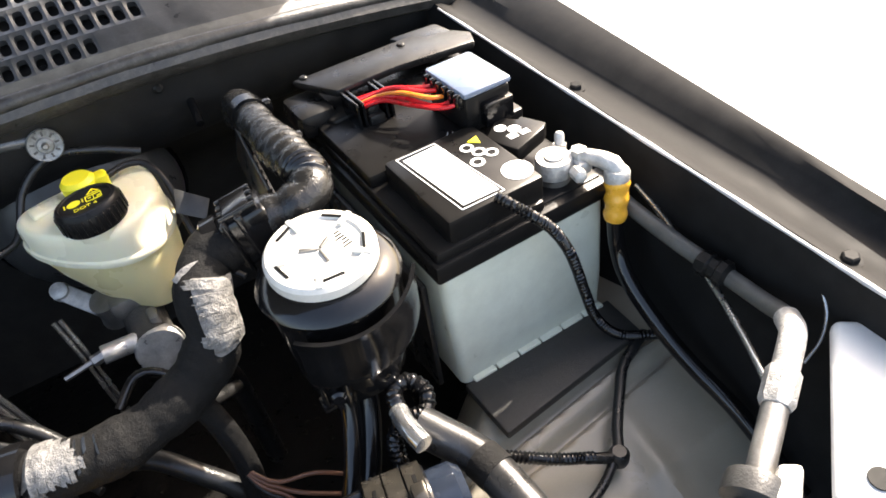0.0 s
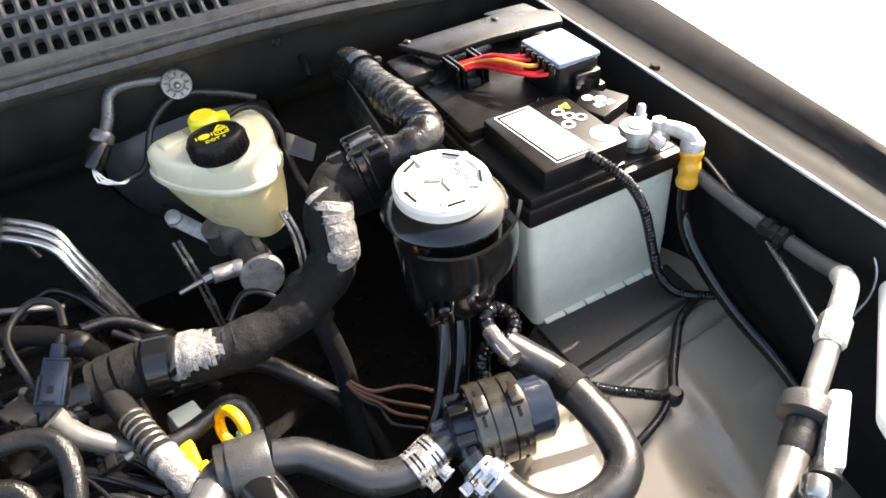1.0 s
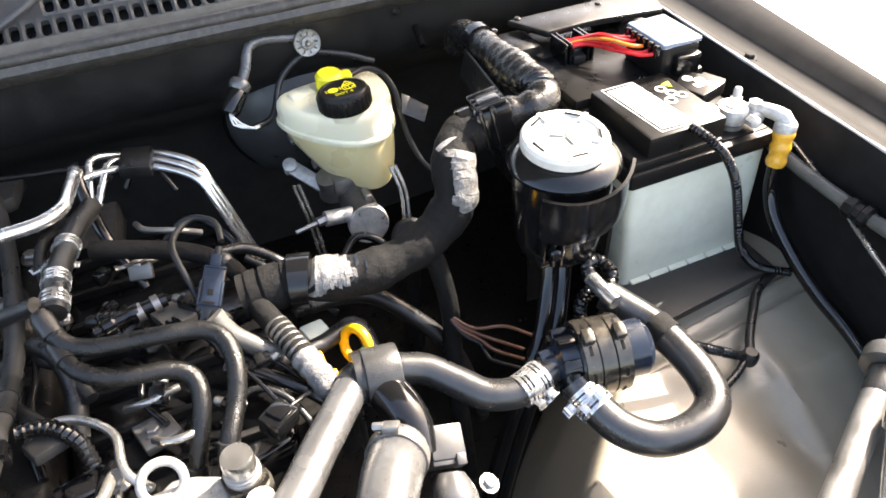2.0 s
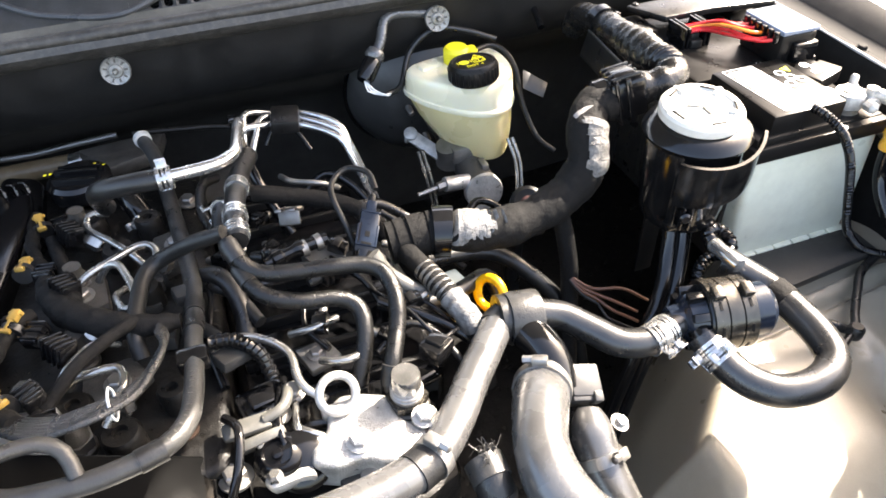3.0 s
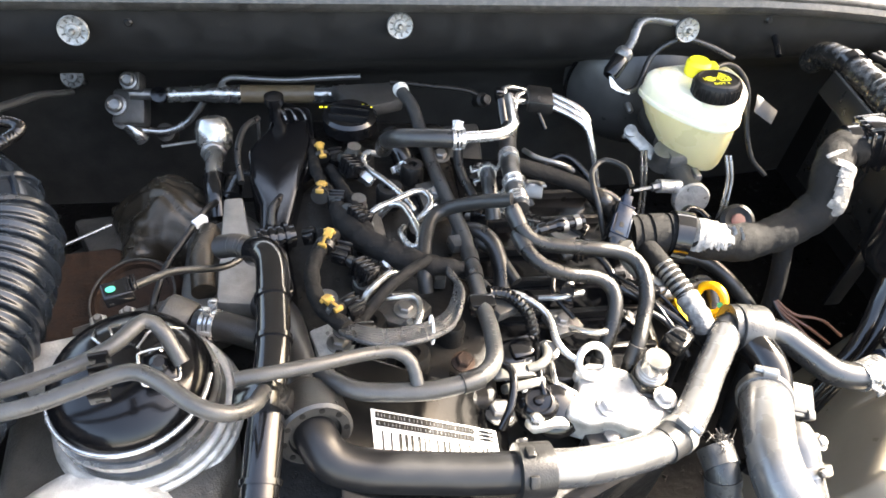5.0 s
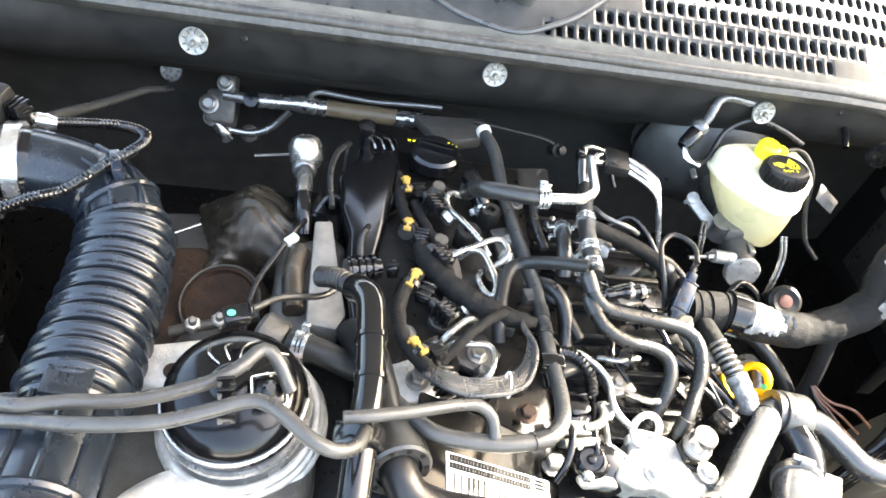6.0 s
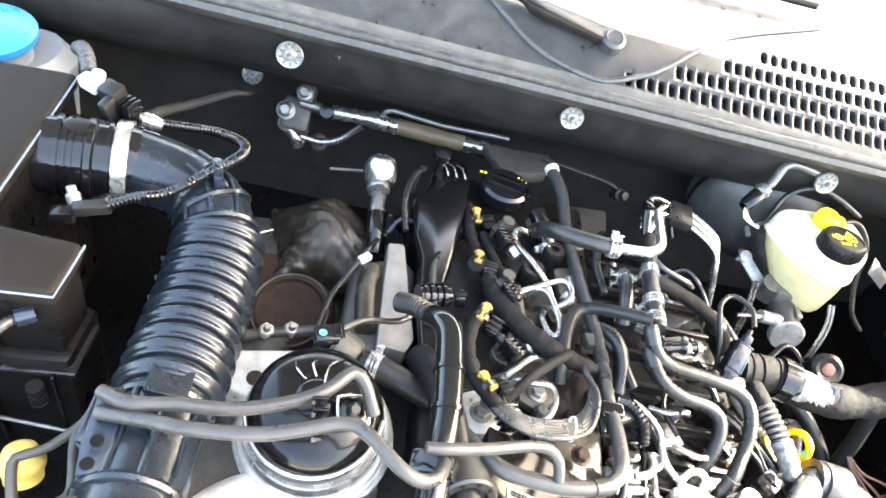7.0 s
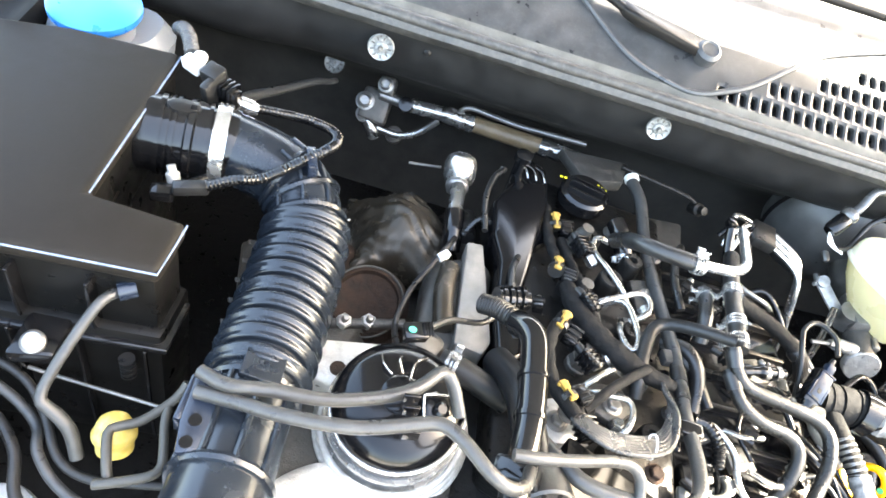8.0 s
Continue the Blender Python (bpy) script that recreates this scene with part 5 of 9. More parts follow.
part("seal", turned(BM(), [(0.005, -0.003), (0.0105, -0.002), (0.0105, 0.002), (0.005, 0.003)], (0.198, 0.0608, 0.976), (-0.8, -0.6, 0), 18), M["rubber"], fp)
bm = BM()
slab(bm, [(0.366, 0.152), (0.384, 0.138), (0.376, -0.20), (0.13, -0.20), (0.255, 0.070)], 0.978, 0.992, 0.006, 3)
lp = thing("lamp_carrier", (0.32, 0.0, 0.978), "white plastic lamp carrier at the bay's front corner", "lamp carrier")
part("plate", bm, M["paper"], lp)
part("hole", turned(BM(), [(0.0075, 0), (0.0075, 0.0012), (0, 0.0012)], (0.283, 0.0615, 0.9925), seg=24), M["print"], lp, "round dark hole")
hose("carrier_wire", "thin wire clipped to the inner wing", [(0.385, 0.178, 1.012), (0.380, 0.172, 0.998), (0.374, 0.160, 0.985), (0.362, 0.152, 0.972), (0.345, 0.15, 0.96)], 0.0016, "steel", "wire")
for y in (0.466, 0.165, -0.05):
    hex_bolt("wing_bolt", (0.398 + 0.045 * (y - 0.35), y, 1.024 + 0.01 * (y - 0.35)), (0, 0, 1), 0.0062, "dull painted bolt on the wing flange", "paint", "wing bolts")

# ---- retaining studs on the firewall ----
for x, y, z, r, ax in ((-0.056, 0.702, 1.051, 0.0165, (0, -1, 0.25)), (-0.441, 0.704, 1.055, 0.0165, (0, -1, 0.25)), (-0.82, 0.694, 1.053, 0.0175, (0, -1, 0.25)), (-0.902, 0.864, 0.890, 0.0165, (0, -0.75, 0.6))):
    st = thing("retaining_stud", (x, y, z - 0.012), "silvery slotted retaining stud on the firewall lining", "stud", "lining studs")
    bm = BM()
    turned(bm, [(r * 0.9, -0.004), (r, 0.0), (r, 0.0015), (r * 0.93, 0.003), (r * 0.86, 0.0022), (r * 0.5, 0.0018), (r * 0.42, 0.004), (0, 0.0045)], (x, y, z), ax, 28)
    part("washer", bm, M["oldclip"], st)
    m = aim((x, y, z), ax)
    for k in range(9):
        bm = BM()
        block(bm, (r * 0.54, -0.0010, 0.0012), (r * 0.80, 0.0010, 0.0026), 0.0003, m @ pose(0, 0, 0, 0, 0, 40 * k), seg=1)
        part("slot", bm, M["castdark"], st)
    part("pin", turned(BM(), [(0.0035, 0.003), (0.0035, 0.008), (0.002, 0.010), (0, 0.010)], (x, y, z), ax, 10), M["dull"], st)
    part("shank", turned(BM(), [(0.005, -0.05), (0.005, 0.0)], (x, y, z), ax, 10), M["dull"], st)
for x, z in ((-0.762, 1.055), (0.062, 1.062)):
    solo("lining_screw", turned(BM(), [(0.005, 0), (0.005, 0.004), (0.003, 0.006), (0, 0.006)], (x, 0.712, z), (0, -1, 0.1), 12), M["black"], "small black screw in the firewall lining", "screw", "lining screws")
hose("wall_pipe", "short dark pipe on the firewall", [(0.090, 0.745, 1.040), (0.089, 0.728, 1.036), (0.087, 0.705, 1.028), (0.085, 0.688, 1.020)], 0.0045, "gloss", "pipe")

# ---- engine ----
en = thing("engine", (-0.42, 0.42, 0.62), "dark oily diesel engine with alloy cam cover", "engine")
bm = BM()
slab(bm, [(-0.64, 0.14), (-0.40, 0.12), (-0.22, 0.19), (-0.21, 0.62), (-0.60, 0.68), (-0.66, 0.40)], 0.62, 0.885, 0.012)
part("block", bm, M["iron"], en)
bm = BM()
slab(bm, [(-0.595, 0.235), (-0.545, 0.215), (-0.395, 0.225), (-0.385, 0.40), (-0.385, 0.66), (-0.58, 0.675), (-0.60, 0.5)], 0.88, 0.942, 0.010, 3)
part("cam_cover", bm, M["iron"], en, "oily dark cam cover")
for x, y, r in ((-0.545, 0.295, 0.017), (-0.505, 0.31, 0.015), (-0.47, 0.27, 0.016), (-0.50, 0.40, 0.016), (-0.445, 0.43, 0.013), (-0.47, 0.50, 0.016), (-0.52, 0.48, 0.014), (-0.50, 0.56, 0.017), (-0.44, 0.54, 0.014), (-0.43, 0.30, 0.013)):
    bm = BM()
    turned(bm, [(r * 1.2, 0), (r, 0.004), (r, 0.026), (r * 0.85, 0.030), (r * 0.4, 0.030), (r * 0.35, 0.026), (0, 0.026)], (x, y, 0.936), seg=20)
    part("boss", bm, M["iron"], en)
bm = BM()
slab(bm, [(-0.385, 0.265), (-0.30, 0.255), (-0.205, 0.275), (-0.195, 0.40), (-0.22, 0.60), (-0.385, 0.63)], 0.86, 0.912, 0.010, 3)
part("inlet_manifold", bm, M["gloss"], en, "black plastic inlet manifold")
for k in range(7):
    bm = BM()
    block(bm, (-0.375, 0.29 + 0.048 * k, 0.910), (-0.215, 0.297 + 0.048 * k, 0.922), 0.002)
    part("rib", bm, M["black"], en)
bm = BM()
loft(bm, [[Vector(p) for p in q] for q in ([(-0.535, 0.247, 0.88), (-0.39, 0.247, 0.85), (-0.385, 0.09, 0.83), (-0.535, 0.10, 0.87)], [(-0.540, 0.244, 1.0168), (-0.388, 0.244, 0.9264), (-0.388, 0.090, 0.8818), (-0.540, 0.090, 0.9723)])])
bmesh.ops.bevel(bm, geom=list(bm.edges), offset=0.004, segments=2, affect="EDGES", profile=0.5)
part("front_cover", bm, M["coverblack"], en, "glossy black front cover")


def on_cover(x, y, lift=0.0006):
    """A height on the tilted front cover."""
    return 0.9884 - 0.595 * (x + 0.513) + 0.29 * (y - 0.2) + lift


lb = thing("engine_label", (-0.463, 0.19, 0.965), "white printed label with bar code on the engine cover", "label")
bm = BM()
q = [(-0.5135, 0.2000), (-0.402, 0.2070), (-0.4005, 0.167), (-0.5120, 0.160)]
bm.faces.new([bm.verts.new((x, y, on_cover(x, y, 0.0012))) for x, y in q])
thicken(bm, 0.0004)
part("paper", bm, M["paper"], lb)
def label_bar(bm, u0, v0, u1, v1):
    def at(u, v):
        x = q[0][0] + (q[1][0] - q[0][0]) * u
        y = q[0][1] + (q[1][1] - q[0][1]) * u - 0.040 * v
        return bm.verts.new((x, y, on_cover(x, y, 0.0020)))
    bm.faces.new((at(u0, v0), at(u1, v0), at(u1, v1), at(u0, v1)))
rnd = random.Random(4)
bm = BM()
for v0, v1, end in ((0.04, 0.17, 0.80), (0.20, 0.32, 0.80)):
    label_bar(bm, 0.03, v0, end, v0 + 0.035)
    label_bar(bm, 0.03, v1 - 0.035, end, v1)
    u = 0.03
    while u < end - 0.01:
        w = rnd.uniform(0.014, 0.034)
        label_bar(bm, u, v0 + 0.025, u + w, v1 - 0.025)
        u += w + rnd.uniform(0.004, 0.007)
for v in (0.06, 0.14, 0.22):
    label_bar(bm, 0.84, v, 0.97, v + 0.05)
u = 0.07
while u < 0.95:
    w = rnd.choice((0.012, 0.016, 0.022))
    label_bar(bm, u, 0.40, u + w, 0.98)
    u += w + rnd.choice((0.022, 0.034, 0.050))
part("print", bm, M["print"], lb, "black printed bars")
hex_bolt("cover_bolt", (-0.396, 0.222, 0.930), (0, 0.1, 1), 0.0095, "dull hexagon bolt beside the label", "dull")
for x, y, z, c in ((-0.425, 0.262, 0.955, "rust"), (-0.545, 0.345, 0.958, "dull"), (-0.34, 0.275, 0.945, "dull"), (-0.355, 0.262, 0.94, "dull"), (-0.30, 0.21, 0.945, "cast"), (-0.245, 0.213, 0.945, "cast"), (-0.53, 0.285, 0.985, "dull")):
    hex_bolt("engine_bolt", (x, y, z), (0.05, -0.1, 1), 0.0075, "hexagon flange bolt on the engine", c, "engine bolts")

# oil filler
oc = thing("oil_cap", (-0.508, 0.636, 0.94), "black ribbed oil filler cap", "oil cap")
bm = BM()
turned(bm, [(0.024, 0.0), (0.034, 0.006), (0.034, 0.022), (0.030, 0.026), (0.0, 0.026)], (-0.508, 0.636, 0.948), seg=32)
part("cap", bm, M["gloss"], oc)
for s in (-1, 0, 1):
    bm = BM()
    block(bm, (-0.024, s * 0.012 - 0.0025, 0.024), (0.024, s * 0.012 + 0.0025, 0.034 - abs(s) * 0.003), 0.002, pose(-0.508, 0.636, 0.948, 0, 0, -14))
    part("grip", bm, M["gloss"], oc)
bm = BM()
for k in range(4):
    bar_text(bm, -0.545 + 0.006 * k, 0.648, -0.541 + 0.006 * k, 0.652, 0.9735)
for k in range(3):
    bar_text(bm, -0.492 + 0.005 * k, 0.651 - 0.003 * k, -0.489 + 0.005 * k, 0.654 - 0.003 * k, 0.9745)
part("print", bm, M["lemon"], oc, "small yellow marks")
bm = BM()
slab(bm, [(-0.60, 0.70), (-0.62, 0.58), (-0.585, 0.50), (-0.545, 0.55), (-0.555, 0.68)], 0.90, 0.958, 0.012, 3)
solo("vent_housing", bm, M["gloss"], "glossy dark breather housing beside the oil cap", "housing")
# three bright strands added in place of glints on the glossy housing
for k in range(3):
    hose("breather_spring", "bright strand that stands for a glint on the breather housing", [(-0.60 + 0.012 * k, 0.665, 0.962), (-0.592 + 0.012 * k, 0.655, 0.966), (-0.586 + 0.012 * k, 0.640, 0.962)], 0.0012, "bright", "wire", group="breather wires")
bm = BM()
turned(bm, [(0.008, 0), (0.008, 0.03), (0.012, 0.032), (0.012, 0.042), (0.006, 0.046), (0, 0.046)], (-0.600, 0.655, 0.945), seg=16)
solo("breather_valve", bm, M["gloss"], "small black breather valve", "valve")

# long hose over the engine
LH = [(-0.437, 0.690, 0.968), (-0.426, 0.650, 0.968), (-0.418, 0.580, 0.956), (-0.409, 0.49, 0.962), (-0.402, 0.40, 0.975), (-0.405, 0.315, 0.990), (-0.406, 0.258, 1.004), (-0.412, 0.222, 1.012), (-0.430, 0.203, 1.016), (-0.465, 0.194, 1.018), (-0.497, 0.195, 1.018), (-0.523, 0.199, 1.018), (-0.543, 0.212, 1.016), (-0.560, 0.24, 1.0)]
hose("long_coolant_hose", "long grey coolant hose lying over the engine", LH, lambda l, u: 0.0082 if u < 0.45 else 0.0074, "palehose", clamps=((0.50, 0.0080, "rubber", 0), (0.545, 0.0080, "rubber", 0), (0.78, 0.0078, "rubber", 0)), seg=16)
solo("hose_stop", turned(BM(), [(0.006, -0.004), (0.0102, -0.003), (0.0102, 0.004), (0.006, 0.005)], (-0.438, 0.694, 0.969), (-0.2, 0.9, 0.1), 20), M["capwhite"], "pale plastic ring on the hose end", "ring")
bm = BM()
for k in range(26):
    if k in (2, 9, 10, 18):
        continue
    p, d = on_path(LH, 0.655 + 0.0052 * k)
    up = Vector((0, -0.3, 1))
    up = (up - d * up.dot(d)).normalized()
    block(bm, (-0.0007, -0.0012 - 0.0003 * (k % 3), 0.0), (0.0007, 0.0013, 0.0002), 0, Matrix.Translation(p + up * 0.0074) @ Matrix((d, up.cross(d), up)).transposed().to_4x4())
tagged(solo("hose_lettering", bm, M["strip"], "worn pale lettering bars on the long hose", "lettering"), kind="stuff")
bm = BM()
block(bm, (-0.012, -0.008, -0.008), (0.012, 0.008, 0.008), 0.003, pose(-0.406, 0.295, 0.995))
solo("hose_clip", bm, M["gloss"], "black clip holding the long hose", "clip")
hose("upper_coolant_pipe", "grey bent coolant pipe over the engine front", [(-0.606, 0.181, 1.070), (-0.586, 0.184, 1.069), (-0.552, 0.194, 1.062), (-0.515, 0.209, 1.050), (-0.494, 0.2135, 1.044), (-0.482, 0.208, 1.036), (-0.478, 0.196, 1.024)], 0.0052, "palehose", "pipe")

# big charge pipe across the front
big = thing("charge_pipe", (-0.45, 0.16, 0.95), "thick black charge pipe curving across the front", "pipe")
part("upper", sweep(BM(), [(-0.600, 0.34, 0.96), (-0.583, 0.30, 0.985), (-0.574, 0.255, 0.998), (-0.566, 0.215, 1.001), (-0.561, 0.190, 1.002)], 0.0165, 24, 0.004), M["pipeblack"], big)
fa = Vector((0.22, -0.88, 0.24)).normalized()
part("flange", turned(BM(), [(0.017, -0.030), (0.0270, -0.026), (0.0285, -0.022), (0.0290, -0.002), (0.0290, 0.007), (0.0265, 0.009), (0.0200, 0.009), (0.0190, 0.005), (0.016, 0.005)], (-0.558, 0.180, 1.002), fa, 36), M["rubber"], big, "scuffed grey flange")
bm = BM()
for k in range(10):
    m = aim(Vector((-0.558, 0.180, 1.002)), fa, 36 * k)
    turned(bm, [(0.0024, 0.0085), (0.0024, 0.0096), (0, 0.0096)], m @ Vector((0.0236, 0, 0)), fa, 8)
part("holes", bm, M["print"], big, "dark rim holes")
BG = [(-0.560, 0.186, 1.002), (-0.554, 0.168, 1.001), (-0.544, 0.156, 0.994), (-0.520, 0.150, 0.986), (-0.473, 0.146, 0.980), (-0.43, 0.143, 0.976), (-0.392, 0.142, 0.974)]
part("lower", sweep(BM(), BG, 0.0162, 24, 0.005), M["pipeblack"], big)
ja = Vector((1, 0.0, -0.05)).normalized()
part("joint", turned(BM(), [(0.0165, -0.004), (0.0215, -0.003), (0.0215, 0.0), (0.0215, 0.021), (0.0212, 0.024), (0.0155, 0.024)], (-0.402, 0.1425, 0.975), ja, 30), M["hose"], big, "ribbed grey joint collar")
bm = BM()
for k in range(6):
    block(bm, (0.0205, -0.005, 0.001), (0.0245, 0.005, 0.008), 0.001, aim((-0.402, 0.1425, 0.975), ja, 60 * k + 20))
part("catch", bm, M["hose"], big)
SV = [(-0.382, 0.1425, 0.974), (-0.350, 0.1435, 0.970), (-0.313, 0.150, 0.963), (-0.276, 0.160, 0.957), (-0.247, 0.175, 0.953), (-0.222, 0.200, 0.951), (-0.195, 0.233, 0.949), (-0.166, 0.266, 0.947), (-0.148, 0.287, 0.945)]
hose("charge_hose", "silvery grey charge hose bending up the engine", SV, lambda l, u: 0.0152 - 0.0005 * u, "silver", clamps=((0.43, 0.0156, "rubber", 0), (0.47, 0.0158, "screw", 90)), seg=22)

# T-piece and the hose to the pump
tp = thing("hose_joint", (-0.13, 0.285, 0.93), "grey moulded hose joint with a wide collar", "joint")
ta = Vector((0.93, -0.10, -0.08)).normalized()
part("collar", turned(BM(), [(0.014, -0.003), (0.0240, -0.002), (0.0246, 0.0), (0.0246, 0.026), (0.0238, 0.028), (0.0180, 0.0285), (0.0172, 0.026), (0.015, 0.026)], (-0.139, 0.287, 0.944), ta, 36), M["palehose"], tp)
part("dark_ring", band(BM(), Vector((-0.142, 0.289, 0.944)) + ta * -0.001, ta, 0.0205, 0.012, 0.002, 28), M["rubber"], tp)
part("neck", sweep(BM(), [(-0.155, 0.28, 0.944), (-0.142, 0.289, 0.944), (-0.12, 0.287, 0.942)], 0.0165, 20), M["rubber"], tp)
RH = [(-0.110, 0.286, 0.941), (-0.088, 0.279, 0.936), (-0.066, 0.258, 0.929), (-0.048, 0.240, 0.924), (-0.022, 0.233, 0.922), (0.003, 0.238, 0.924), (0.018, 0.242, 0.926)]
hose("pump_hose", "grey coolant hose from joint to pump", RH, 0.0138, "midhose", clamps=((0.80, 0.0141, "spring", 160), (0.88, 0.0141, "spring", 200)), seg=20)
DH = [(-0.128, 0.272, 0.940), (-0.122, 0.252, 0.938), (-0.119, 0.234, 0.930), (-0.122, 0.216, 0.918)]
hose("dirty_elbow", "oily metal elbow under the hose joint", DH, 0.0175, "gloss", "elbow", seg=20)
WH = [(-0.134, 0.222, 0.927), (-0.144, 0.207, 0.934), (-0.158, 0.182, 0.943), (-0.171, 0.153, 0.947), (-0.173, 0.122, 0.941), (-0.160, 0.095, 0.929), (-0.125, 0.076, 0.914), (-0.07, 0.064, 0.898), (0.0, 0.054, 0.88), (0.06, 0.03, 0.85)]
hose("radiator_hose", "thick pale grey radiator hose", WH, lambda l, u: 0.0228 + 0.0010 * math.sin(l * 60), "silver", clamps=((0.035, 0.0242, "screw", 100),), seg=24)
bm = BM()
block(bm, (-0.013, -0.014, -0.004), (0.016, 0.014, 0.002), 0.0015, pose(-0.100, 0.213, 0.925, 24, 16, -6))
block(bm, (-0.013, -0.018, -0.022), (0.012, -0.012, 0.000), 0.0015, pose(-0.100, 0.213, 0.925, 24, 16, -6))
block(bm, (0.006, -0.020, -0.010), (0.015, -0.010, 0.004), 0.002, pose(-0.100, 0.213, 0.925, 24, 16, -6))
solo("mounting_plate", bm, M["booster"], "folded grey metal plate beside the elbow", "plate")
hose("lower_pipe", "bright alloy pipe beside the radiator hose", [(-0.104, 0.196, 0.905), (-0.108, 0.180, 0.898), (-0.108, 0.155, 0.880), (-0.102, 0.125, 0.855), (-0.09, 0.09, 0.82), (-0.075, 0.05, 0.77)], lambda l, u: 0.0195 * min(1.0, 0.62 + l * 28) , "silver", "pipe", clamps=((0.22, 0.0198, "screw", 60),), seg=20)
hex_bolt("cap_nut", (-0.074, 0.186, 0.884), (0.3, -0.2, 1), 0.0060, "bright cap nut beside the lower pipe", "steel")
hose("front_drop_hose", "dark hose dropping at the engine front", [(-0.214, 0.162, 0.935), (-0.212, 0.144, 0.925), (-0.202, 0.098, 0.851)], 0.0150, "rubber", clamps=((0.08, 0.0153, "palehose", 0), (0.35, 0.0153, "palehose", 0)), seg=18)
bm = BM()
rnd = random.Random(11)
for k in range(34):
    p = Vector((-0.213, 0.163, 0.947))
    pts = [p]
    for j in range(4):
        pts.append(pts[-1] + Vector((rnd.uniform(-0.006, 0.006), rnd.uniform(-0.006, 0.006), rnd.uniform(-0.003, 0.004))))
    sweep(bm, pts, 0.0004, 4, 0.004)
tagged(solo("frayed_strands", bm, M["hose"], "frayed wire strands between the hoses", "strands"), kind="stuff")

# dipstick
ds = thing("dipstick", (-0.134, 0.34, 0.88), "yellow ring-handled oil dipstick", "dipstick")
bm = BM()
m = aim((-0.131, 0.347, 0.918), (-0.82, -0.42, 0.38))
path = [m @ Vector((0.0160 * math.cos(a), 0.0160 * math.sin(a), 0)) for a in [2 * math.pi * k / 24 for k in range(25)]]
sweep(bm, path, 0.0047, 14, smooth=False)
part("ring", bm, M["yellow"], ds)
part("stem", sweep(BM(), [m @ Vector((0.010, -0.015, 0)), (-0.140, 0.340, 0.880), (-0.142, 0.335, 0.84), (-0.143, 0.33, 0.78)], 0.0042, 10), M["rubber"], ds, "dark stem")
part("dot", turned(BM(), [(0.0035, 0), (0.0035, 0.0004), (0, 0.0004)], m @ Vector((0.0138, 0.004, 0.0048)), m.to_3x3() @ Vector((0, 0, 1)), 12), M["green"], ds, "small green dot")
bm = BM()
block(bm, (-0.006, -0.022, -0.008), (0.006, 0.014, 0.006), 0.003, pose(-0.168, 0.340, 0.914, 20, 0, 4))
block(bm, (-0.010, -0.004, -0.004), (0.010, 0.004, 0.008), 0.002, pose(-0.166, 0.326, 0.912, 20, 0, 4))
solo("yellow_catch", bm, M["yellow"], "yellow plastic catch near the dipstick", "catch")

# black heater hoses, paired
E1 = [(-0.362, 0.392, 1.026), (-0.354, 0.372, 1.014), (-0.335, 0.361, 1.004), (-0.286, 0.357, 0.998), (-0.252, 0.352, 0.994), (-0.237, 0.338, 0.989), (-0.235, 0.314, 0.978), (-0.243, 0.291, 0.965), (-0.256, 0.265, 0.953), (-0.266, 0.25, 0.92)]
hose("heater_hose", "woven black heater hose", E1, 0.0076, "braid", seg=20, group="heater hoses", clamps=((0.05, 0.0080, "rubber", 0), (0.9, 0.0080, "rubber", 0)))
E2 = [(-0.358, 0.375, 1.008), (-0.350, 0.352, 1.002), (-0.338, 0.340, 0.996), (-0.314, 0.333, 0.989), (-0.283, 0.331, 0.983), (-0.268, 0.322, 0.976), (-0.267, 0.306, 0.966), (-0.275, 0.287, 0.950), (-0.285, 0.272, 0.93), (-0.29, 0.262, 0.90)]
hose("heater_hose", "woven black heater hose", E2, 0.0074, "braid", seg=20, group="heater hoses", clamps=((0.06, 0.0078, "rubber", 0), (0.9, 0.0078, "rubber", 0)))
rail = [(-0.324, 0.560, 1.000), (-0.337, 0.515, 1.010), (-0.3455, 0.470, 1.017), (-0.3505, 0.430, 1.022), (-0.353, 0.392, 1.022)]
hose("clamped_hose", "black hose with three bright spring clamps", rail, 0.0098, "rubber", clamps=((0.475, 0.0102, "spring", 250), (0.77, 0.0102, "spring", 250), (0.95, 0.0102, "spring", 250)), seg=16)
hose("branch_hose", "short black hose beside the clamped hose", [(-0.358, 0.515, 0.975), (-0.364, 0.485, 0.992), (-0.366, 0.455, 0.99), (-0.364, 0.435, 0.97)], 0.0085, "rubber", clamps=((0.35, 0.0091, "spring", 200),))
ar = thing("fuel_return", (-0.40, 0.49, 1.03), "bright steel return pipe joined to a black hose", "pipe")
part("hose", sweep(BM(), [(-0.474, 0.545, 0.985), (-0.472, 0.518, 1.016), (-0.460, 0.495, 1.036), (-0.43, 0.483, 1.044), (-0.402, 0.480, 1.045)], 0.0098, 16), M["rubber"], ar)
part("tube", sweep(BM(), [(-0.410, 0.4805, 1.045), (-0.375, 0.484, 1.044), (-0.352, 0.491, 1.042), (-0.337, 0.508, 1.040), (-0.331, 0.540, 1.037), (-0.326, 0.575, 1.033)], 0.0062, 12), M["bright"], ar)
spring_clamp(ar, (-0.403, 0.480, 1.045), (1, 0.02, 0), 0.0102, 60)
TAIL = [(-0.218, 0.592, 0.992), (-0.208, 0.578, 0.970), (-0.197, 0.566, 0.932), (-0.186, 0.556, 0.890), (-0.178, 0.550, 0.850)]
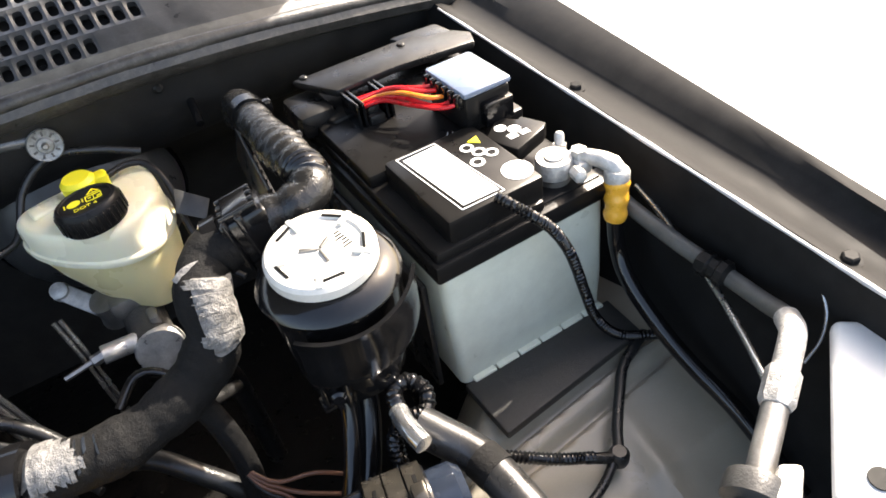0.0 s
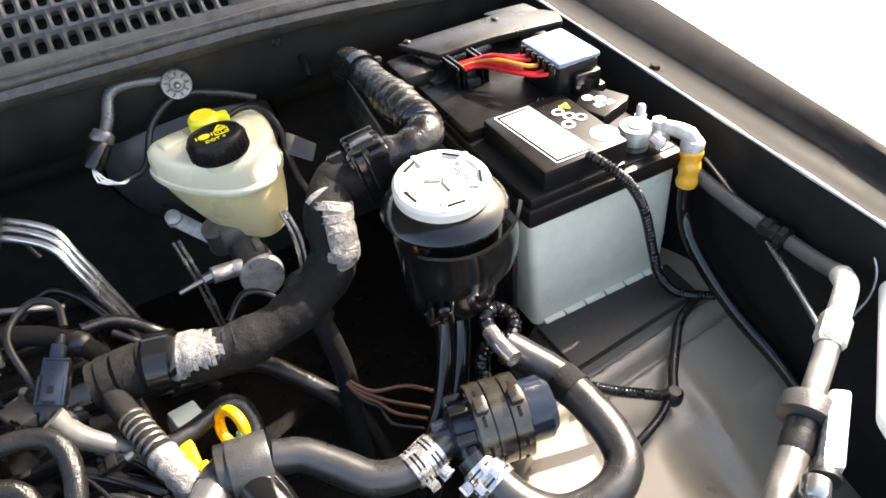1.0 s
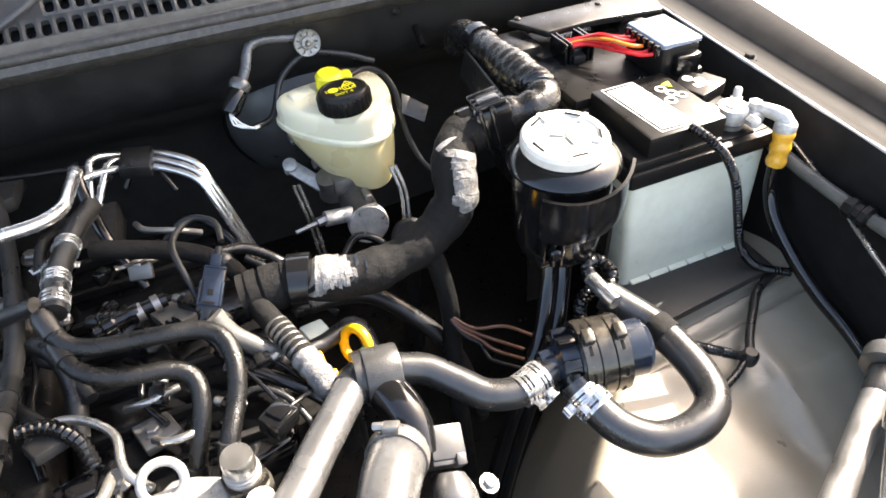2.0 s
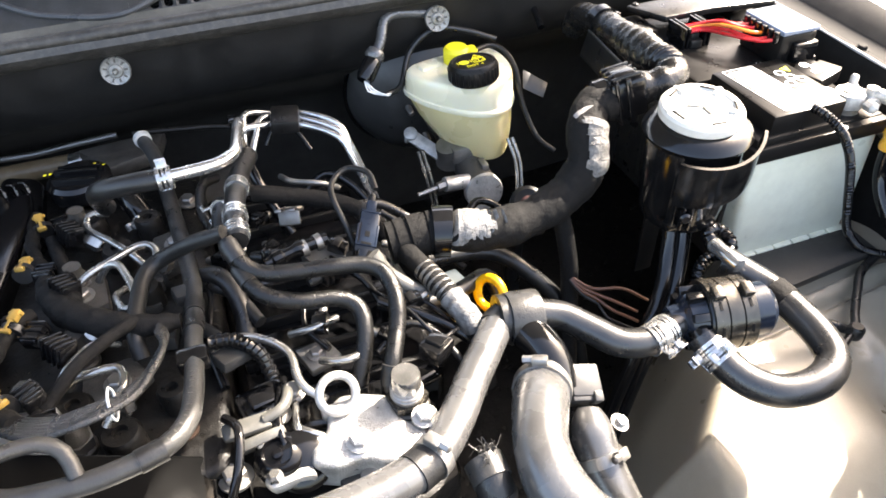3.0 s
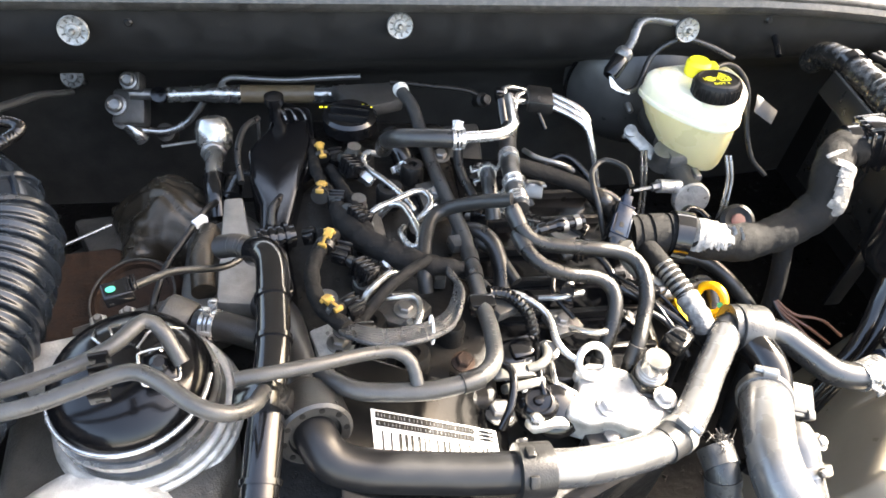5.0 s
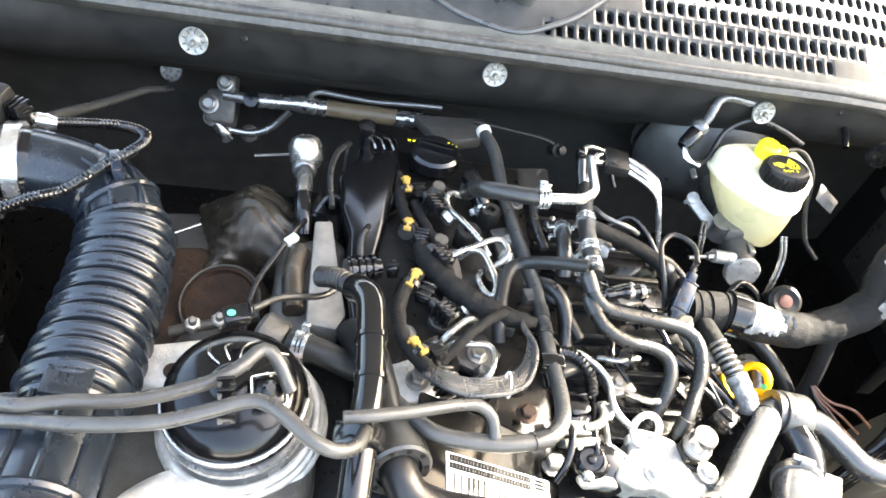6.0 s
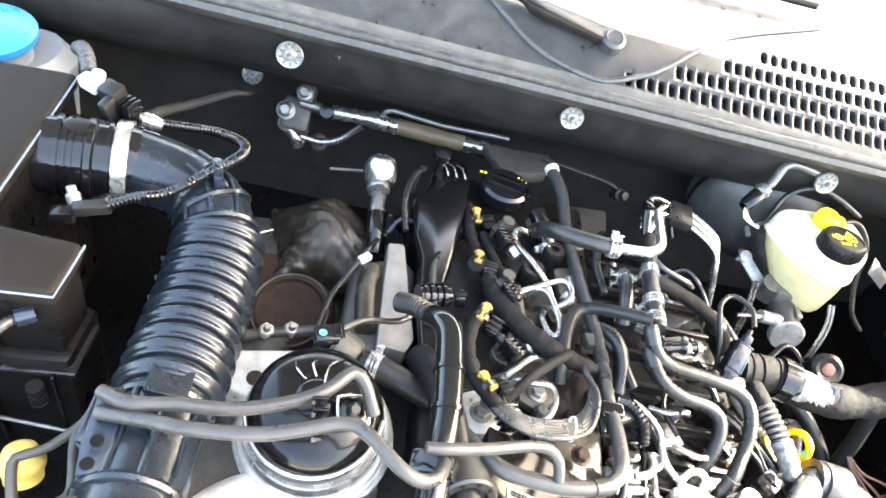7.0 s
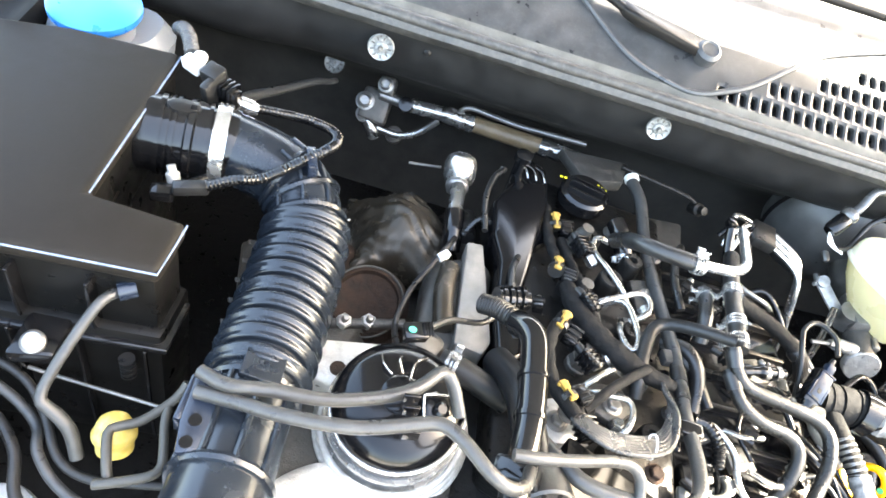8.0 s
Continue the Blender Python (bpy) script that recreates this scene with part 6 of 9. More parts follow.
HEADS = ([(-0.326, 0.588, 0.990), (-0.322, 0.606, 1.004), (-0.3185, 0.622, 1.012), (-0.308, 0.634, 1.009), (-0.280, 0.640, 0.9985), (-0.250, 0.626, 1.000)],
         [(-0.322, 0.575, 0.985), (-0.310, 0.596, 1.002), (-0.300, 0.618, 1.008), (-0.280, 0.625, 1.003), (-0.250, 0.614, 0.998)],
         [(-0.330, 0.590, 1.012), (-0.318, 0.600, 1.010), (-0.300, 0.606, 1.006), (-0.280, 0.610, 1.002), (-0.250, 0.601, 0.996)])
for k, head in enumerate(HEADS):
    hose("steel_brake_line", "bright bent steel line in a clipped set", head + [(x - 0.002 * k, y + 0.010 - 0.012 * k, z - 0.002 * k) for x, y, z in TAIL], 0.0038, "bright", "pipe", seg=10, group="steel lines")
bm = BM()
block(bm, (-0.016, -0.022, -0.007), (0.016, 0.018, 0.009), 0.003, pose(-0.274, 0.615, 1.003, 0, 4, -10))
solo("line_clip", bm, M["black"], "black clip across the steel lines", "clip")
bm = BM()
block(bm, (-0.005, -0.008, -0.008), (0.005, 0.008, 0.006), 0.002, pose(-0.331, 0.597, 1.022))
solo("pipe_clip", bm, M["gloss"], "black plastic clip on the steel lines", "clip")
hose("rail_post", "thin black post pipe beside the steel lines", [(-0.330, 0.595, 1.02), (-0.328, 0.57, 1.0), (-0.318, 0.53, 0.97), (-0.30, 0.50, 0.93)], 0.006, "gloss", "pipe")
hose("vent_hose", "grey vent hose curving to the clamped hose", [(-0.450, 0.335, 0.97), (-0.451, 0.352, 0.985), (-0.446, 0.385, 0.990), (-0.437, 0.412, 0.995), (-0.421, 0.421, 1.000), (-0.39, 0.407, 1.020), (-0.362, 0.394, 1.033)], 0.0072, "hose", seg=14)
hose("sleeved_hose", "grey cloth-sleeved hose towards the bulkhead", [(-0.33, 0.502, 0.99), (-0.318, 0.499, 0.989), (-0.281, 0.497, 0.976), (-0.247, 0.489, 0.965), (-0.219, 0.470, 0.953), (-0.205, 0.455, 0.93)], 0.0092, "fabric", seg=16)
solo("sleeve_cap", turned(BM(), [(0.0095, -0.004), (0.0110, 0), (0.0110, 0.008), (0.008, 0.012)], (-0.225, 0.476, 0.956), (0.75, -0.6, -0.4), 20), M["rubber"], "black end sleeve of the cloth hose", "sleeve")

# black connector, its plate tinted slate blue for sky reflection, with its looped lead
bc = thing("blue_connector", (-0.235, 0.395, 0.975), "black wiring connector with a sky-tinted slate front plate", "connector")
axb = Vector((0.024, 0.046, 0.026)).normalized()
nb = Vector((0.05, -0.55, 0.83))
nb = (nb - axb * nb.dot(axb)).normalized()
mm = Matrix.Translation((-0.2360, 0.4020, 0.990)) @ Matrix((axb.cross(nb), -nb, axb)).transposed().to_4x4()
bm = BM()
block(bm, (-0.0100, -0.0050, -0.024), (0.0100, 0.0110, 0.020), 0.002, mm)
turned(bm, [(0.0050, -0.034), (0.0070, -0.030), (0.0085, -0.022)], mm.translation, axb, 18)
part("body", bm, M["gloss"], bc)
bm = BM()
block(bm, (-0.0088, -0.0068, -0.018), (0.0088, -0.0045, 0.018), 0.0010, mm)
block(bm, (-0.0102, -0.0074, -0.018), (-0.0082, -0.0040, 0.004), 0.0006, mm)
block(bm, (0.0082, -0.0074, -0.018), (0.0102, -0.0040, 0.004), 0.0006, mm)
block(bm, (-0.0050, -0.0060, 0.018), (0.0050, 0.0040, 0.030), 0.0015, mm)
block(bm, (-0.0085, -0.0075, 0.016), (0.0098, -0.0040, 0.018), 0.0005, mm)
part("plate", bm, M["slateblue"], bc, "front plate coloured with a slate blue sky sheen")
for x, z, w, h in ((0.0, -0.006, 0.0024, 0.0028), (-0.0074, -0.005, 0.0008, 0.010), (0.0, -0.0155, 0.0050, 0.0012)):
    bm = BM()
    block(bm, (x - w, -0.0072, z - h), (x + w, -0.0066, z + h), 0.0001, mm, seg=1)
    part("slot", bm, M["print"], bc)
part("tip", turned(BM(), [(0.0030, 0.030), (0.0034, 0.033), (0.0028, 0.038), (0, 0.039)], mm.translation, axb, 14), M["hose"], bc)
part("boot", turned(BM(), [(0.0, -0.002), (0.0055, 0.0), (0.0068, 0.004), (0.0060, 0.010), (0, 0.013)], mm @ Vector((0.010, -0.004, -0.026)), mm.to_3x3() @ Vector((0.8, -0.3, -0.5)), 18), M["hose"], bc, "grey round boot")
hose("looped_lead", "thin black lead looping over the blue connector", [(-0.2165, 0.436, 1.010), (-0.2175, 0.458, 1.016), (-0.2356, 0.475, 1.0145), (-0.253, 0.462, 1.012), (-0.2584, 0.443, 1.009), (-0.254, 0.42, 0.992), (-0.248, 0.40, 0.965)], 0.0030, "hose", "cable")
hose("pale_boot", "pale moulded boot below the blue connector", [(-0.242, 0.372, 0.985), (-0.232, 0.362, 0.968), (-0.215, 0.352, 0.955), (-0.195, 0.34, 0.945)], lambda l, u: 0.010 - 0.004 * u, "strip", "boot")

# injector harness with ochre clips
IH = [(-0.556, 0.600, 0.955), (-0.553, 0.548, 0.961), (-0.546, 0.512, 0.966), (-0.534, 0.476, 0.971), (-0.525, 0.439, 0.976), (-0.510, 0.406, 0.981), (-0.489, 0.382, 0.985), (-0.464, 0.363, 0.987), (-0.435, 0.352, 0.988), (-0.413, 0.349, 0.988)]
hose("injector_loom", "thick grey taped injector loom", IH, lambda l, u: 0.0065 + 0.0065 * math.sin(min(1, max(0, (u - 0.42) / 0.56)) * math.pi) ** 0.6 + 0.0006 * math.sin(l * 310) + 0.0004 * math.sin(l * 127), "fabric", "wiring loom", seg=18, step=0.003)
IH1 = [(-0.535, 0.545, 0.958), (-0.524, 0.503, 0.965), (-0.513, 0.464, 0.973), (-0.505, 0.430, 0.980), (-0.497, 0.395, 0.984)]
hose("injector_loom", "thick grey taped injector loom", IH1, lambda l, u: 0.0066 + 0.0005 * math.sin(l * 290), "fabric", "wiring loom", seg=14, step=0.003)
IH2 = [(-0.535, 0.405, 0.986), (-0.543, 0.392, 0.990), (-0.553, 0.368, 0.993), (-0.557, 0.340, 0.996), (-0.553, 0.311, 0.999), (-0.543, 0.289, 1.002), (-0.528, 0.270, 1.006)]
hose("injector_loom", "thick grey taped injector loom", IH2, lambda l, u: 0.0072 + 0.0005 * math.sin(l * 280), "fabric", "wiring loom", seg=16, step=0.003)
hose("injector_lead", "thin dark lead from the injector loom", [(-0.447, 0.355, 0.996), (-0.47, 0.335, 1.000), (-0.492, 0.314, 1.0), (-0.515, 0.29, 0.99)], 0.0052, "fabric", "cable")
LOOP = [(-0.533, 0.272, 1.004), (-0.518, 0.257, 1.013), (-0.499, 0.250, 1.015), (-0.479, 0.249, 1.016), (-0.459, 0.254, 1.016), (-0.442, 0.267, 1.013), (-0.430, 0.290, 1.008), (-0.425, 0.318, 1.000), (-0.430, 0.345, 0.992)]
for k in range(7):
    ofs = Vector((0.0, -0.0040, 0.0022)) * (k - 3)
    hose("braided_lead", "braided grey lead in a looped bundle", [Vector(p) + ofs + Vector((0.0006 * math.sin(3 * j + k), 0, 0.001 * math.cos(2 * j + k))) for j, p in enumerate(LOOP)], 0.0026, "braidgrey", "cable", seg=12, group="looped leads")
hose("lead_tie", "thin pale tie round the braided leads", [Vector(LOOP[4]) + Vector((0.0, 0.012 * math.cos(a), 0.012 * math.sin(a))) for a in (0, 1, 2, 3, 4, 5, 6.2)], 0.0010, "paper", "tie")
for x, y, z, a, tilt in ((-0.546, 0.574, 0.966, 12, 10), (-0.546, 0.482, 0.984, -8, -15), (-0.541, 0.390, 0.999, -24, 5), (-0.542, 0.297, 1.008, 34, -12)):
    yc = thing("injector_clip", (x, y, z - 0.012), "ochre yellow injector clip taped to the loom", "clip", "injector clips")
    m = pose(x, y, z, tilt, 0, a) @ Matrix.Scale(0.95, 4)
    bm = BM()
    block(bm, (-0.0042, -0.004, -0.002), (0.0042, 0.008, 0.005), 0.0015, m)
    block(bm, (-0.0065, 0.003, 0.0), (0.0065, 0.0065, 0.0035), 0.001, m)
    part("clip", bm, M["ochre"], yc)
    bm = BM()
    block(bm, (-0.0018, -0.014, 0.0005), (0.0018, -0.003, 0.0045), 0.001, m)
    block(bm, (-0.0045, -0.0165, -0.001), (0.0045, -0.0125, 0.004), 0.001, m)
    part("tongue", bm, M["ochre"], yc)
    part("tape", band(BM(), m @ Vector((0, -0.009, -0.006)), m.to_3x3() @ Vector((0, 1, 0)), 0.0085, 0.006, 0.0012, 18), M["rubber"], yc, "black tape")
    bm = BM()
    block(bm, (0.010, -0.020, -0.018), (0.026, 0.004, -0.004), 0.003, m)
    part("plug", bm, M["gloss"], yc, "glossy black plug")
    for k in range(3):
        bm = BM()
        block(bm, (0.009, -0.018 + 0.008 * k, -0.019), (0.027, -0.015 + 0.008 * k, -0.0025), 0.001, m)
        part("plug_rib", bm, M["gloss"], yc)
    inj = thing("injector", (x + 0.035, y - 0.01, 0.935), "dirty steel injector in the cam cover", "injector", "injectors")
    part("body", turned(BM(), [(0.014, 0), (0.014, 0.012), (0.011, 0.015), (0.011, 0.032), (0.008, 0.036), (0.008, 0.044), (0, 0.044)], (x + 0.035, y - 0.015, 0.936), (0.1, 0, 1), 18), M["castdark"], inj)
    part("nut", turned(BM(), [(0.0135, 0.014), (0.0135, 0.024)], (x + 0.035, y - 0.015, 0.936), (0.1, 0, 1), flats=6), M["dull"], inj)
# bright fuel pipes looping over the cover
for pts in ([(-0.476, 0.554, 0.970), (-0.490, 0.552, 0.975), (-0.4965, 0.547, 0.973), (-0.495, 0.532, 0.970), (-0.477, 0.511, 0.968), (-0.458, 0.486, 0.965), (-0.445, 0.47, 0.955)],
            [(-0.505, 0.435, 0.976), (-0.490, 0.443, 0.984), (-0.469, 0.455, 0.985), (-0.446, 0.469, 0.984), (-0.434, 0.468, 0.982), (-0.430, 0.456, 0.980), (-0.436, 0.445, 0.976), (-0.45, 0.44, 0.965)],
            [(-0.485, 0.448, 0.970), (-0.474, 0.449, 0.984), (-0.463, 0.443, 0.988), (-0.456, 0.426, 0.988), (-0.450, 0.402, 0.986), (-0.453, 0.387, 0.983), (-0.461, 0.390, 0.980), (-0.468, 0.412, 0.977), (-0.462, 0.43, 0.968)],
            [(-0.515, 0.322, 0.972), (-0.503, 0.332, 0.984), (-0.483, 0.349, 0.986), (-0.466, 0.355, 0.975)],
            [(-0.506, 0.322, 0.972), (-0.497, 0.319, 0.984), (-0.482, 0.317, 0.987), (-0.466, 0.318, 0.986), (-0.460, 0.307, 0.985), (-0.465, 0.288, 0.982), (-0.479, 0.275, 0.970)],
            [(-0.395, 0.322, 0.966), (-0.380, 0.331, 0.968), (-0.362, 0.330, 0.966), (-0.345, 0.319, 0.963), (-0.334, 0.303, 0.960), (-0.333, 0.282, 0.957), (-0.329, 0.268, 0.955), (-0.315, 0.254, 0.950)]):
    hose("fuel_pipe", "bright bent steel fuel pipe", pts, 0.0037, "steel", "pipe", seg=12, group="fuel pipes")
for x, y, z, ax in ((-0.468, 0.300, 0.955, (0, 0, 1)), (-0.49, 0.525, 0.955, (-0.7, 0.5, 0.4)), (-0.478, 0.365, 0.975, (-0.6, 0.2, 0.5)), (-0.455, 0.375, 0.968, (0.3, 0.2, 1)), (-0.43, 0.462, 0.955, (0.4, 0.3, 0.8))):
    bm = BM()
    turned(bm, [(0.0055, -0.004), (0.0085, 0), (0.0085, 0.012), (0.005, 0.016)], (x, y, z), ax, flats=6)
    solo("pipe_union", bm, M["steel"], "bright steel union nut on a fuel pipe", "union", "fuel unions")
bm = BM()
block(bm, (-0.012, -0.009, -0.006), (0.012, 0.009, 0.006), 0.003, pose(-0.408, 0.395, 0.975, 0, 10, 15))
solo("cream_connector", bm, M["palehose"], "pale grey rail connector", "connector")
bm = BM()
block(bm, (-0.014, -0.010, -0.006), (0.014, 0.010, 0.006), 0.003, pose(-0.380, 0.312, 0.968, 0, 10, 30))
solo("cream_connector", bm, M["palehose"], "pale grey rail connector", "connector")
solo("short_conduit", sweep(BM(), [(-0.395, 0.318, 0.985), (-0.375, 0.318, 0.980), (-0.358, 0.305, 0.97), (-0.352, 0.288, 0.955)], ribbed(0.0055, 0.005, 0.0014), 12, 0.0016), M["gloss"], "short glossy corrugated conduit", "conduit")
hose("side_hose", "dark hose along the inlet side", [(-0.405, 0.43, 0.955), (-0.385, 0.42, 0.968), (-0.37, 0.40, 0.965), (-0.365, 0.375, 0.95), (-0.37, 0.34, 0.93)], 0.009, "rubber")

# black boxes and gear by the inlet side
bm = BM()
block(bm, (-0.022, -0.010, -0.02), (0.020, 0.022, 0.008), 0.006, pose(-0.363, 0.275, 0.935, 8, 0, 12))
block(bm, (-0.012, -0.004, 0.004), (0.010, 0.012, 0.014), 0.003, pose(-0.363, 0.275, 0.935, 8, 0, 12))
solo("control_box", bm, M["gloss"], "glossy black control box with rounded edges", "control box")
iw = thing("domed_cover", (-0.360, 0.222, 0.90), "glossy black domed cover beside the housing", "cover")
part("dome", turned(BM(), [(0.018, -0.03), (0.021, -0.012), (0.021, 0.0), (0.018, 0.006), (0.012, 0.009), (0.0105, 0.006), (0.005, 0.006), (0.004, 0.009), (0, 0.010)], (-0.361, 0.224, 0.938), (-0.1, -0.25, 1), 32), M["lacquer"], iw)
part("lug", turned(BM(), [(0.0035, 0.0), (0.0035, 0.004), (0.0025, 0.005), (0, 0.005)], (-0.372, 0.234, 0.943), (-0.1, -0.25, 1), 12), M["dull"], iw)
bm = BM()
block(bm, (-0.020, -0.0075, -0.006), (0.018, 0.0075, 0.002), 0.003, pose(-0.379, 0.251, 0.952, 10, 0, 2))
sweep(bm, [(-0.366, 0.2515, 0.952), (-0.356, 0.253, 0.954), (-0.348, 0.258, 0.955), (-0.344, 0.268, 0.954), (-0.343, 0.280, 0.946)], 0.0046, 12)
solo("cream_strap", bm, M["strip"], "dusty cream plastic strap over the black cover", "strap")
bm = BM()
block(bm, (-0.020, -0.005, -0.016), (0.018, 0.004, 0.008), 0.003, pose(-0.370, 0.240, 0.945, 30, 0, 8))
solo("pale_plate", bm, M["strip"], "dusty cream plate on the control box", "plate")
bm = BM()
turned(bm, [(0.010, 0), (0.022, 0.004), (0.024, 0.010), (0.024, 0.024), (0.016, 0.03), (0, 0.03)], (-0.345, 0.228, 0.915), (0, -0.5, 0.8), 24)
solo("idler_wheel", bm, M["gloss"], "glossy black wheel behind the front cover", "wheel")
gs = thing("gas_strut_valve", (-0.31, 0.39, 0.97), "small black valve with dull metal ferrules", "valve")
part("body", sweep(BM(), [(-0.335, 0.395, 0.985), (-0.305, 0.402, 0.988), (-0.275, 0.408, 0.988)], lambda l, u: 0.0062 + 0.0022 * (0.12 < u < 0.3) + 0.0016 * (0.5 < u < 0.62), 16, 0.002), M["gloss"], gs)
for h in (0.62, 0.86):
    part("ferrule", band(BM(), Vector((-0.335, 0.395, 0.985)).lerp((-0.275, 0.408, 0.988), h), (0.06, 0.013, 0.003), 0.0064, 0.006, 0.0018, 18), M["dull"], gs, "dull metal ferrule")

# alloy thermostat housing with lifting eye and plug
th = thing("thermostat_housing", (-0.30, 0.225, 0.90), "bright rough cast alloy thermostat housing", "housing")
bm = BM()
slab(bm, [(-0.316, 0.252), (-0.305, 0.262), (-0.284, 0.258), (-0.266, 0.248), (-0.262, 0.222), (-0.244, 0.210), (-0.244, 0.190), (-0.270, 0.180), (-0.300, 0.196), (-0.322, 0.196), (-0.340, 0.206), (-0.336, 0.220), (-0.322, 0.230)], 0.910, 0.944, 0.006, 3)
for v in bm.verts:
    v.co.z += 0.004 * noise.noise(v.co * 45) - 0.10 * max(0.0, 0.215 - v.co.y) * (v.co.z > 0.93)
part("body", bm, M["cast"], th)
bm = BM()
slab(bm, [(-0.338, 0.210), (-0.352, 0.213), (-0.371, 0.216), (-0.377, 0.208), (-0.370, 0.198), (-0.350, 0.200), (-0.336, 0.198)], 0.926, 0.938, 0.004, 2)
part("lug", bm, M["cast"], th)
part("lug_bolt", turned(BM(), [(0.0065, 0), (0.0065, 0.005), (0.004, 0.007), (0, 0.007)], (-0.367, 0.207, 0.937), (0, 0, 1), flats=6), M["steel"], th)
for x, y, r, h in ((-0.262, 0.200, 0.008, 0.942),):
    part("boss", turned(BM(), [(r * 1.35, 0.93), (r * 1.1, h - 0.004), (r, h), (r * 0.5, h), (r * 0.45, h - 0.003), (0, h - 0.003)], (x, y, 0), seg=18), M["cast"], th)
bm = BM()
m = aim((-0.306, 0.249, 0.960), (0.15, -0.75, 0.62))
path = [m @ Vector((0.0150 * math.cos(a), 0.0150 * math.sin(a), 0)) for a in [2 * math.pi * k / 24 for k in range(25)]]
sweep(bm, path, 0.0036, 10, smooth=False)
part("lifting_eye", bm, M["cast"], th, "round lifting eye")
bm = BM()
block(bm, (-0.322, 0.242, 0.936), (-0.292, 0.250, 0.950), 0.003)
part("eye_foot", bm, M["cast"], th)
part("plug_seat", turned(BM(), [(0.0185, 0.90), (0.0185, 0.934), (0.0165, 0.938), (0.0135, 0.939)], (-0.252, 0.236, 0), seg=28), M["castdark"], th)
part("plug", turned(BM(), [(0.0128, 0.93), (0.0128, 0.950), (0.0138, 0.951), (0.0138, 0.953), (0.0126, 0.954), (0.0138, 0.9555), (0.0138, 0.957), (0.0126, 0.958), (0.0126, 0.960), (0.0118, 0.961)], (-0.252, 0.237, 0), seg=30), M["dull"], th, "ribbed steel plug")
part("plug_cap", turned(BM(), [(0.0120, 0.960), (0.0122, 0.962), (0.0122, 0.973), (0.0112, 0.975), (0, 0.975)], (-0.252, 0.237, 0), seg=30), M["steel"], th, "pale steel cap")
part("plug_nut", turned(BM(), [(0.0175, 0.940), (0.0175, 0.948)], (-0.252, 0.237, 0), flats=6), M["bandsteel"], th)
bm = BM()
slab(bm, [(-0.240, 0.229), (-0.229, 0.203), (-0.241, 0.190), (-0.252, 0.214)], 0.915, 0.936, 0.003)
part("web", bm, M["cast"], th)
for k in range(3):
    bm = BM()
    block(bm, (-0.011, -0.0015, 0.0), (0.011, 0.0015, 0.006), 0.0008, pose(-0.240, 0.220 - 0.009 * k, 0.934, 0, 0, -24))
    part("web_rib", bm, M["cast"], th)
bm = BM()
block(bm, (-0.013, -0.011, -0.007), (0.013, 0.011, 0.009), 0.003, pose(-0.216, 0.266, 0.958, 0, 8, 38))
block(bm, (-0.006, -0.008, 0.008), (0.008, 0.008, 0.012), 0.001, pose(-0.216, 0.266, 0.958, 0, 8, 38))
solo("sensor_plug", bm, M["gloss"], "black sensor plug behind the housing", "plug")
hose("sensor_wire", "thin bare wire from the sensor plug", [(-0.205, 0.275, 0.958), (-0.192, 0.284, 0.953), (-0.185, 0.30, 0.94), (-0.20, 0.33, 0.945), (-0.225, 0.35, 0.955)], 0.0020, "gloss", "wire")
hose("sensor_wire", "thin bare wire from the sensor plug", [(-0.21, 0.28, 0.955), (-0.225, 0.31, 0.965), (-0.24, 0.335, 0.965), (-0.25, 0.36, 0.955)], 0.0018, "gloss", "wire")
pc = thing("pump_cover", (-0.30, 0.19, 0.90), "dark bolted cover under the alloy housing", "cover")
bm = BM()
slab(bm, [(-0.322, 0.200), (-0.304, 0.206), (-0.278, 0.199), (-0.276, 0.186), (-0.297, 0.176), (-0.320, 0.182)], 0.890, 0.924, 0.004)
part("plate", bm, M["rubber"], pc)
part("bolt", turned(BM(), [(0.008, 0.922), (0.008, 0.928), (0.005, 0.930), (0, 0.930)], (-0.298, 0.191, 0), flats=6), M["dull"], pc)
# copper-coloured wires low between loom and tank
for k, (a, b) in enumerate((((0.022, 0.340, 0.876), "brown"), ((0.006, 0.334, 0.870), "brown"), ((0.004, 0.327, 0.862), "brown"), ((-0.004, 0.322, 0.858), "hose"))):
    hose("bare_wire", "brown wire fanning out from a cut loom", [(-0.030, 0.384, 0.887), (-0.020, 0.366 - 0.004 * k, 0.880 - 0.003 * k), (-0.006, 0.350 - 0.004 * k, 0.876 - 0.004 * k), a, (a[0] + 0.03, a[1] - 0.01, a[2] - 0.02)], 0.0019, b, "wire", group="fanned wires")
hose("low_loom", "dark loom low beside the fluid tank", [(-0.034, 0.398, 0.966), (-0.026, 0.392, 0.93), (-0.022, 0.378, 0.88), (-0.03, 0.35, 0.80), (-0.03, 0.32, 0.66)], 0.010, "fabric", "wiring loom")
hose("low_cable", "dusty cables low between the engine and loom", [(-0.17, 0.43, 0.905), (-0.10, 0.43, 0.895), (-0.06, 0.40, 0.875), (-0.02, 0.37, 0.82), (0.0, 0.35, 0.72)], 0.009, "rubber", "cable")
dr = thing("red_cap_joint", (-0.016, 0.502, 0.88), "dusty ribbed joint with a red centre", "joint")
part("rim", turned(BM(), [(0.020, 0), (0.022, 0.004), (0.022, 0.014), (0.017, 0.018), (0.010, 0.016)], (-0.016, 0.502, 0.884), (-0.2, -0.6, 0.75), 24), M["hose"], dr)
part("centre", turned(BM(), [(0.009, 0.012), (0.009, 0.017), (0, 0.018)], (-0.016, 0.502, 0.884), (-0.2, -0.6, 0.75), 18), M["dullred"], dr, "dull red centre")

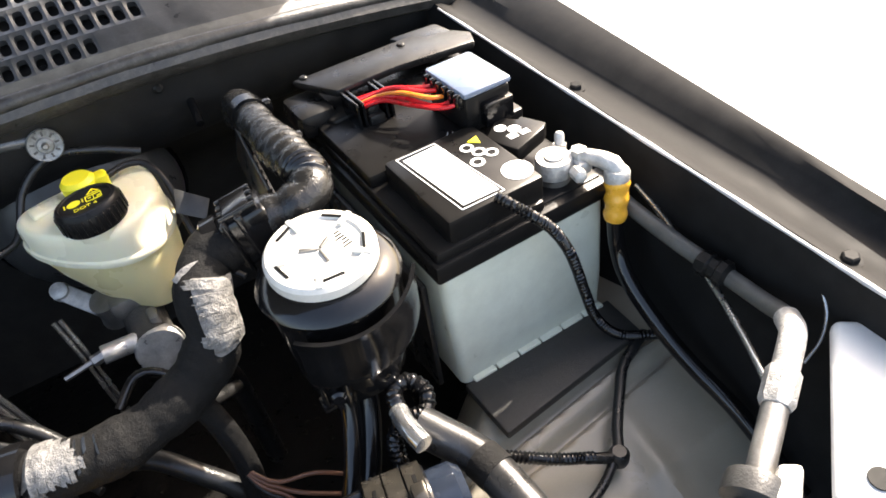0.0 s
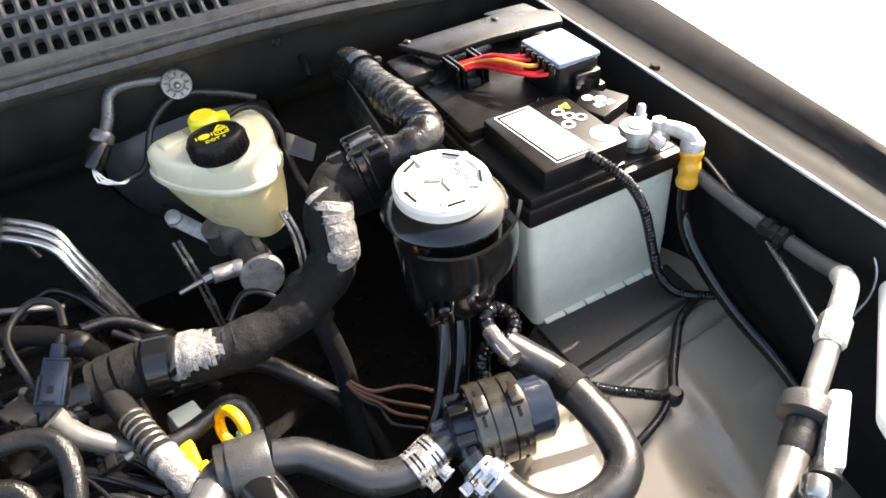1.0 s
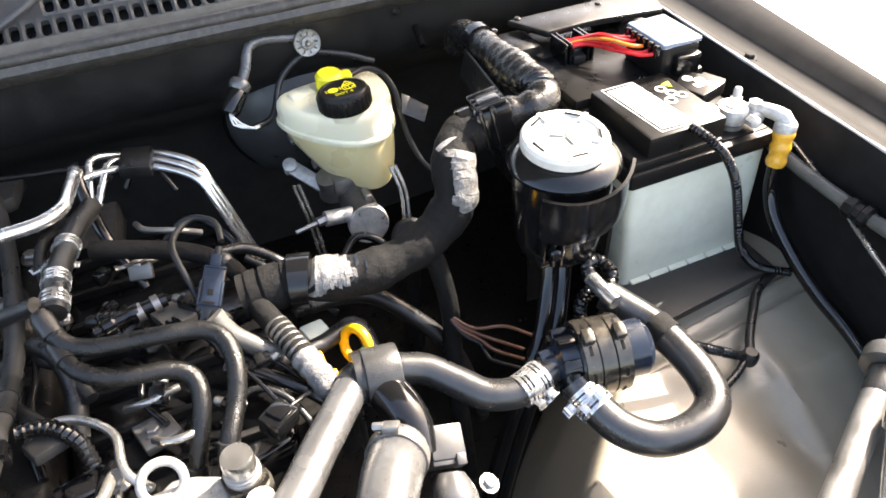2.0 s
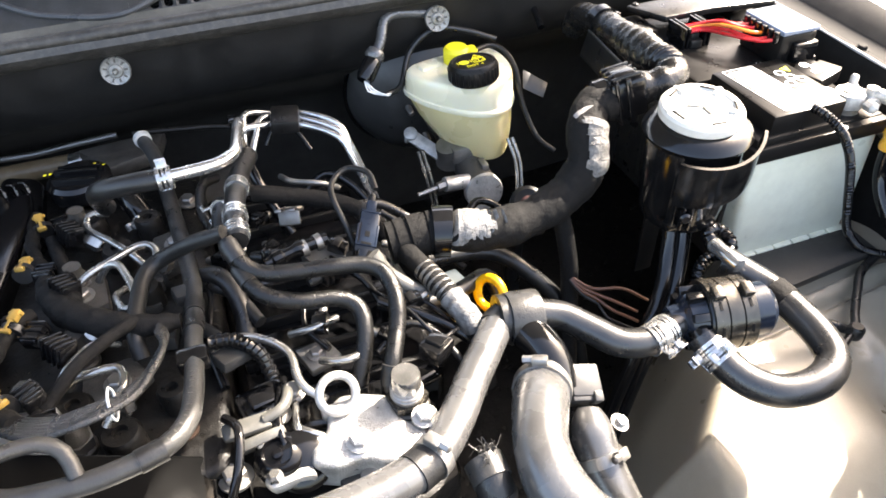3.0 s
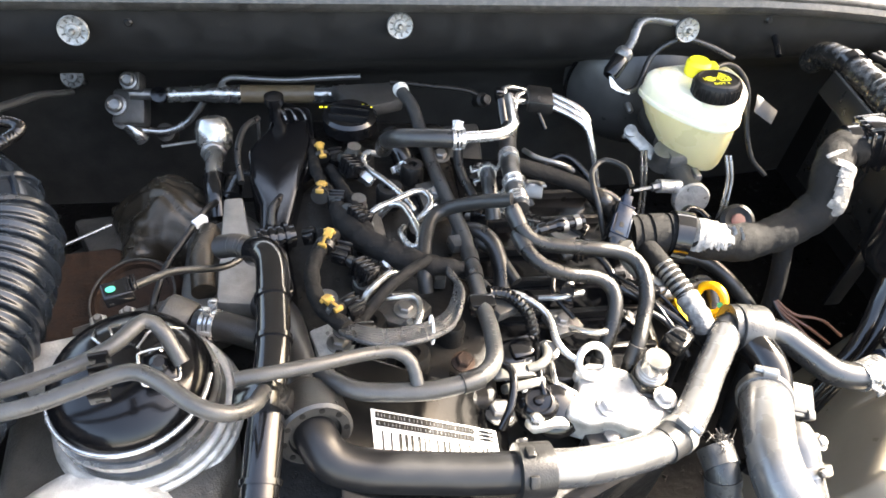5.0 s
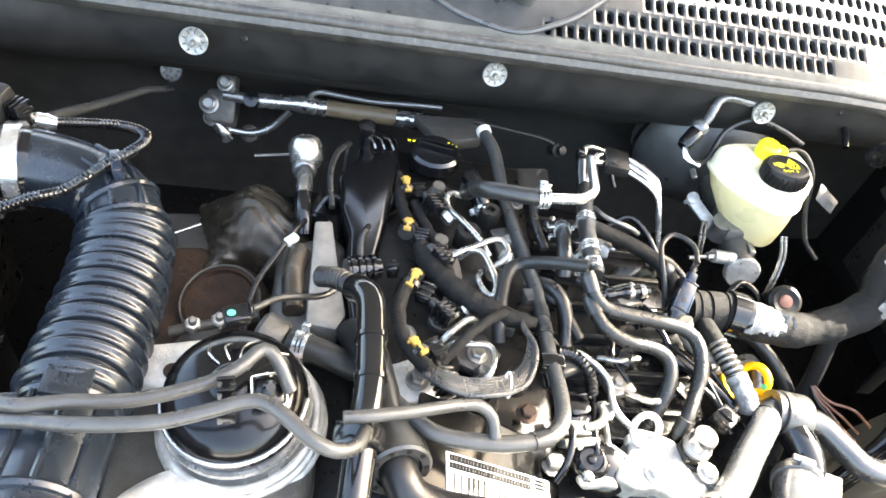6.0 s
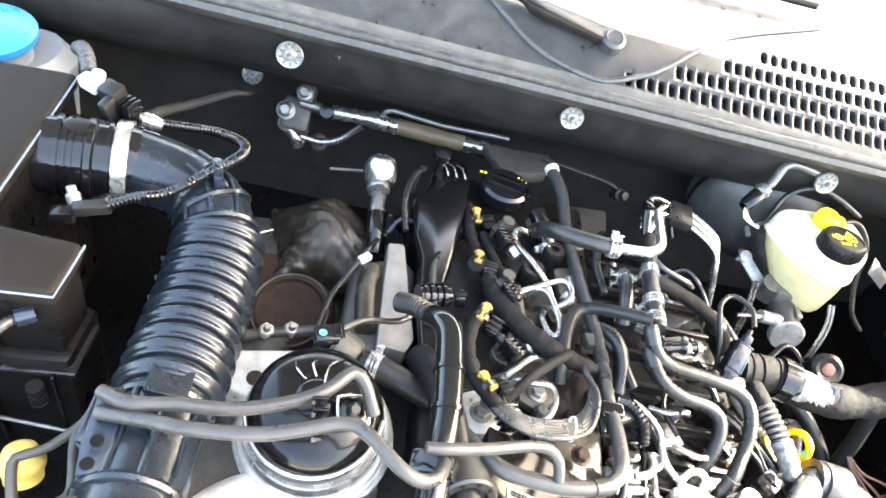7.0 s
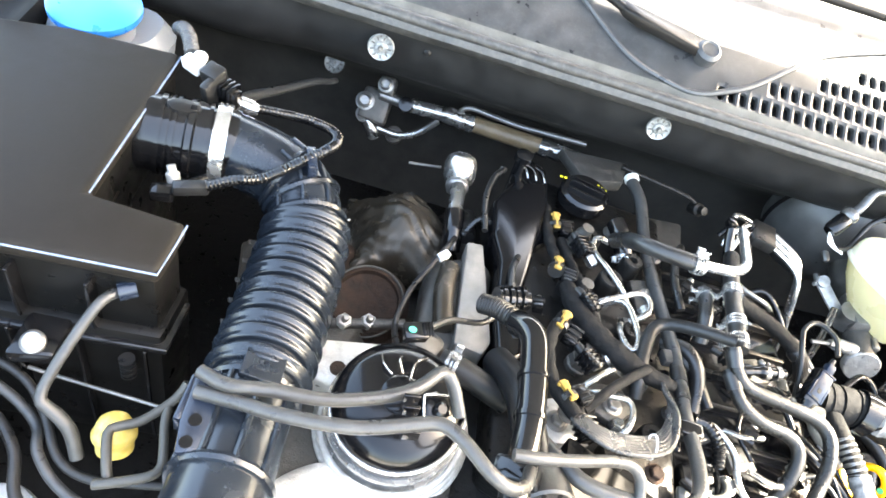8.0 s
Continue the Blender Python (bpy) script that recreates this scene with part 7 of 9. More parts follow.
part("pipe", sweep(BM(), [(-0.015, 0.507, 0.882), (-0.010, 0.53, 0.85), (0.0, 0.56, 0.78), (0.005, 0.58, 0.60)], 0.012, 14), M["rubber"], dr)

# ---- bulkhead side, left ----
ab = thing("expansion_valve", (-0.836, 0.840, 0.828), "dull alloy valve block bolted to the firewall", "valve block")
va = Vector((-0.05, -0.72, 0.68))
bm = BM()
block(bm, (-0.024, -0.026, -0.024), (0.022, 0.026, 0.012), 0.006, aim((-0.820, 0.825, 0.862), va))
part("body", bm, M["castdark"], ab)
bm = BM()
block(bm, (-0.012, -0.012, -0.02), (0.014, 0.016, 0.012), 0.005, aim((-0.810, 0.826, 0.902), va))
part("head", bm, M["castdark"], ab)
for x, y, z, r in ((-0.837, 0.823, 0.866, 0.0115), (-0.835, 0.823, 0.840, 0.0099), (-0.811, 0.824, 0.906, 0.0094)):
    part("bolt", turned(BM(), [(r * 1.3, -0.004), (r * 1.3, 0.002), (r, 0.003), (r, 0.010), (r * 0.75, 0.012), (r * 0.6, 0.009), (0, 0.009)], Vector((x, y, z)) + va * 0.010, va, 18), M["dull"], ab)
acp = thing("cooling_pipe", (-0.647, 0.832, 0.832), "alloy cooling pipe with a brown crimped hose", "pipe")
AP = [(-0.817, 0.827, 0.885), (-0.766, 0.826, 0.882), (-0.710, 0.829, 0.882), (-0.664, 0.832, 0.879), (-0.606, 0.824, 0.882), (-0.555, 0.817, 0.886), (-0.509, 0.816, 0.886), (-0.441, 0.808, 0.887)]
part("tube", sweep(BM(), AP, 0.0085, 16), M["dull"], acp)
part("dark_ring", turned(BM(), [(0.006, -0.004), (0.011, -0.003), (0.0125, 0.004), (0.011, 0.010), (0, 0.011)], (-0.774, 0.818, 0.886), va, 18), M["gloss"], acp)
part("sleeve", sweep(BM(), [(-0.766, 0.826, 0.882), (-0.737, 0.828, 0.882), (-0.710, 0.829, 0.882)], 0.0115, 18), M["steel"], acp)
part("crimp", sweep(BM(), [(-0.711, 0.829, 0.883), (-0.690, 0.830, 0.881), (-0.662, 0.832, 0.878)], lambda l, u: 0.0140 + 0.0014 * (int(u * 6) % 2), 20, 0.003), M["steel"], acp, "bright crimped ferrule")
part("hose", sweep(BM(), [(-0.664, 0.832, 0.879), (-0.627, 0.827, 0.881), (-0.596, 0.823, 0.883), (-0.551, 0.816, 0.887)], 0.0134, 20), M["pipebrown"], acp, "brown rubber hose")
part("crimp", sweep(BM(), [(-0.555, 0.817, 0.886), (-0.534, 0.816, 0.886), (-0.507, 0.816, 0.886)], lambda l, u: 0.0138 + 0.0012 * (int(u * 5) % 2), 20, 0.003), M["steel"], acp, "bright crimped ferrule")
part("far_sleeve", sweep(BM(), [(-0.509, 0.816, 0.886), (-0.487, 0.815, 0.886), (-0.461, 0.813, 0.887)], 0.0108, 16), M["dull"], acp)
hose("cooling_tube", "thin bright tube joining the cooling pipe", [(-0.832, 0.814, 0.834), (-0.805, 0.813, 0.829), (-0.774, 0.814, 0.827), (-0.747, 0.818, 0.837), (-0.730, 0.823, 0.853), (-0.716, 0.826, 0.870)], 0.0060, "steel", "pipe")
solo("tube_elbow", sweep(BM(), [(-0.828, 0.815, 0.838), (-0.817, 0.808, 0.827), (-0.811, 0.808, 0.816)], 0.0105, 14), M["steel"], "bright elbow on the valve block", "elbow")
solo("wall_nut", turned(BM(), [(0.014, -0.03), (0.014, 0.004), (0.008, 0.007), (0.008, 0.010), (0, 0.010)], (-0.781, 0.827, 0.815), (0, -0.72, 0.7), 20), M["castdark"], "dull nut on the firewall", "nut")
hose("thin_tube", "thin pale tube above the cooling pipe", [(-0.692, 0.832, 0.883), (-0.687, 0.832, 0.897), (-0.675, 0.833, 0.906), (-0.639, 0.831, 0.905), (-0.593, 0.825, 0.906), (-0.539, 0.818, 0.913), (-0.484, 0.818, 0.915)], 0.0042, "dull", "pipe")
bm = BM()
slab(bm, [(-0.53, 0.775), (-0.49, 0.715), (-0.43, 0.735), (-0.42, 0.785)], 0.908, 0.928, 0.004)
solo("heat_bracket", bm, M["castdark"], "dusty bracket behind the oil cap", "bracket")
hose("rear_rod", "thin dark rod behind the engine", [(-0.45, 0.72, 0.965), (-0.40, 0.715, 0.962), (-0.34, 0.71, 0.955), (-0.315, 0.70, 0.94)], 0.0035, "iron", "rod")
solo("rod_joint", turned(BM(), [(0.008, -0.012), (0.010, 0), (0.010, 0.005), (0.006, 0.007), (0.006, 0.016), (0, 0.017)], (-0.325, 0.703, 0.945), (0.3, -0.6, 0.5), 16), M["iron"], "dusty joint at the end of the rod", "joint")
bm = BM()
slab(bm, [(-0.47, 0.70), (-0.42, 0.64), (-0.33, 0.63), (-0.32, 0.72)], 0.86, 0.90, 0.008)
solo("rear_plate", bm, M["castdark"], "dirty alloy plate at the engine's rear", "plate")

# pressure sensor on its stalk
sn = thing("pressure_sensor", (-0.675, 0.62, 0.9), "pale metal pressure sensor on a bent stalk", "sensor")
part("head", turned(BM(), [(0.012, -0.024), (0.0195, -0.019), (0.0225, -0.010), (0.0225, 0.006), (0.018, 0.017), (0.008, 0.022), (0, 0.022)], (-0.676, 0.640, 0.944), (-0.1, 0.55, 0.75), 22), M["steel"], sn)
part("stalk", sweep(BM(), [(-0.676, 0.632, 0.932), (-0.674, 0.610, 0.938), (-0.672, 0.585, 0.938), (-0.671, 0.562, 0.932)], 0.0105, 16), M["steel"], sn)
part("nut", turned(BM(), [(0.0145, 0), (0.0158, 0.003), (0.0158, 0.012), (0.013, 0.015)], (-0.675, 0.622, 0.934), (0.0, -0.9, 0.05), flats=8), M["dull"], sn)
part("sleeve", sweep(BM(), [(-0.671, 0.566, 0.933), (-0.668, 0.545, 0.928), (-0.665, 0.520, 0.91)], 0.0130, 16), M["gloss"], sn)
part("socket", sweep(BM(), [(-0.652, 0.582, 0.915), (-0.651, 0.556, 0.925), (-0.650, 0.535, 0.925)], 0.012, 16), M["black"], sn, "black plug socket")
hose("sensor_cable", "thin lead with a white tag below the sensor", [(-0.665, 0.52, 0.935), (-0.674, 0.49, 0.946), (-0.690, 0.450, 0.945), (-0.705, 0.415, 0.94), (-0.712, 0.37, 0.935), (-0.705, 0.32, 0.96)], 0.0035, "rubber", "cable")
bm = BM()
block(bm, (-0.0045, -0.008, -0.004), (0.0045, 0.008, 0.004), 0.0012, pose(-0.676, 0.474, 0.948, 0, 0, -42))
solo("white_tag", bm, M["paper"], "white plastic tag on the sensor lead", "tag")
for pts in ([(-0.625, 0.66, 0.90), (-0.622, 0.655, 0.955)], [(-0.745, 0.655, 0.915), (-0.70, 0.665, 0.915)]):
    solo("locating_pin", sweep(BM(), pts, 0.0020, 8, smooth=False), M["dull"], "thin dull pin beside the sensor", "pin", "pins")

# exhaust gas parts
mf = thing("exhaust_cooler", (-0.645, 0.43, 0.88), "cast alloy exhaust cooler housing", "cooler")
bm = BM()
slab(bm, [(-0.690, 0.470), (-0.632, 0.500), (-0.612, 0.480), (-0.612, 0.372), (-0.655, 0.345), (-0.688, 0.360)], 0.88, 0.940, 0.010, 3)
part("housing", bm, M["castdark"], mf)
part("tube", sweep(BM(), [(-0.665, 0.46, 0.945), (-0.668, 0.42, 0.952), (-0.662, 0.37, 0.950)], 0.012, 16), M["foil"], mf)
bm = BM()
slab(bm, [(-0.652, 0.500), (-0.632, 0.502), (-0.608, 0.365), (-0.616, 0.345), (-0.648, 0.350)], 0.930, 0.957, 0.003)
part("flange", bm, M["worncast"], mf, "pale machined flange")
bm = BM()
turned(bm, [(0.020, 0), (0.022, 0.004), (0.022, 0.024), (0.018, 0.028), (0.014, 0.028)], (-0.668, 0.325, 0.955), (-0.8, 0.3, 0.2), 24)
part("neck", bm, M["castdark"], mf)
dk = thing("engine_shield", (-0.60, 0.45, 0.90), "black moulded shield beside the cooler", "shield")
bm = BM()
slab(bm, [(-0.630, 0.575), (-0.606, 0.622), (-0.560, 0.638), (-0.556, 0.595), (-0.570, 0.50), (-0.582, 0.42), (-0.572, 0.35), (-0.600, 0.33), (-0.610, 0.40), (-0.612, 0.48), (-0.624, 0.52)], 0.90, 0.968, 0.008, 3)
part("shield", bm, M["lacquer"], dk)
part("boss", turned(BM(), [(0.012, 0), (0.014, 0.004), (0.014, 0.010), (0.010, 0.013), (0.006, 0.013), (0.005, 0.010), (0, 0.010)], (-0.590, 0.53, 0.952), (0.1, -0.3, 1), 24), M["gloss"], dk)
bm = BM()
for k in range(4):
    band(bm, Vector((-0.606, 0.415, 0.972)) + Vector((0.0075 * k, 0.0025 * k, -0.001 * k)), (1, 0.3, -0.1), 0.0125 + 0.001 * (k % 2), 0.004, 0.002, 24)
sweep(bm, [(-0.612, 0.413, 0.973), (-0.576, 0.425, 0.968)], 0.0122, 20, smooth=False)
solo("breather_union", bm, M["gloss"], "ribbed glossy black breather union", "union")
tb = thing("turbo_housing", (-0.75, 0.42, 0.84), "rusty iron turbocharger housing", "turbocharger")
ta2 = Vector((-0.15, -0.30, 0.94)).normalized()
tc2 = Vector((-0.750, 0.424, 0.888))
part("volute", turned(BM(), [(0.030, -0.05), (0.050, -0.035), (0.052, -0.012), (0.046, -0.002), (0.040, 0.0), (0.038, -0.006), (0.018, -0.010), (0, -0.010)], tc2, ta2, 40), M["rust"], tb)
mt = aim(tc2, ta2)
for rr, zz in ((0.0455, 0.0),):
    part("rim", sweep(BM(), [mt @ Vector((rr * math.cos(radians(a)), rr * math.sin(radians(a)), zz)) for a in range(0, 361, 10)], 0.0014, 8, smooth=False), M["castdark"], tb, "paler rim band")
part("outlet", sweep(BM(), [(-0.76, 0.39, 0.85), (-0.78, 0.32, 0.865), (-0.78, 0.28, 0.88)], 0.03, 20), M["castdark"], tb)
bm = BM()
slab(bm, [(-0.86, 0.52), (-0.79, 0.53), (-0.70, 0.47), (-0.69, 0.38), (-0.80, 0.33), (-0.87, 0.40)], 0.80, 0.868, 0.012, 3)
part("manifold", bm, M["rust"], tb)
for x, y in ((-0.768, 0.372), (-0.742, 0.380)):
    stu = thing("exhaust_stud", (x, y, 0.915), "brass-coloured stud and nut on the exhaust flange", "stud", "exhaust studs")
    part("stud", turned(BM(), [(0.0042, 0), (0.0042, 0.021), (0.003, 0.023)], (x, y, 0.905), (0.15, -0.25, 1), 10), M["dull"], stu)
    part("nut", turned(BM(), [(0.0088, 0.004), (0.0088, 0.013), (0.007, 0.015)], (x, y, 0.905), (0.15, -0.25, 1), flats=6), M["lead"], stu)
solo("exhaust_bar", sweep(BM(), [(-0.79, 0.365, 0.905), (-0.70, 0.385, 0.918)], 0.006, 10, smooth=False), M["castdark"], "dull bar across the exhaust studs", "bar")

# crumpled foil shield
bm = BM()
NX, NY = 60, 64
cs = []
for i in range(NX + 1):
    row = []
    for k in range(NY + 1):
        u, w = i / NX, k / NY
        x = -0.800 + 0.150 * u + 0.012 * math.sin(w * 5)
        y = 0.484 + 0.150 * w - 0.012 * math.cos(u * 6)
        z = 0.846 + 0.078 * math.sin(u * math.pi) ** 0.7 * math.sin(min(1, w * 1.1) * math.pi) ** 0.5
        f = noise.noise(Vector((x * 22, y * 30, 3))) * 0.012 + 0.0030 * abs(math.sin(x * 70 + y * 160 + 3.5 * noise.noise(Vector((x * 24, y * 24, 7))))) + 0.002 * noise.noise(Vector((x * 90, y * 60, 1)))
        row.append(bm.verts.new((x, y, z + f)))
    cs.append(row)
for a, b in zip(cs, cs[1:]):
    for k in range(NY):
        bm.faces.new((a[k], a[k + 1], b[k + 1], b[k]))
thicken(bm, 0.001)
solo("heat_shield", bm, M["foil"], "crumpled dusty foil heat shield", "heat shield")
bm = BM()
slab(bm, [(-0.86, 0.60), (-0.80, 0.48), (-0.70, 0.50), (-0.66, 0.62)], 0.80, 0.85, 0.01)
solo("shield_bracket", bm, M["castdark"], "dirty bracket under the foil shield", "bracket")

bm = BM()
slab(bm, [(-0.93, 0.52), (-0.83, 0.60), (-0.70, 0.66), (-0.62, 0.66), (-0.60, 0.40), (-0.74, 0.33), (-0.90, 0.40)], 0.80, 0.815, 0.004)
solo("lower_shield", bm, M["castdark"], "dusty brown lower heat shield", "heat shield")
hose("prop_rod", "thin bright rod low beside the engine", [(-0.905, 0.497, 0.862), (-0.85, 0.532, 0.865), (-0.80, 0.563, 0.868)], 0.0022, "steel", "rod")

# vacuum canister on its alloy carrier
cn = thing("vacuum_canister", (-0.688, 0.205, 0.96), "glossy black vacuum canister held by a steel ring", "canister")
CA = Vector((-0.05, -0.12, 1)).normalized()
CC = Vector((-0.694, 0.240, 0.958))
part("drum", turned(BM(), [(0.046, -0.03), (0.058, -0.01), (0.0610, 0.01), (0.0610, 0.044), (0.057, 0.056), (0.046, 0.064), (0.028, 0.069), (0, 0.070)], CC, CA, 44), M["lacquer"], cn)
for h, r, t in ((0.006, 0.0618, 0.0035), (0.026, 0.0614, 0.0030)):
    part("ring", band(BM(), CC + CA * h, CA, r, 0.007, t, 44), M["steel"], cn, "bright steel retaining ring")
MC = aim(CC, CA)
bm = BM()
turned(bm, [(0.018, 0.062), (0.018, 0.072), (0.013, 0.075), (0, 0.075)], CC, CA, 24)
part("hub", bm, M["lacquer"], cn)
for d, r0, r1, lift in ((62, 0.016, 0.052, 0.012), (96, 0.014, 0.046, 0.010), (124, 0.018, 0.040, 0.013), (30, 0.020, 0.038, 0.011), (150, 0.020, 0.044, 0.008)):
    a = radians(d)
    part("wire", sweep(BM(), [MC @ Vector((r * math.cos(a + w), r * math.sin(a + w), 0.066 + lift * h)) for r, w, h in ((r0, 0.0, 0.7), ((r0 + r1) / 2, 0.10, 1.0), (r1, -0.05, -0.2))], 0.0009, 6), M["steel"], cn, "thin bright wire")
hose("canister_trim", "thin bright wire round the canister rim", [CC + CA * 0.046 + (aim((0, 0, 0), CA) @ Vector((0.0605 * math.cos(a), 0.0605 * math.sin(a), 0))) for a in [radians(d) for d in range(-150, 40, 19)]], 0.0022, "bright", "wire")
pg = thing("canister_plug", (-0.702, 0.278, 1.045), "black connector with a green dot above the canister", "connector")
bm = BM()
block(bm, (-0.018, -0.012, -0.012), (0.018, 0.014, 0.010), 0.003, pose(-0.700, 0.279, 1.055, 10, 0, 20) @ Matrix.Scale(0.60, 4))
for k in range(4):
    block(bm, (0.010 + 0.004 * k, -0.010, 0.006), (0.012 + 0.004 * k, 0.012, 0.014), 0.0006, pose(-0.700, 0.279, 1.055, 10, 0, 20) @ Matrix.Scale(0.60, 4))
part("body", bm, M["gloss"], pg)
part("dot", turned(BM(), [(0.0036, 0), (0.0036, 0.0006), (0, 0.0006)], (-0.7036, 0.2765, 1.0617), (0, 0.17, 1), 12), M["green"], pg, "green paint dot")
cv = thing("canister_valve", (-0.668, 0.222, 1.03), "glossy black valve in a thin steel frame on the canister", "valve")
mv = pose(-0.666, 0.220, 1.036, 18, 6, 15)
bm = BM()
block(bm, (-0.012, -0.012, -0.014), (0.012, 0.012, 0.004), 0.003, mv)
turned(bm, [(0.0065, 0.003), (0.0065, 0.011), (0.004, 0.013), (0, 0.013)], mv.translation, mv.to_3x3() @ Vector((0, 0, 1)), 14)
part("body", bm, M["lacquer"], cv)
part("frame", sweep(BM(), [mv @ Vector(q) for q in ((-0.010, -0.013, 0.004), (0.009, -0.013, 0.004), (0.013, -0.010, 0.004), (0.013, 0.010, 0.004), (0.009, 0.013, 0.004), (-0.010, 0.013, 0.004), (-0.013, 0.009, 0.004), (-0.013, -0.010, 0.004), (-0.010, -0.013, 0.004))], 0.0011, 8), M["steel"], cv, "thin steel frame")
solo("canister_lead", sweep(BM(), [(-0.692, 0.285, 1.054), (-0.668, 0.318, 1.035), (-0.632, 0.345, 1.01), (-0.612, 0.375, 1.0), (-0.61, 0.41, 0.98)], 0.0032, 10), M["rubber"], "dark lead looping behind the canister", "cable")
cr = thing("alloy_carrier", (-0.72, 0.2, 0.9), "rough cast alloy carrier below the canister", "carrier")
bm = BM()
slab(bm, [(-0.812, 0.275), (-0.760, 0.295), (-0.725, 0.285), (-0.635, 0.29), (-0.622, 0.20), (-0.640, 0.125), (-0.70, 0.095), (-0.775, 0.105), (-0.80, 0.16)], 0.88, 0.942, 0.014, 3)
part("body", bm, M["castdark"], cr)
bm = BM()
slab(bm, [(-0.800, 0.292), (-0.778, 0.298), (-0.716, 0.312), (-0.712, 0.288), (-0.738, 0.272), (-0.752, 0.248), (-0.790, 0.258)], 0.944, 0.982, 0.007, 3)
part("lug", bm, M["cast"], cr)
part("lug_hole", turned(BM(), [(0.008, 0), (0.008, 0.0012), (0, 0.0012)], (-0.757, 0.268, 0.982), seg=18), M["rust"], cr, "dark bolt hole")
bm = BM()
turned(bm, [(0.067, -0.03), (0.072, -0.02), (0.072, -0.004), (0.064, 0.0)], CC, CA, 40)
part("seat", bm, M["cast"], cr)
for h, r in ((-0.016, 0.0730), (-0.006, 0.0705), (0.004, 0.0675)):
    part("seat_ring", sweep(BM(), [aim(CC + CA * h, CA) @ Vector((r * math.cos(radians(a)), r * math.sin(radians(a)), 0)) for a in range(0, 361, 8)], 0.0042, 10, smooth=False), M["cast"], cr)
# dome and lobe take the whitened alloy that stands for sun on them
bm = BM()
turned(bm, [(0.075, -0.03), (0.072, -0.012), (0.060, 0.0), (0.040, 0.008), (0.015, 0.011), (0, 0.011)], (-0.725, 0.120, 0.945), (0.05, -0.25, 1), 44)
for v in bm.verts:
    v.co.z += 0.006 * noise.noise(v.co * 30)
part("dome", bm, M["castlit"], cr)
part("lobe", turned(BM(), [(0.012, 0), (0.011, 0.008), (0.008, 0.012), (0, 0.013)], (-0.752, 0.158, 0.946), (0.1, -0.2, 1), 16), M["castlit"], cr)
hose("stub_hose", "ribbed grey stub hose beside the canister", [(-0.66, 0.318, 0.965), (-0.635, 0.310, 0.968), (-0.61, 0.303, 0.963), (-0.585, 0.298, 0.955)], 0.0135, "hose", clamps=((0.2, 0.0138, "spring", 70),), seg=20)

# black coolant rail, standing beside the canister
bp = thing("coolant_rail", (-0.588, 0.24, 0.98), "long glossy black coolant rail with rings", "pipe")
BP = [(-0.603, 0.338, 1.034), (-0.594, 0.326, 1.044), (-0.588, 0.312, 1.046), (-0.586, 0.280, 1.044), (-0.585, 0.230, 1.038), (-0.589, 0.18, 1.028), (-0.594, 0.12, 1.012), (-0.60, 0.06, 0.99), (-0.605, 0.0, 0.96)]
part("tube", sweep(BM(), BP, 0.0132, 22, 0.005), M["gloss"], bp)
part("neck", sweep(BM(), [(-0.636, 0.364, 1.016), (-0.622, 0.355, 1.026), (-0.604, 0.340, 1.034)], ribbed(0.0092, 0.0032, 0.0016), 18, 0.0008), M["hose"], bp, "ribbed dark neck")
for u in (0.20, 0.30, 0.47, 0.60):
    p, d = on_path(BP, u)
    part("ring", band(BM(), p, d, 0.0134, 0.004, 0.0014, 24), M["gloss"], bp)
p, d = on_path(BP, 0.445)
bm = BM()
block(bm, (-0.018, -0.010, -0.010), (0.018, 0.020, 0.010), 0.004, aim(p, d, 30))
part("bracket", bm, M["gloss"], bp)

# the two grey pipes that cross from the duct
hose("crossing_pipe", "grey rubber pipe crossing over the air duct", [(-0.855, 0.185, 1.064), (-0.832, 0.177, 1.069), (-0.80, 0.1825, 1.068), (-0.757, 0.188, 1.066), (-0.715, 0.203, 1.066), (-0.690, 0.218, 1.068), (-0.672, 0.238, 1.069), (-0.660, 0.232, 1.062), (-0.648, 0.216, 1.045)], 0.0056, "palehose", "pipe", seg=14, group="crossing pipes")
hose("crossing_pipe", "grey rubber pipe crossing over the air duct", [(-0.853, 0.172, 1.056), (-0.821, 0.168, 1.064), (-0.785, 0.163, 1.072), (-0.735, 0.164, 1.079), (-0.700, 0.173, 1.083), (-0.676, 0.181, 1.085), (-0.662, 0.180, 1.086), (-0.645, 0.168, 1.087), (-0.627, 0.153, 1.086), (-0.609, 0.149, 1.079), (-0.594, 0.160, 1.068), (-0.588, 0.178, 1.058)], 0.0056, "palehose", "pipe", seg=14, group="crossing pipes")
bm = BM()
mk = pose(-0.692, 0.190, 1.074, 0, 0, 10) @ Matrix.Scale(0.72, 4)
for k in range(4):
    block(bm, (-0.009, -0.026 + 0.014 * k, -0.009), (0.009, -0.022 + 0.014 * k, 0.009), 0.001, mk)
block(bm, (-0.005, -0.026, -0.009), (0.005, 0.020, -0.003), 0.001, mk)
solo("pipe_clip", bm, M["gloss"], "black clip holding the two crossing pipes", "clip")
bk = thing("pipe_bracket", (-0.848, 0.155, 1.03), "dull steel bracket beside the air duct", "bracket")
bm = BM()
slab(bm, [(-0.860, 0.196), (-0.842, 0.198), (-0.836, 0.165), (-0.834, 0.130), (-0.851, 0.124), (-0.857, 0.15)], 1.046, 1.052, 0.002)
block(bm, (-0.863, 0.150, 1.030), (-0.857, 0.190, 1.050), 0.002)
part("plate", bm, M["slate"], bk)
for x, y in ((-0.846, 0.152), (-0.846, 0.134)):
    part("hole", turned(BM(), [(0.0050, 0), (0.0050, 0.0008), (0, 0.0008)], (x, y, 1.0519), seg=18), M["matte"], bk, "dark bolt hole")

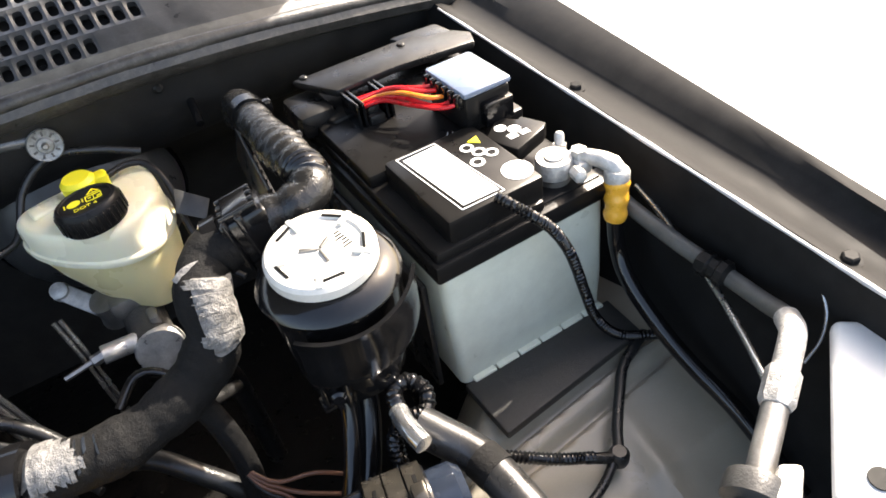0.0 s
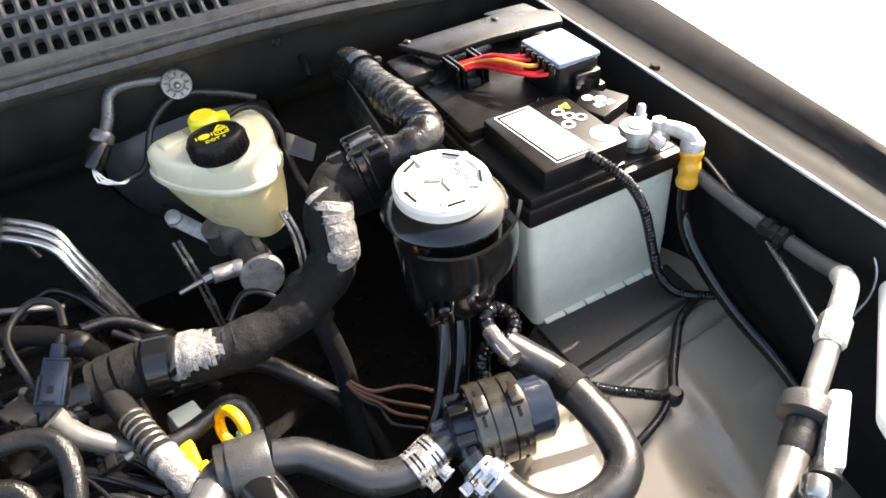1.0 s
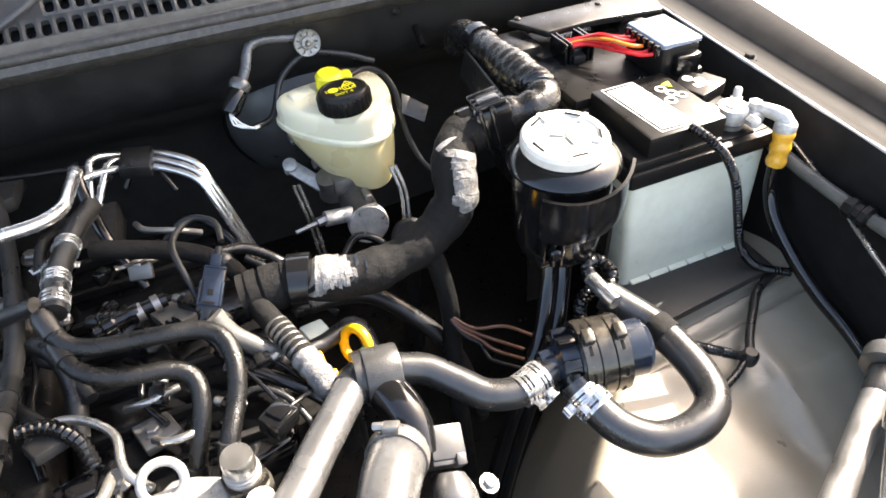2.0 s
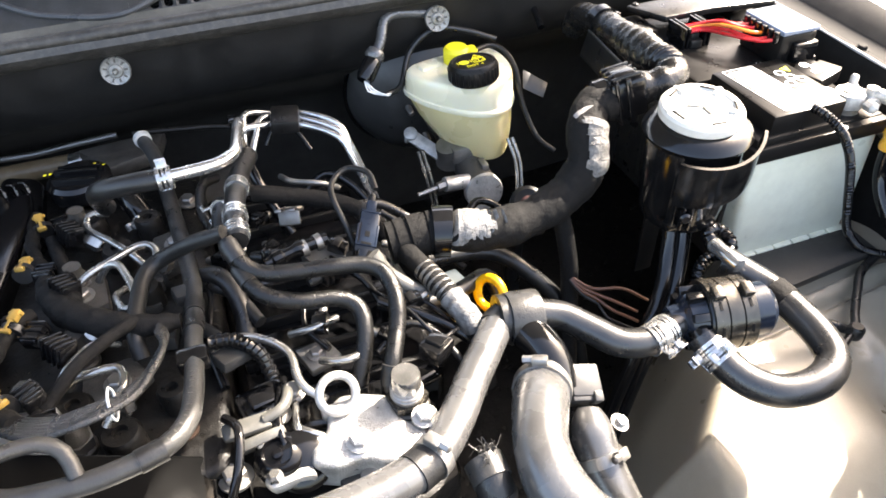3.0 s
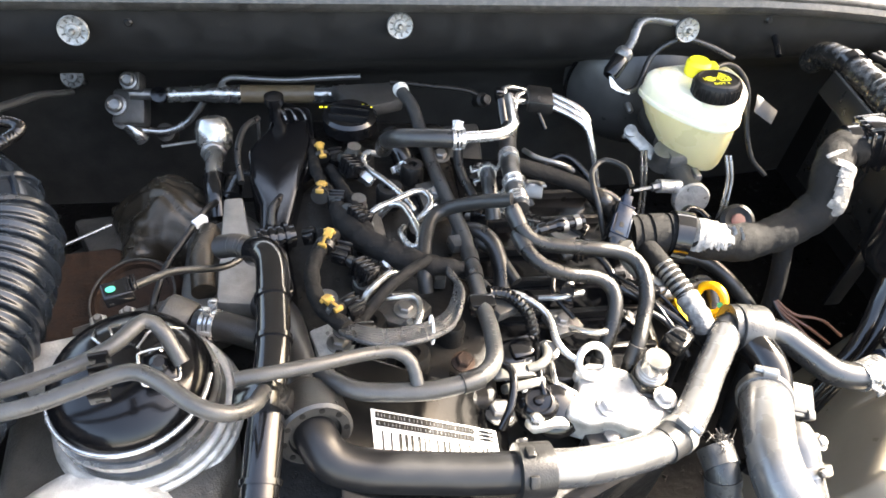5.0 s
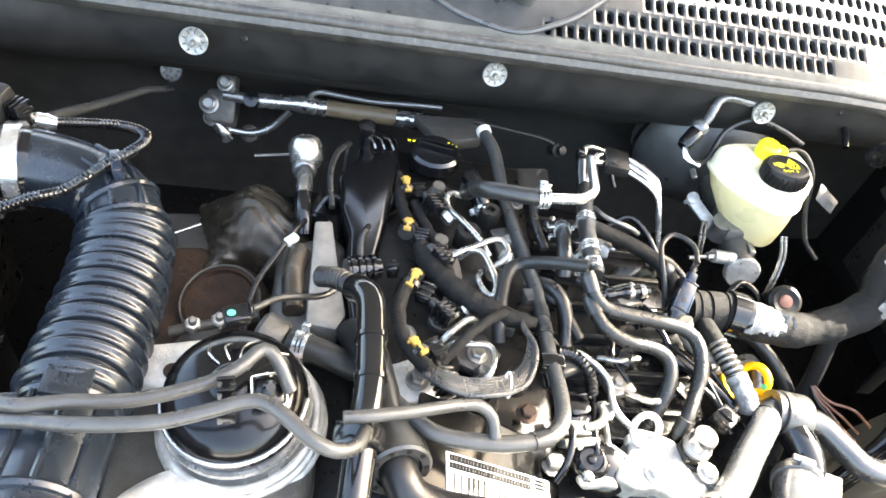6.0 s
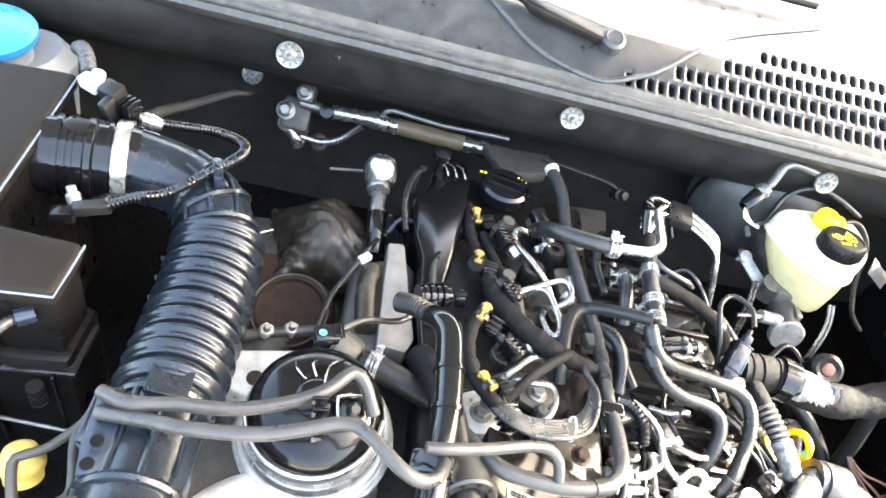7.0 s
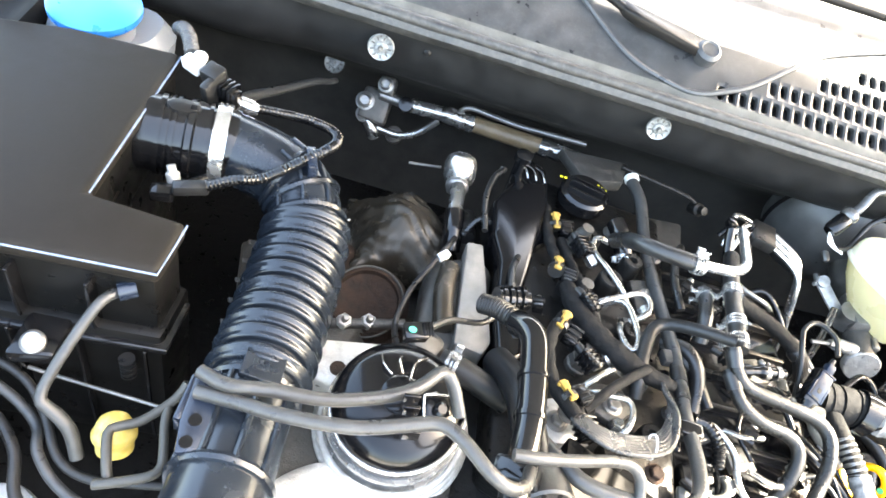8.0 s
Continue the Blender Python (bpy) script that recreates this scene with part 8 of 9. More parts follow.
# ---- air intake ----
du = thing("air_duct", (-0.82, 0.27, 0.96), "ribbed blue-grey rubber air intake duct", "air duct")
DC = [(-0.812, 0.02, 1.03), (-0.815, 0.09, 1.022), (-0.818, 0.163, 1.012), (-0.820, 0.23, 1.006), (-0.822, 0.30, 1.000), (-0.825, 0.365, 0.998), (-0.832, 0.415, 1.004), (-0.855, 0.450, 1.014), (-0.885, 0.461, 1.022), (-0.915, 0.463, 1.028), (-0.935, 0.463, 1.031)]
part("tube", sweep(BM(), DC, 0.0385, 36, 0.006), M["duct"], du)
tot = [0.0]
dp = spline(DC, 0.004)
for a, b in zip(dp, dp[1:]):
    tot.append(tot[-1] + (b - a).length)
def duct_at(l):
    i = min(range(len(tot)), key=lambda j: abs(tot[j] - l))
    return dp[i], (dp[min(i + 1, len(dp) - 1)] - dp[max(i - 1, 0)]).normalized()
for k in range(10):
    p, d = duct_at(0.202 + 0.0202 * k)
    bm = BM()
    turned(bm, [(0.036, -0.0085), (0.0412, -0.0078), (0.0432, -0.0066), (0.0440, -0.0050), (0.0440, -0.0030), (0.0446, -0.0012), (0.0466, 0.0002), (0.0474, 0.0018), (0.0472, 0.0034), (0.0460, 0.0048), (0.0434, 0.0058), (0.0405, 0.0064), (0.036, 0.007)], p, d, 48)
    part("rib", bm, M["duct"], du)
for l in (0.03, 0.105, 0.185, 0.40, 0.425, 0.455):
    p, d = duct_at(l)
    bm = BM()
    turned(bm, [(0.036, -0.005), (0.0415, -0.0035), (0.043, 0.0), (0.0415, 0.0035), (0.036, 0.005)], p, d, 40)
    part("ring", bm, M["duct"], du)
for a in (40, 78, 116, 154):
    bm = BM()
    pts = []
    for l in (0.10, 0.13, 0.16, 0.19):
        p, d = duct_at(l)
        s = d.cross(Vector((0, 0, 1))).normalized()
        u = s.cross(d)
        pts.append(p + (s * math.cos(radians(a)) + u * math.sin(radians(a))) * 0.0392)
    sweep(bm, pts, 0.003, 8)
    part("strake", bm, M["duct"], du)
for a in (60, 100, 140):
    bm = BM()
    pts = []
    for l in (0.395, 0.42, 0.445, 0.47):
        p, d = duct_at(l)
        s = d.cross(Vector((0, 0, 1))).normalized()
        u = s.cross(d)
        pts.append(p + (s * math.cos(radians(a)) + u * math.sin(radians(a))) * 0.0392)
    sweep(bm, pts, 0.003, 8)
    part("strake", bm, M["duct"], du)
p, d = duct_at(0.192)
bm = BM()
sd = d.cross(Vector((0, 0, 1))).normalized()
md = Matrix.Translation(p) @ Matrix((sd, d, sd.cross(d))).transposed().to_4x4() @ pose(0, 0, 0, 0, 8, 0)
block(bm, (-0.017, -0.014, 0.036), (0.017, 0.014, 0.0425), 0.0015, md)
for k in range(4):
    block(bm, (-0.009 + 0.005 * k, -0.006, 0.042), (-0.006 + 0.005 * k, 0.004, 0.0432), 0.0004, md)
part("pad", bm, M["duct"], du, "raised embossed pad")
MA = Vector((-0.93, -0.18, 0.06)).normalized()
MP = Vector((-0.935, 0.463, 1.031))
mfm = thing("air_meter", (-0.97, 0.46, 0.99), "black air mass meter with a bright band clamp", "air meter")
part("clamp", band(BM(), MP + MA * 0.006, MA, 0.0425, 0.014, 0.0018, 40), M["bright"], mfm, "bright band clamp")
part("tube", turned(BM(), [(0.039, -0.01), (0.0405, 0.0), (0.0405, 0.030), (0.043, 0.032), (0.043, 0.038), (0.0405, 0.040), (0.0405, 0.085), (0.036, 0.09)], MP, MA, 40), M["gloss"], mfm)
bm = BM()
mm = Matrix.Translation(MP + MA * 0.045) @ MA.to_track_quat("X", "Z").to_matrix().to_4x4()
for z, r in ((0.0385, 0.014), (0.0405, 0.0125)):
    slab(bm, [(r * 1.25 * math.cos(radians(a)), r * 0.8 * math.sin(radians(a))) for a in range(0, 360, 15)], z, z + 0.0022, 0.0006)
bm.transform(mm)
part("socket", bm, M["satin"], mfm, "flat oval boss")
for h, r, w in ((0.050, 0.0405, 0.003), (0.056, 0.0405, 0.003), (0.064, 0.0405, 0.005), (0.018, 0.0405, 0.004)):
    part("ridge", band(BM(), MP + MA * h, MA, r, w, 0.0022, 40), M["gloss"], mfm)
bm = BM()
block(bm, (-0.011, -0.007, -0.007), (0.011, 0.007, 0.007), 0.002, pose(-0.992, 0.519, 1.078, 10, 0, -25))
turned(bm, [(0.004, -0.008), (0.0075, 0.0), (0.0075, 0.004), (0.005, 0.007), (0, 0.008)], (-0.990, 0.533, 1.077), (0, 0.2, 1), 16)
solo("white_connector", bm, M["paper"], "white wiring connector above the air meter", "connector")
bm = BM()
block(bm, (-0.010, -0.009, -0.010), (0.012, 0.011, 0.008), 0.003, pose(-0.969, 0.512, 1.078, 14, 0, -20))
block(bm, (0.002, -0.024, -0.03), (0.012, -0.004, 0.006), 0.003, pose(-0.969, 0.512, 1.078, 14, 0, -20))
solo("grey_connector", bm, M["hose"], "dark grey wiring plug above the air meter", "connector")
hose("meter_lead", "ribbed silvery lead to the wiring connectors", [(-1.045, 0.610, 1.050), (-1.030, 0.590, 1.066), (-1.012, 0.560, 1.076), (-1.0, 0.535, 1.078)], ribbed(0.0066, 0.006, 0.0018), "braidgrey", "cable", step=0.0012)
CG = [(-0.928, 0.386, 1.046), (-0.905, 0.400, 1.050), (-0.880, 0.413, 1.052), (-0.850, 0.444, 1.060), (-0.833, 0.468, 1.060), (-0.826, 0.490, 1.056), (-0.834, 0.511, 1.051), (-0.863, 0.522, 1.048), (-0.90, 0.520, 1.047), (-0.925, 0.515, 1.048)]
solo("duct_conduit", sweep(BM(), CG, ribbed(0.0048, 0.004, 0.0014), 12, 0.0013), M["gloss"], "black corrugated conduit looping over the air duct", "conduit")
bm = BM()
block(bm, (-0.018, -0.006, -0.006), (0.016, 0.0065, 0.0065), 0.003, pose(-0.940, 0.382, 1.042, 0, 0, 24))
solo("conduit_plug", bm, M["rubber"], "grey rubber plug at the conduit's end", "plug")
bm = BM()
vv = thing("vacuum_valve", (-0.965, 0.385, 1.02), "small shiny valve under the air meter", "valve")
block(bm, (-0.012, -0.007, -0.008), (0.010, 0.008, 0.006), 0.003, pose(-0.966, 0.376, 1.032, 0, 0, 15))
part("body", bm, M["gloss"], vv)
part("stem", turned(BM(), [(0.004, -0.004), (0.0068, 0), (0.0068, 0.008), (0.0045, 0.010), (0.0045, 0.016), (0, 0.016)], (-0.962, 0.392, 1.034), (-0.3, 0.4, 0.9), 14), M["lead"], vv, "bright metal stem")
part("pipe", sweep(BM(), [(-0.958, 0.386, 1.032), (-0.947, 0.396, 1.034), (-0.938, 0.410, 1.032)], 0.0042, 10), M["gloss"], vv)
bm = BM()
block(bm, (-0.005, -0.018, -0.008), (0.005, 0.014, 0.010), 0.002, pose(-0.843, 0.452, 1.054, 0, 0, 20))
solo("conduit_clip", bm, M["slate"], "blue-grey clip holding the conduit to the duct", "clip")
solo("conduit_end", turned(BM(), [(0.006, -0.01), (0.009, 0), (0.009, 0.01), (0.005, 0.014)], (-0.928, 0.514, 1.048), (-1, 0, 0.1), 14), M["bright"], "bright fitting at the conduit's far end", "fitting")
hose("wall_hose", "grey hose running along the firewall", [(-0.962, 0.565, 1.005), (-0.953, 0.600, 0.993), (-0.936, 0.660, 0.966), (-0.903, 0.735, 0.941), (-0.890, 0.765, 0.925), (-0.885, 0.80, 0.905)], lambda l, u: 0.0070 - 0.003 * u, "palehose")

# air filter box
fb = thing("air_filter_box", (-1.05, 0.38, 0.85), "black air filter box with a stepped lid", "air filter box")
bm = BM()
slab(bm, [(-1.010, 0.532), (-1.002, 0.314), (-0.915, 0.3105), (-0.916, 0.252), (-1.035, 0.241), (-1.20, 0.228), (-1.20, 0.50), (-1.120, 0.522)], 1.058, 1.078, 0.007, 4)
part("lid", bm, M["lidblack"], fb, "smooth satin black lid")
bm = BM()
slab(bm, [(-1.014, 0.526), (-1.007, 0.318), (-0.921, 0.306), (-0.922, 0.258), (-1.035, 0.247), (-1.196, 0.234), (-1.196, 0.50), (-1.120, 0.516)], 0.98, 1.060, 0.003)
part("upper", bm, M["matte"], fb)
bm = BM()
slab(bm, [(-1.016, 0.52), (-1.004, 0.322), (-0.914, 0.312), (-0.915, 0.248), (-1.035, 0.236), (-1.19, 0.222), (-1.19, 0.50)], 0.78, 0.985, 0.008)
part("lower", bm, M["matte"], fb)
for k in range(5):
    bm = BM()
    block(bm, (-1.16 + 0.058 * k, 0.214 + 0.0055 * k, 0.80), (-1.157 + 0.058 * k, 0.24, 0.975), 0.001)
    part("rib", bm, M["gloss"], fb)
bm = BM()
slab(bm, [(-0.909, 0.30), (-0.909, 0.243), (-1.035, 0.230), (-1.192, 0.216), (-1.192, 0.26)], 0.968, 0.975, 0.002)
part("seam_flange", bm, M["gloss"], fb)
for x, y in ((-0.942, 0.236), (-1.12, 0.22)):
    bm = BM()
    for k in range(5):
        band(bm, (x, y - 0.002, 0.935 + 0.006 * k), (0, 0, 1), 0.006, 0.0025, 0.0014, 14)
    part("spring", bm, M["black"], fb, "dark coil spring catch")
# thin pale beads stand for the highlight on the rounded lid edges
part("lid_edge", sweep(BM(), [(-1.035, 0.2415, 1.0735), (-0.97, 0.2475, 1.0735), (-0.9165, 0.2525, 1.0735), (-0.9155, 0.28, 1.0735), (-0.9150, 0.310, 1.0735)], 0.0011, 8, smooth=False), M["bluegrey"], fb, "pale line painted as the lid edge's highlight")
part("lid_edge", sweep(BM(), [(-1.0025, 0.315, 1.0735), (-1.006, 0.42, 1.0735), (-1.0098, 0.531, 1.0735)], 0.0011, 8, smooth=False), M["bluegrey"], fb, "pale line painted as the lid edge's highlight")
for k in range(4):
    bm = BM()
    block(bm, (-1.16 + 0.062 * k, 0.222 + 0.006 * k, 0.985), (-1.156 + 0.062 * k, 0.242 + 0.005 * k, 1.05), 0.0015)
    part("rib", bm, M["gloss"], fb)
hose("drain_hose", "thin grey bent drain hose below the filter box", [(-0.951, 0.249, 1.038), (-0.958, 0.238, 1.038), (-0.966, 0.216, 1.026), (-0.974, 0.188, 1.008), (-0.978, 0.172, 0.996), (-0.976, 0.163, 0.990), (-0.964, 0.160, 0.982), (-0.951, 0.154, 0.970), (-0.942, 0.142, 0.950)], lambda l, u: 0.0046 + 0.0012 * min(1, max(0, u - 0.55) * 5), "palehose", seg=14)
solo("hose_spigot", sweep(BM(), [(-0.938, 0.258, 1.040), (-0.950, 0.250, 1.039)], 0.0085, 14, smooth=False), M["slate"], "slate spigot on the filter box", "spigot")
yw = thing("yellow_filler", (-0.912, 0.164, 0.95), "yellow filler cap beside the filter box", "cap")
part("cap", turned(BM(), [(0.0150, -0.010), (0.0155, 0), (0.0172, 0.002), (0.0180, 0.004), (0.0180, 0.008), (0.0170, 0.0095), (0.0158, 0.0105), (0.0150, 0.014), (0.0125, 0.0195), (0.008, 0.0230), (0.004, 0.0242), (0, 0.0245)], (-0.918, 0.160, 0.962), (-0.12, 0.40, 0.9), 28), M["old"], yw)
hose("grey_trunk_hose", "grey ribbed hose at the front of the filter box", [(-1.10, 0.20, 0.95), (-1.03, 0.186, 0.945), (-0.99, 0.165, 0.94), (-0.975, 0.141, 0.945), (-0.952, 0.122, 0.94), (-0.92, 0.110, 0.938), (-0.88, 0.112, 0.934), (-0.82, 0.13, 0.93)], 0.0046, "palehose", seg=14, group="trunk hoses")
hose("grey_trunk_hose", "grey ribbed hose at the front of the filter box", [(-1.12, 0.185, 0.94), (-1.04, 0.172, 0.935), (-1.0, 0.145, 0.93), (-0.98, 0.11, 0.925), (-0.95, 0.09, 0.92)], 0.0050, "hose", seg=14, group="trunk hoses")
hose("grey_trunk_hose", "grey ribbed hose at the front of the filter box", [(-1.09, 0.215, 0.955), (-1.02, 0.198, 0.955), (-0.985, 0.172, 0.952), (-0.958, 0.140, 0.948), (-0.932, 0.130, 0.944), (-0.90, 0.134, 0.942), (-0.86, 0.142, 0.94)], 0.0040, "hose", seg=12, group="trunk hoses")
bm = BM()
sweep(bm, [(-0.874, 0.206, 1.000), (-0.880, 0.194, 0.990), (-0.8984, 0.171, 0.985), (-0.914, 0.161, 0.985), (-0.9185, 0.153, 0.985), (-0.9066, 0.1258, 0.982), (-0.902, 0.119, 0.974)], 0.0042, 10)
sweep(bm, [(-0.884, 0.190, 0.988), (-0.8800, 0.172, 0.986), (-0.8705, 0.146, 0.985), (-0.8690, 0.136, 0.985), (-0.8750, 0.128, 0.985), (-0.8980, 0.1180, 0.983), (-0.912, 0.114, 0.980)], 0.0040, 10)
solo("wire_bail", bm, M["strapgrey"], "dusty brown-grey bail over the yellow cap", "bail")
bm = BM()
slab(bm, [(-1.030, 0.245), (-0.992, 0.248), (-0.990, 0.206), (-1.028, 0.198)], 0.968, 0.984, 0.004)
part("nut_lug", bm, M["gloss"], fb)
solo("round_nut", turned(BM(), [(0.0105, 0), (0.0105, 0.004), (0.008, 0.006), (0, 0.006)], (-1.010, 0.214, 0.985), (0, -0.4, 1), 20), M["dull"], "dull round nut on the filter box", "nut")
bm = BM()
slab(bm, [(-1.05, 0.12), (-0.99, 0.13), (-0.93, 0.10), (-0.86, 0.11), (-0.85, 0.02), (-1.05, 0.0)], 0.86, 0.90, 0.008)
solo("front_bracket", bm, M["cast"], "pale alloy bracket at the front of the bay", "bracket")
hose("side_strip", "thin bright strip along the filter box", [(-1.04, 0.232, 0.900), (-1.007, 0.230, 0.900), (-0.912, 0.226, 0.900)], 0.0020, "dull", "strip")
# jagged clips between duct and box
for k in range(7):
    bm = BM()
    block(bm, (-0.002, -0.004, -0.0015), (0.008, 0.0005, 0.0015), 0.0005, pose(-0.885 + 0.002 * k, 0.40 - 0.026 * k, 0.968, 20, 30, 35))
    solo("small_catch", bm, M["dull"], "small dull catch on the filter box seam", "catch", "seam catches")

# washer tank
wt = thing("washer_tank", (-1.08, 0.62, 0.9), "milky washer tank with a bright blue cap", "washer tank")
bm = BM()
loft(bm, [rrect(-1.20, -1.075, 0.575, 0.665, 0.88, 0.03), rrect(-1.20, -1.070, 0.572, 0.668, 0.96, 0.03), rrect(-1.20, -1.062, 0.575, 0.665, 1.01, 0.03), rrect(-1.195, -1.075, 0.58, 0.66, 1.028, 0.03)])
part("tank", bm, M["milk"], wt)
part("neck", turned(BM(), [(0.040, -0.02), (0.040, 0.02), (0.034, 0.022)], (-1.133, 0.592, 1.035), (0, -0.05, 1), 28), M["milk"], wt)
part("cap", turned(BM(), [(0.048, 0), (0.050, 0.003), (0.050, 0.010), (0.044, 0.014), (0, 0.016)], (-1.133, 0.592, 1.052), (0, -0.05, 1), 36), M["blue"], wt, "bright blue cap")
solo("black_lever", sweep(BM(), [(-1.25, 0.56, 1.07), (-1.215, 0.553, 1.085), (-1.185, 0.545, 1.088)], 0.013, 14), M["gloss"], "glossy black plug near the washer tank", "plug")

# ---- wiper arms ----
wp = thing("windscreen_wiper", (-0.415, 0.765, 1.13), "dark grey wiper arm with a round pivot", "wiper")
part("pivot", turned(BM(), [(0.013, -0.03), (0.015, -0.01), (0.0165, 0.0), (0.0165, 0.010), (0.012, 0.014), (0.010, 0.012), (0, 0.012)], (-0.414, 0.768, 1.140), (0, -0.4, 0.9), 24), M["cowl"], wp)
bm = BM()
loft(bm, [[Vector(q) for q in r] for r in ([(-0.404, 0.757, 1.134), (-0.404, 0.757, 1.146), (-0.412, 0.786, 1.152), (-0.412, 0.786, 1.140)], [(-0.515, 0.768, 1.146), (-0.515, 0.768, 1.162), (-0.530, 0.792, 1.166), (-0.530, 0.792, 1.150)], [(-0.535, 0.775, 1.150), (-0.535, 0.775, 1.162), (-0.548, 0.797, 1.166), (-0.548, 0.797, 1.154)])])
bmesh.ops.bevel(bm, geom=list(bm.edges), offset=0.003, segments=2, affect="EDGES", profile=0.5)
part("arm", bm, M["satin"], wp)
part("rod", sweep(BM(), [(-0.535, 0.784, 1.158), (-0.66, 0.83, 1.185), (-0.80, 0.88, 1.215)], 0.006, 10), M["satin"], wp)
solo("far_wiper", sweep(BM(), [(-0.40, 0.875, 1.215), (-0.25, 0.880, 1.215), (-0.12, 0.885, 1.215)], 0.007, 10), M["satin"], "dark wiper blade lying on the glass", "wiper")

pr = thing("ribbed_plug", (-0.953, 0.508, 1.06), "small ribbed black plug behind the air meter", "plug")
for k in range(4):
    bm = BM()
    block(bm, (-0.002, -0.010, -0.006), (0.002, 0.010, 0.008), 0.001, pose(-0.960 + 0.0055 * k, 0.510 - 0.002 * k, 1.068, 0, 0, -18))
    part("fin", bm, M["gloss"], pr)
bm = BM()
block(bm, (-0.014, -0.007, -0.016), (0.014, 0.007, 0.004), 0.002, pose(-0.951, 0.508, 1.066, 0, 0, -18))
part("body", bm, M["gloss"], pr)
part("boss", turned(BM(), [(0.015, -0.02), (0.015, 0.0), (0.012, 0.003), (0, 0.003)], (-0.966, 0.462, 1.069), (0, 0, 1), 24), M["satin"], mfm)

# ---- small engine gear ----
def bracket_plate(pts, z0, z1, label, material="castdark"):
    bm = BM()
    slab(bm, pts, z0, z1, 0.0025)
    return solo("engine_bracket", bm, M[material], label, "bracket", "engine brackets")


bracket_plate([(-0.562, 0.300), (-0.520, 0.318), (-0.505, 0.290), (-0.515, 0.262), (-0.550, 0.258)], 0.955, 0.968, "pale alloy bracket under the injector loom", "cast")
bracket_plate([(-0.500, 0.345), (-0.462, 0.350), (-0.445, 0.325), (-0.470, 0.300), (-0.500, 0.315)], 0.950, 0.962, "dirty alloy bracket between fuel pipes")
bracket_plate([(-0.525, 0.470), (-0.485, 0.475), (-0.480, 0.430), (-0.515, 0.415)], 0.945, 0.958, "dirty alloy bracket between fuel pipes")
bracket_plate([(-0.440, 0.52), (-0.405, 0.53), (-0.400, 0.47), (-0.430, 0.46)], 0.940, 0.952, "dirty alloy bracket between fuel pipes")
bracket_plate([(-0.330, 0.33), (-0.300, 0.335), (-0.29, 0.31), (-0.32, 0.30)], 0.925, 0.935, "dull bracket beneath the heater hoses", "dull")
bracket_plate([(-0.30, 0.45), (-0.27, 0.46), (-0.255, 0.43), (-0.285, 0.42)], 0.93, 0.942, "dull bracket beneath the heater hoses", "dull")
for x, y, z, r in ((-0.535, 0.283, 0.968, 0.008), (-0.472, 0.322, 0.962, 0.0075), (-0.503, 0.446, 0.958, 0.0075), (-0.418, 0.50, 0.952, 0.007), (-0.312, 0.318, 0.935, 0.006), (-0.395, 0.345, 0.942, 0.007), (-0.40, 0.58, 0.944, 0.008), (-0.46, 0.60, 0.944, 0.008)):
    hex_bolt("engine_bolt", (x, y, z), (0.05, -0.05, 1), r, "hexagon flange bolt on the engine", "dull", "engine bolts")


def injector_plug(x, y, z, turn):
    """A black two-part wiring plug with ridges."""
    ob = thing("wiring_plug", (x, y, z), "ribbed black wiring plug on an injector", "wiring plug", "injector plugs")
    m = pose(x, y, z, 0, 18, turn)
    bm = BM()
    block(bm, (-0.008, -0.018, -0.008), (0.008, 0.006, 0.009), 0.002, m)
    part("shell", bm, M["gloss"], ob)
    for k in range(4):
        bm = BM()
        block(bm, (-0.0095, -0.016 + 0.006 * k, -0.009), (0.0095, -0.013 + 0.006 * k, 0.0105), 0.0008, m)
        part("ridge", bm, M["gloss"], ob)
    bm = BM()
    turned(bm, [(0.0055, 0.004), (0.0055, 0.014), (0.004, 0.018)], m @ Vector((0, 0, 0)), m.to_3x3() @ Vector((0, 1, 0)), 12)
    part("boot", bm, M["rubber"], ob)
    return ob


for x, y, z, a in ((-0.515, 0.535, 0.972, 30), (-0.512, 0.435, 0.984, 35), (-0.512, 0.355, 0.988, 40), (-0.515, 0.275, 0.99, 20), (-0.33, 0.43, 0.965, 70), (-0.285, 0.385, 0.965, 110)):
    injector_plug(x, y, z, a)
hose("banded_hose", "short black hose with a bright spring clamp", [(-0.462, 0.60, 0.965), (-0.453, 0.575, 0.962), (-0.443, 0.552, 0.945), (-0.436, 0.535, 0.925)], 0.0125, "gloss", clamps=((0.62, 0.0128, "spring", 140),), seg=18)
# thin leads that wander over the engine
LEADS = (
    [(-0.62, 0.64, 0.965), (-0.634, 0.61, 0.972), (-0.640, 0.57, 0.968), (-0.634, 0.52, 0.962)],
    [(-0.40, 0.44, 0.96), (-0.39, 0.40, 0.962), (-0.395, 0.36, 0.958), (-0.385, 0.33, 0.95)],
    [(-0.30, 0.42, 0.945), (-0.27, 0.40, 0.955), (-0.25, 0.38, 0.95), (-0.24, 0.35, 0.94)],
    [(-0.26, 0.30, 0.935), (-0.23, 0.315, 0.945), (-0.205, 0.30, 0.94), (-0.19, 0.27, 0.925)],
    [(-0.395, 0.262, 0.955), (-0.385, 0.24, 0.965), (-0.39, 0.215, 0.955), (-0.40, 0.20, 0.94)],
    [(-0.325, 0.40, 0.94), (-0.31, 0.375, 0.95), (-0.315, 0.345, 0.945), (-0.30, 0.315, 0.94)],
    [(-0.20, 0.50, 0.93), (-0.175, 0.48, 0.915), (-0.15, 0.45, 0.90), (-0.13, 0.42, 0.89)],
)
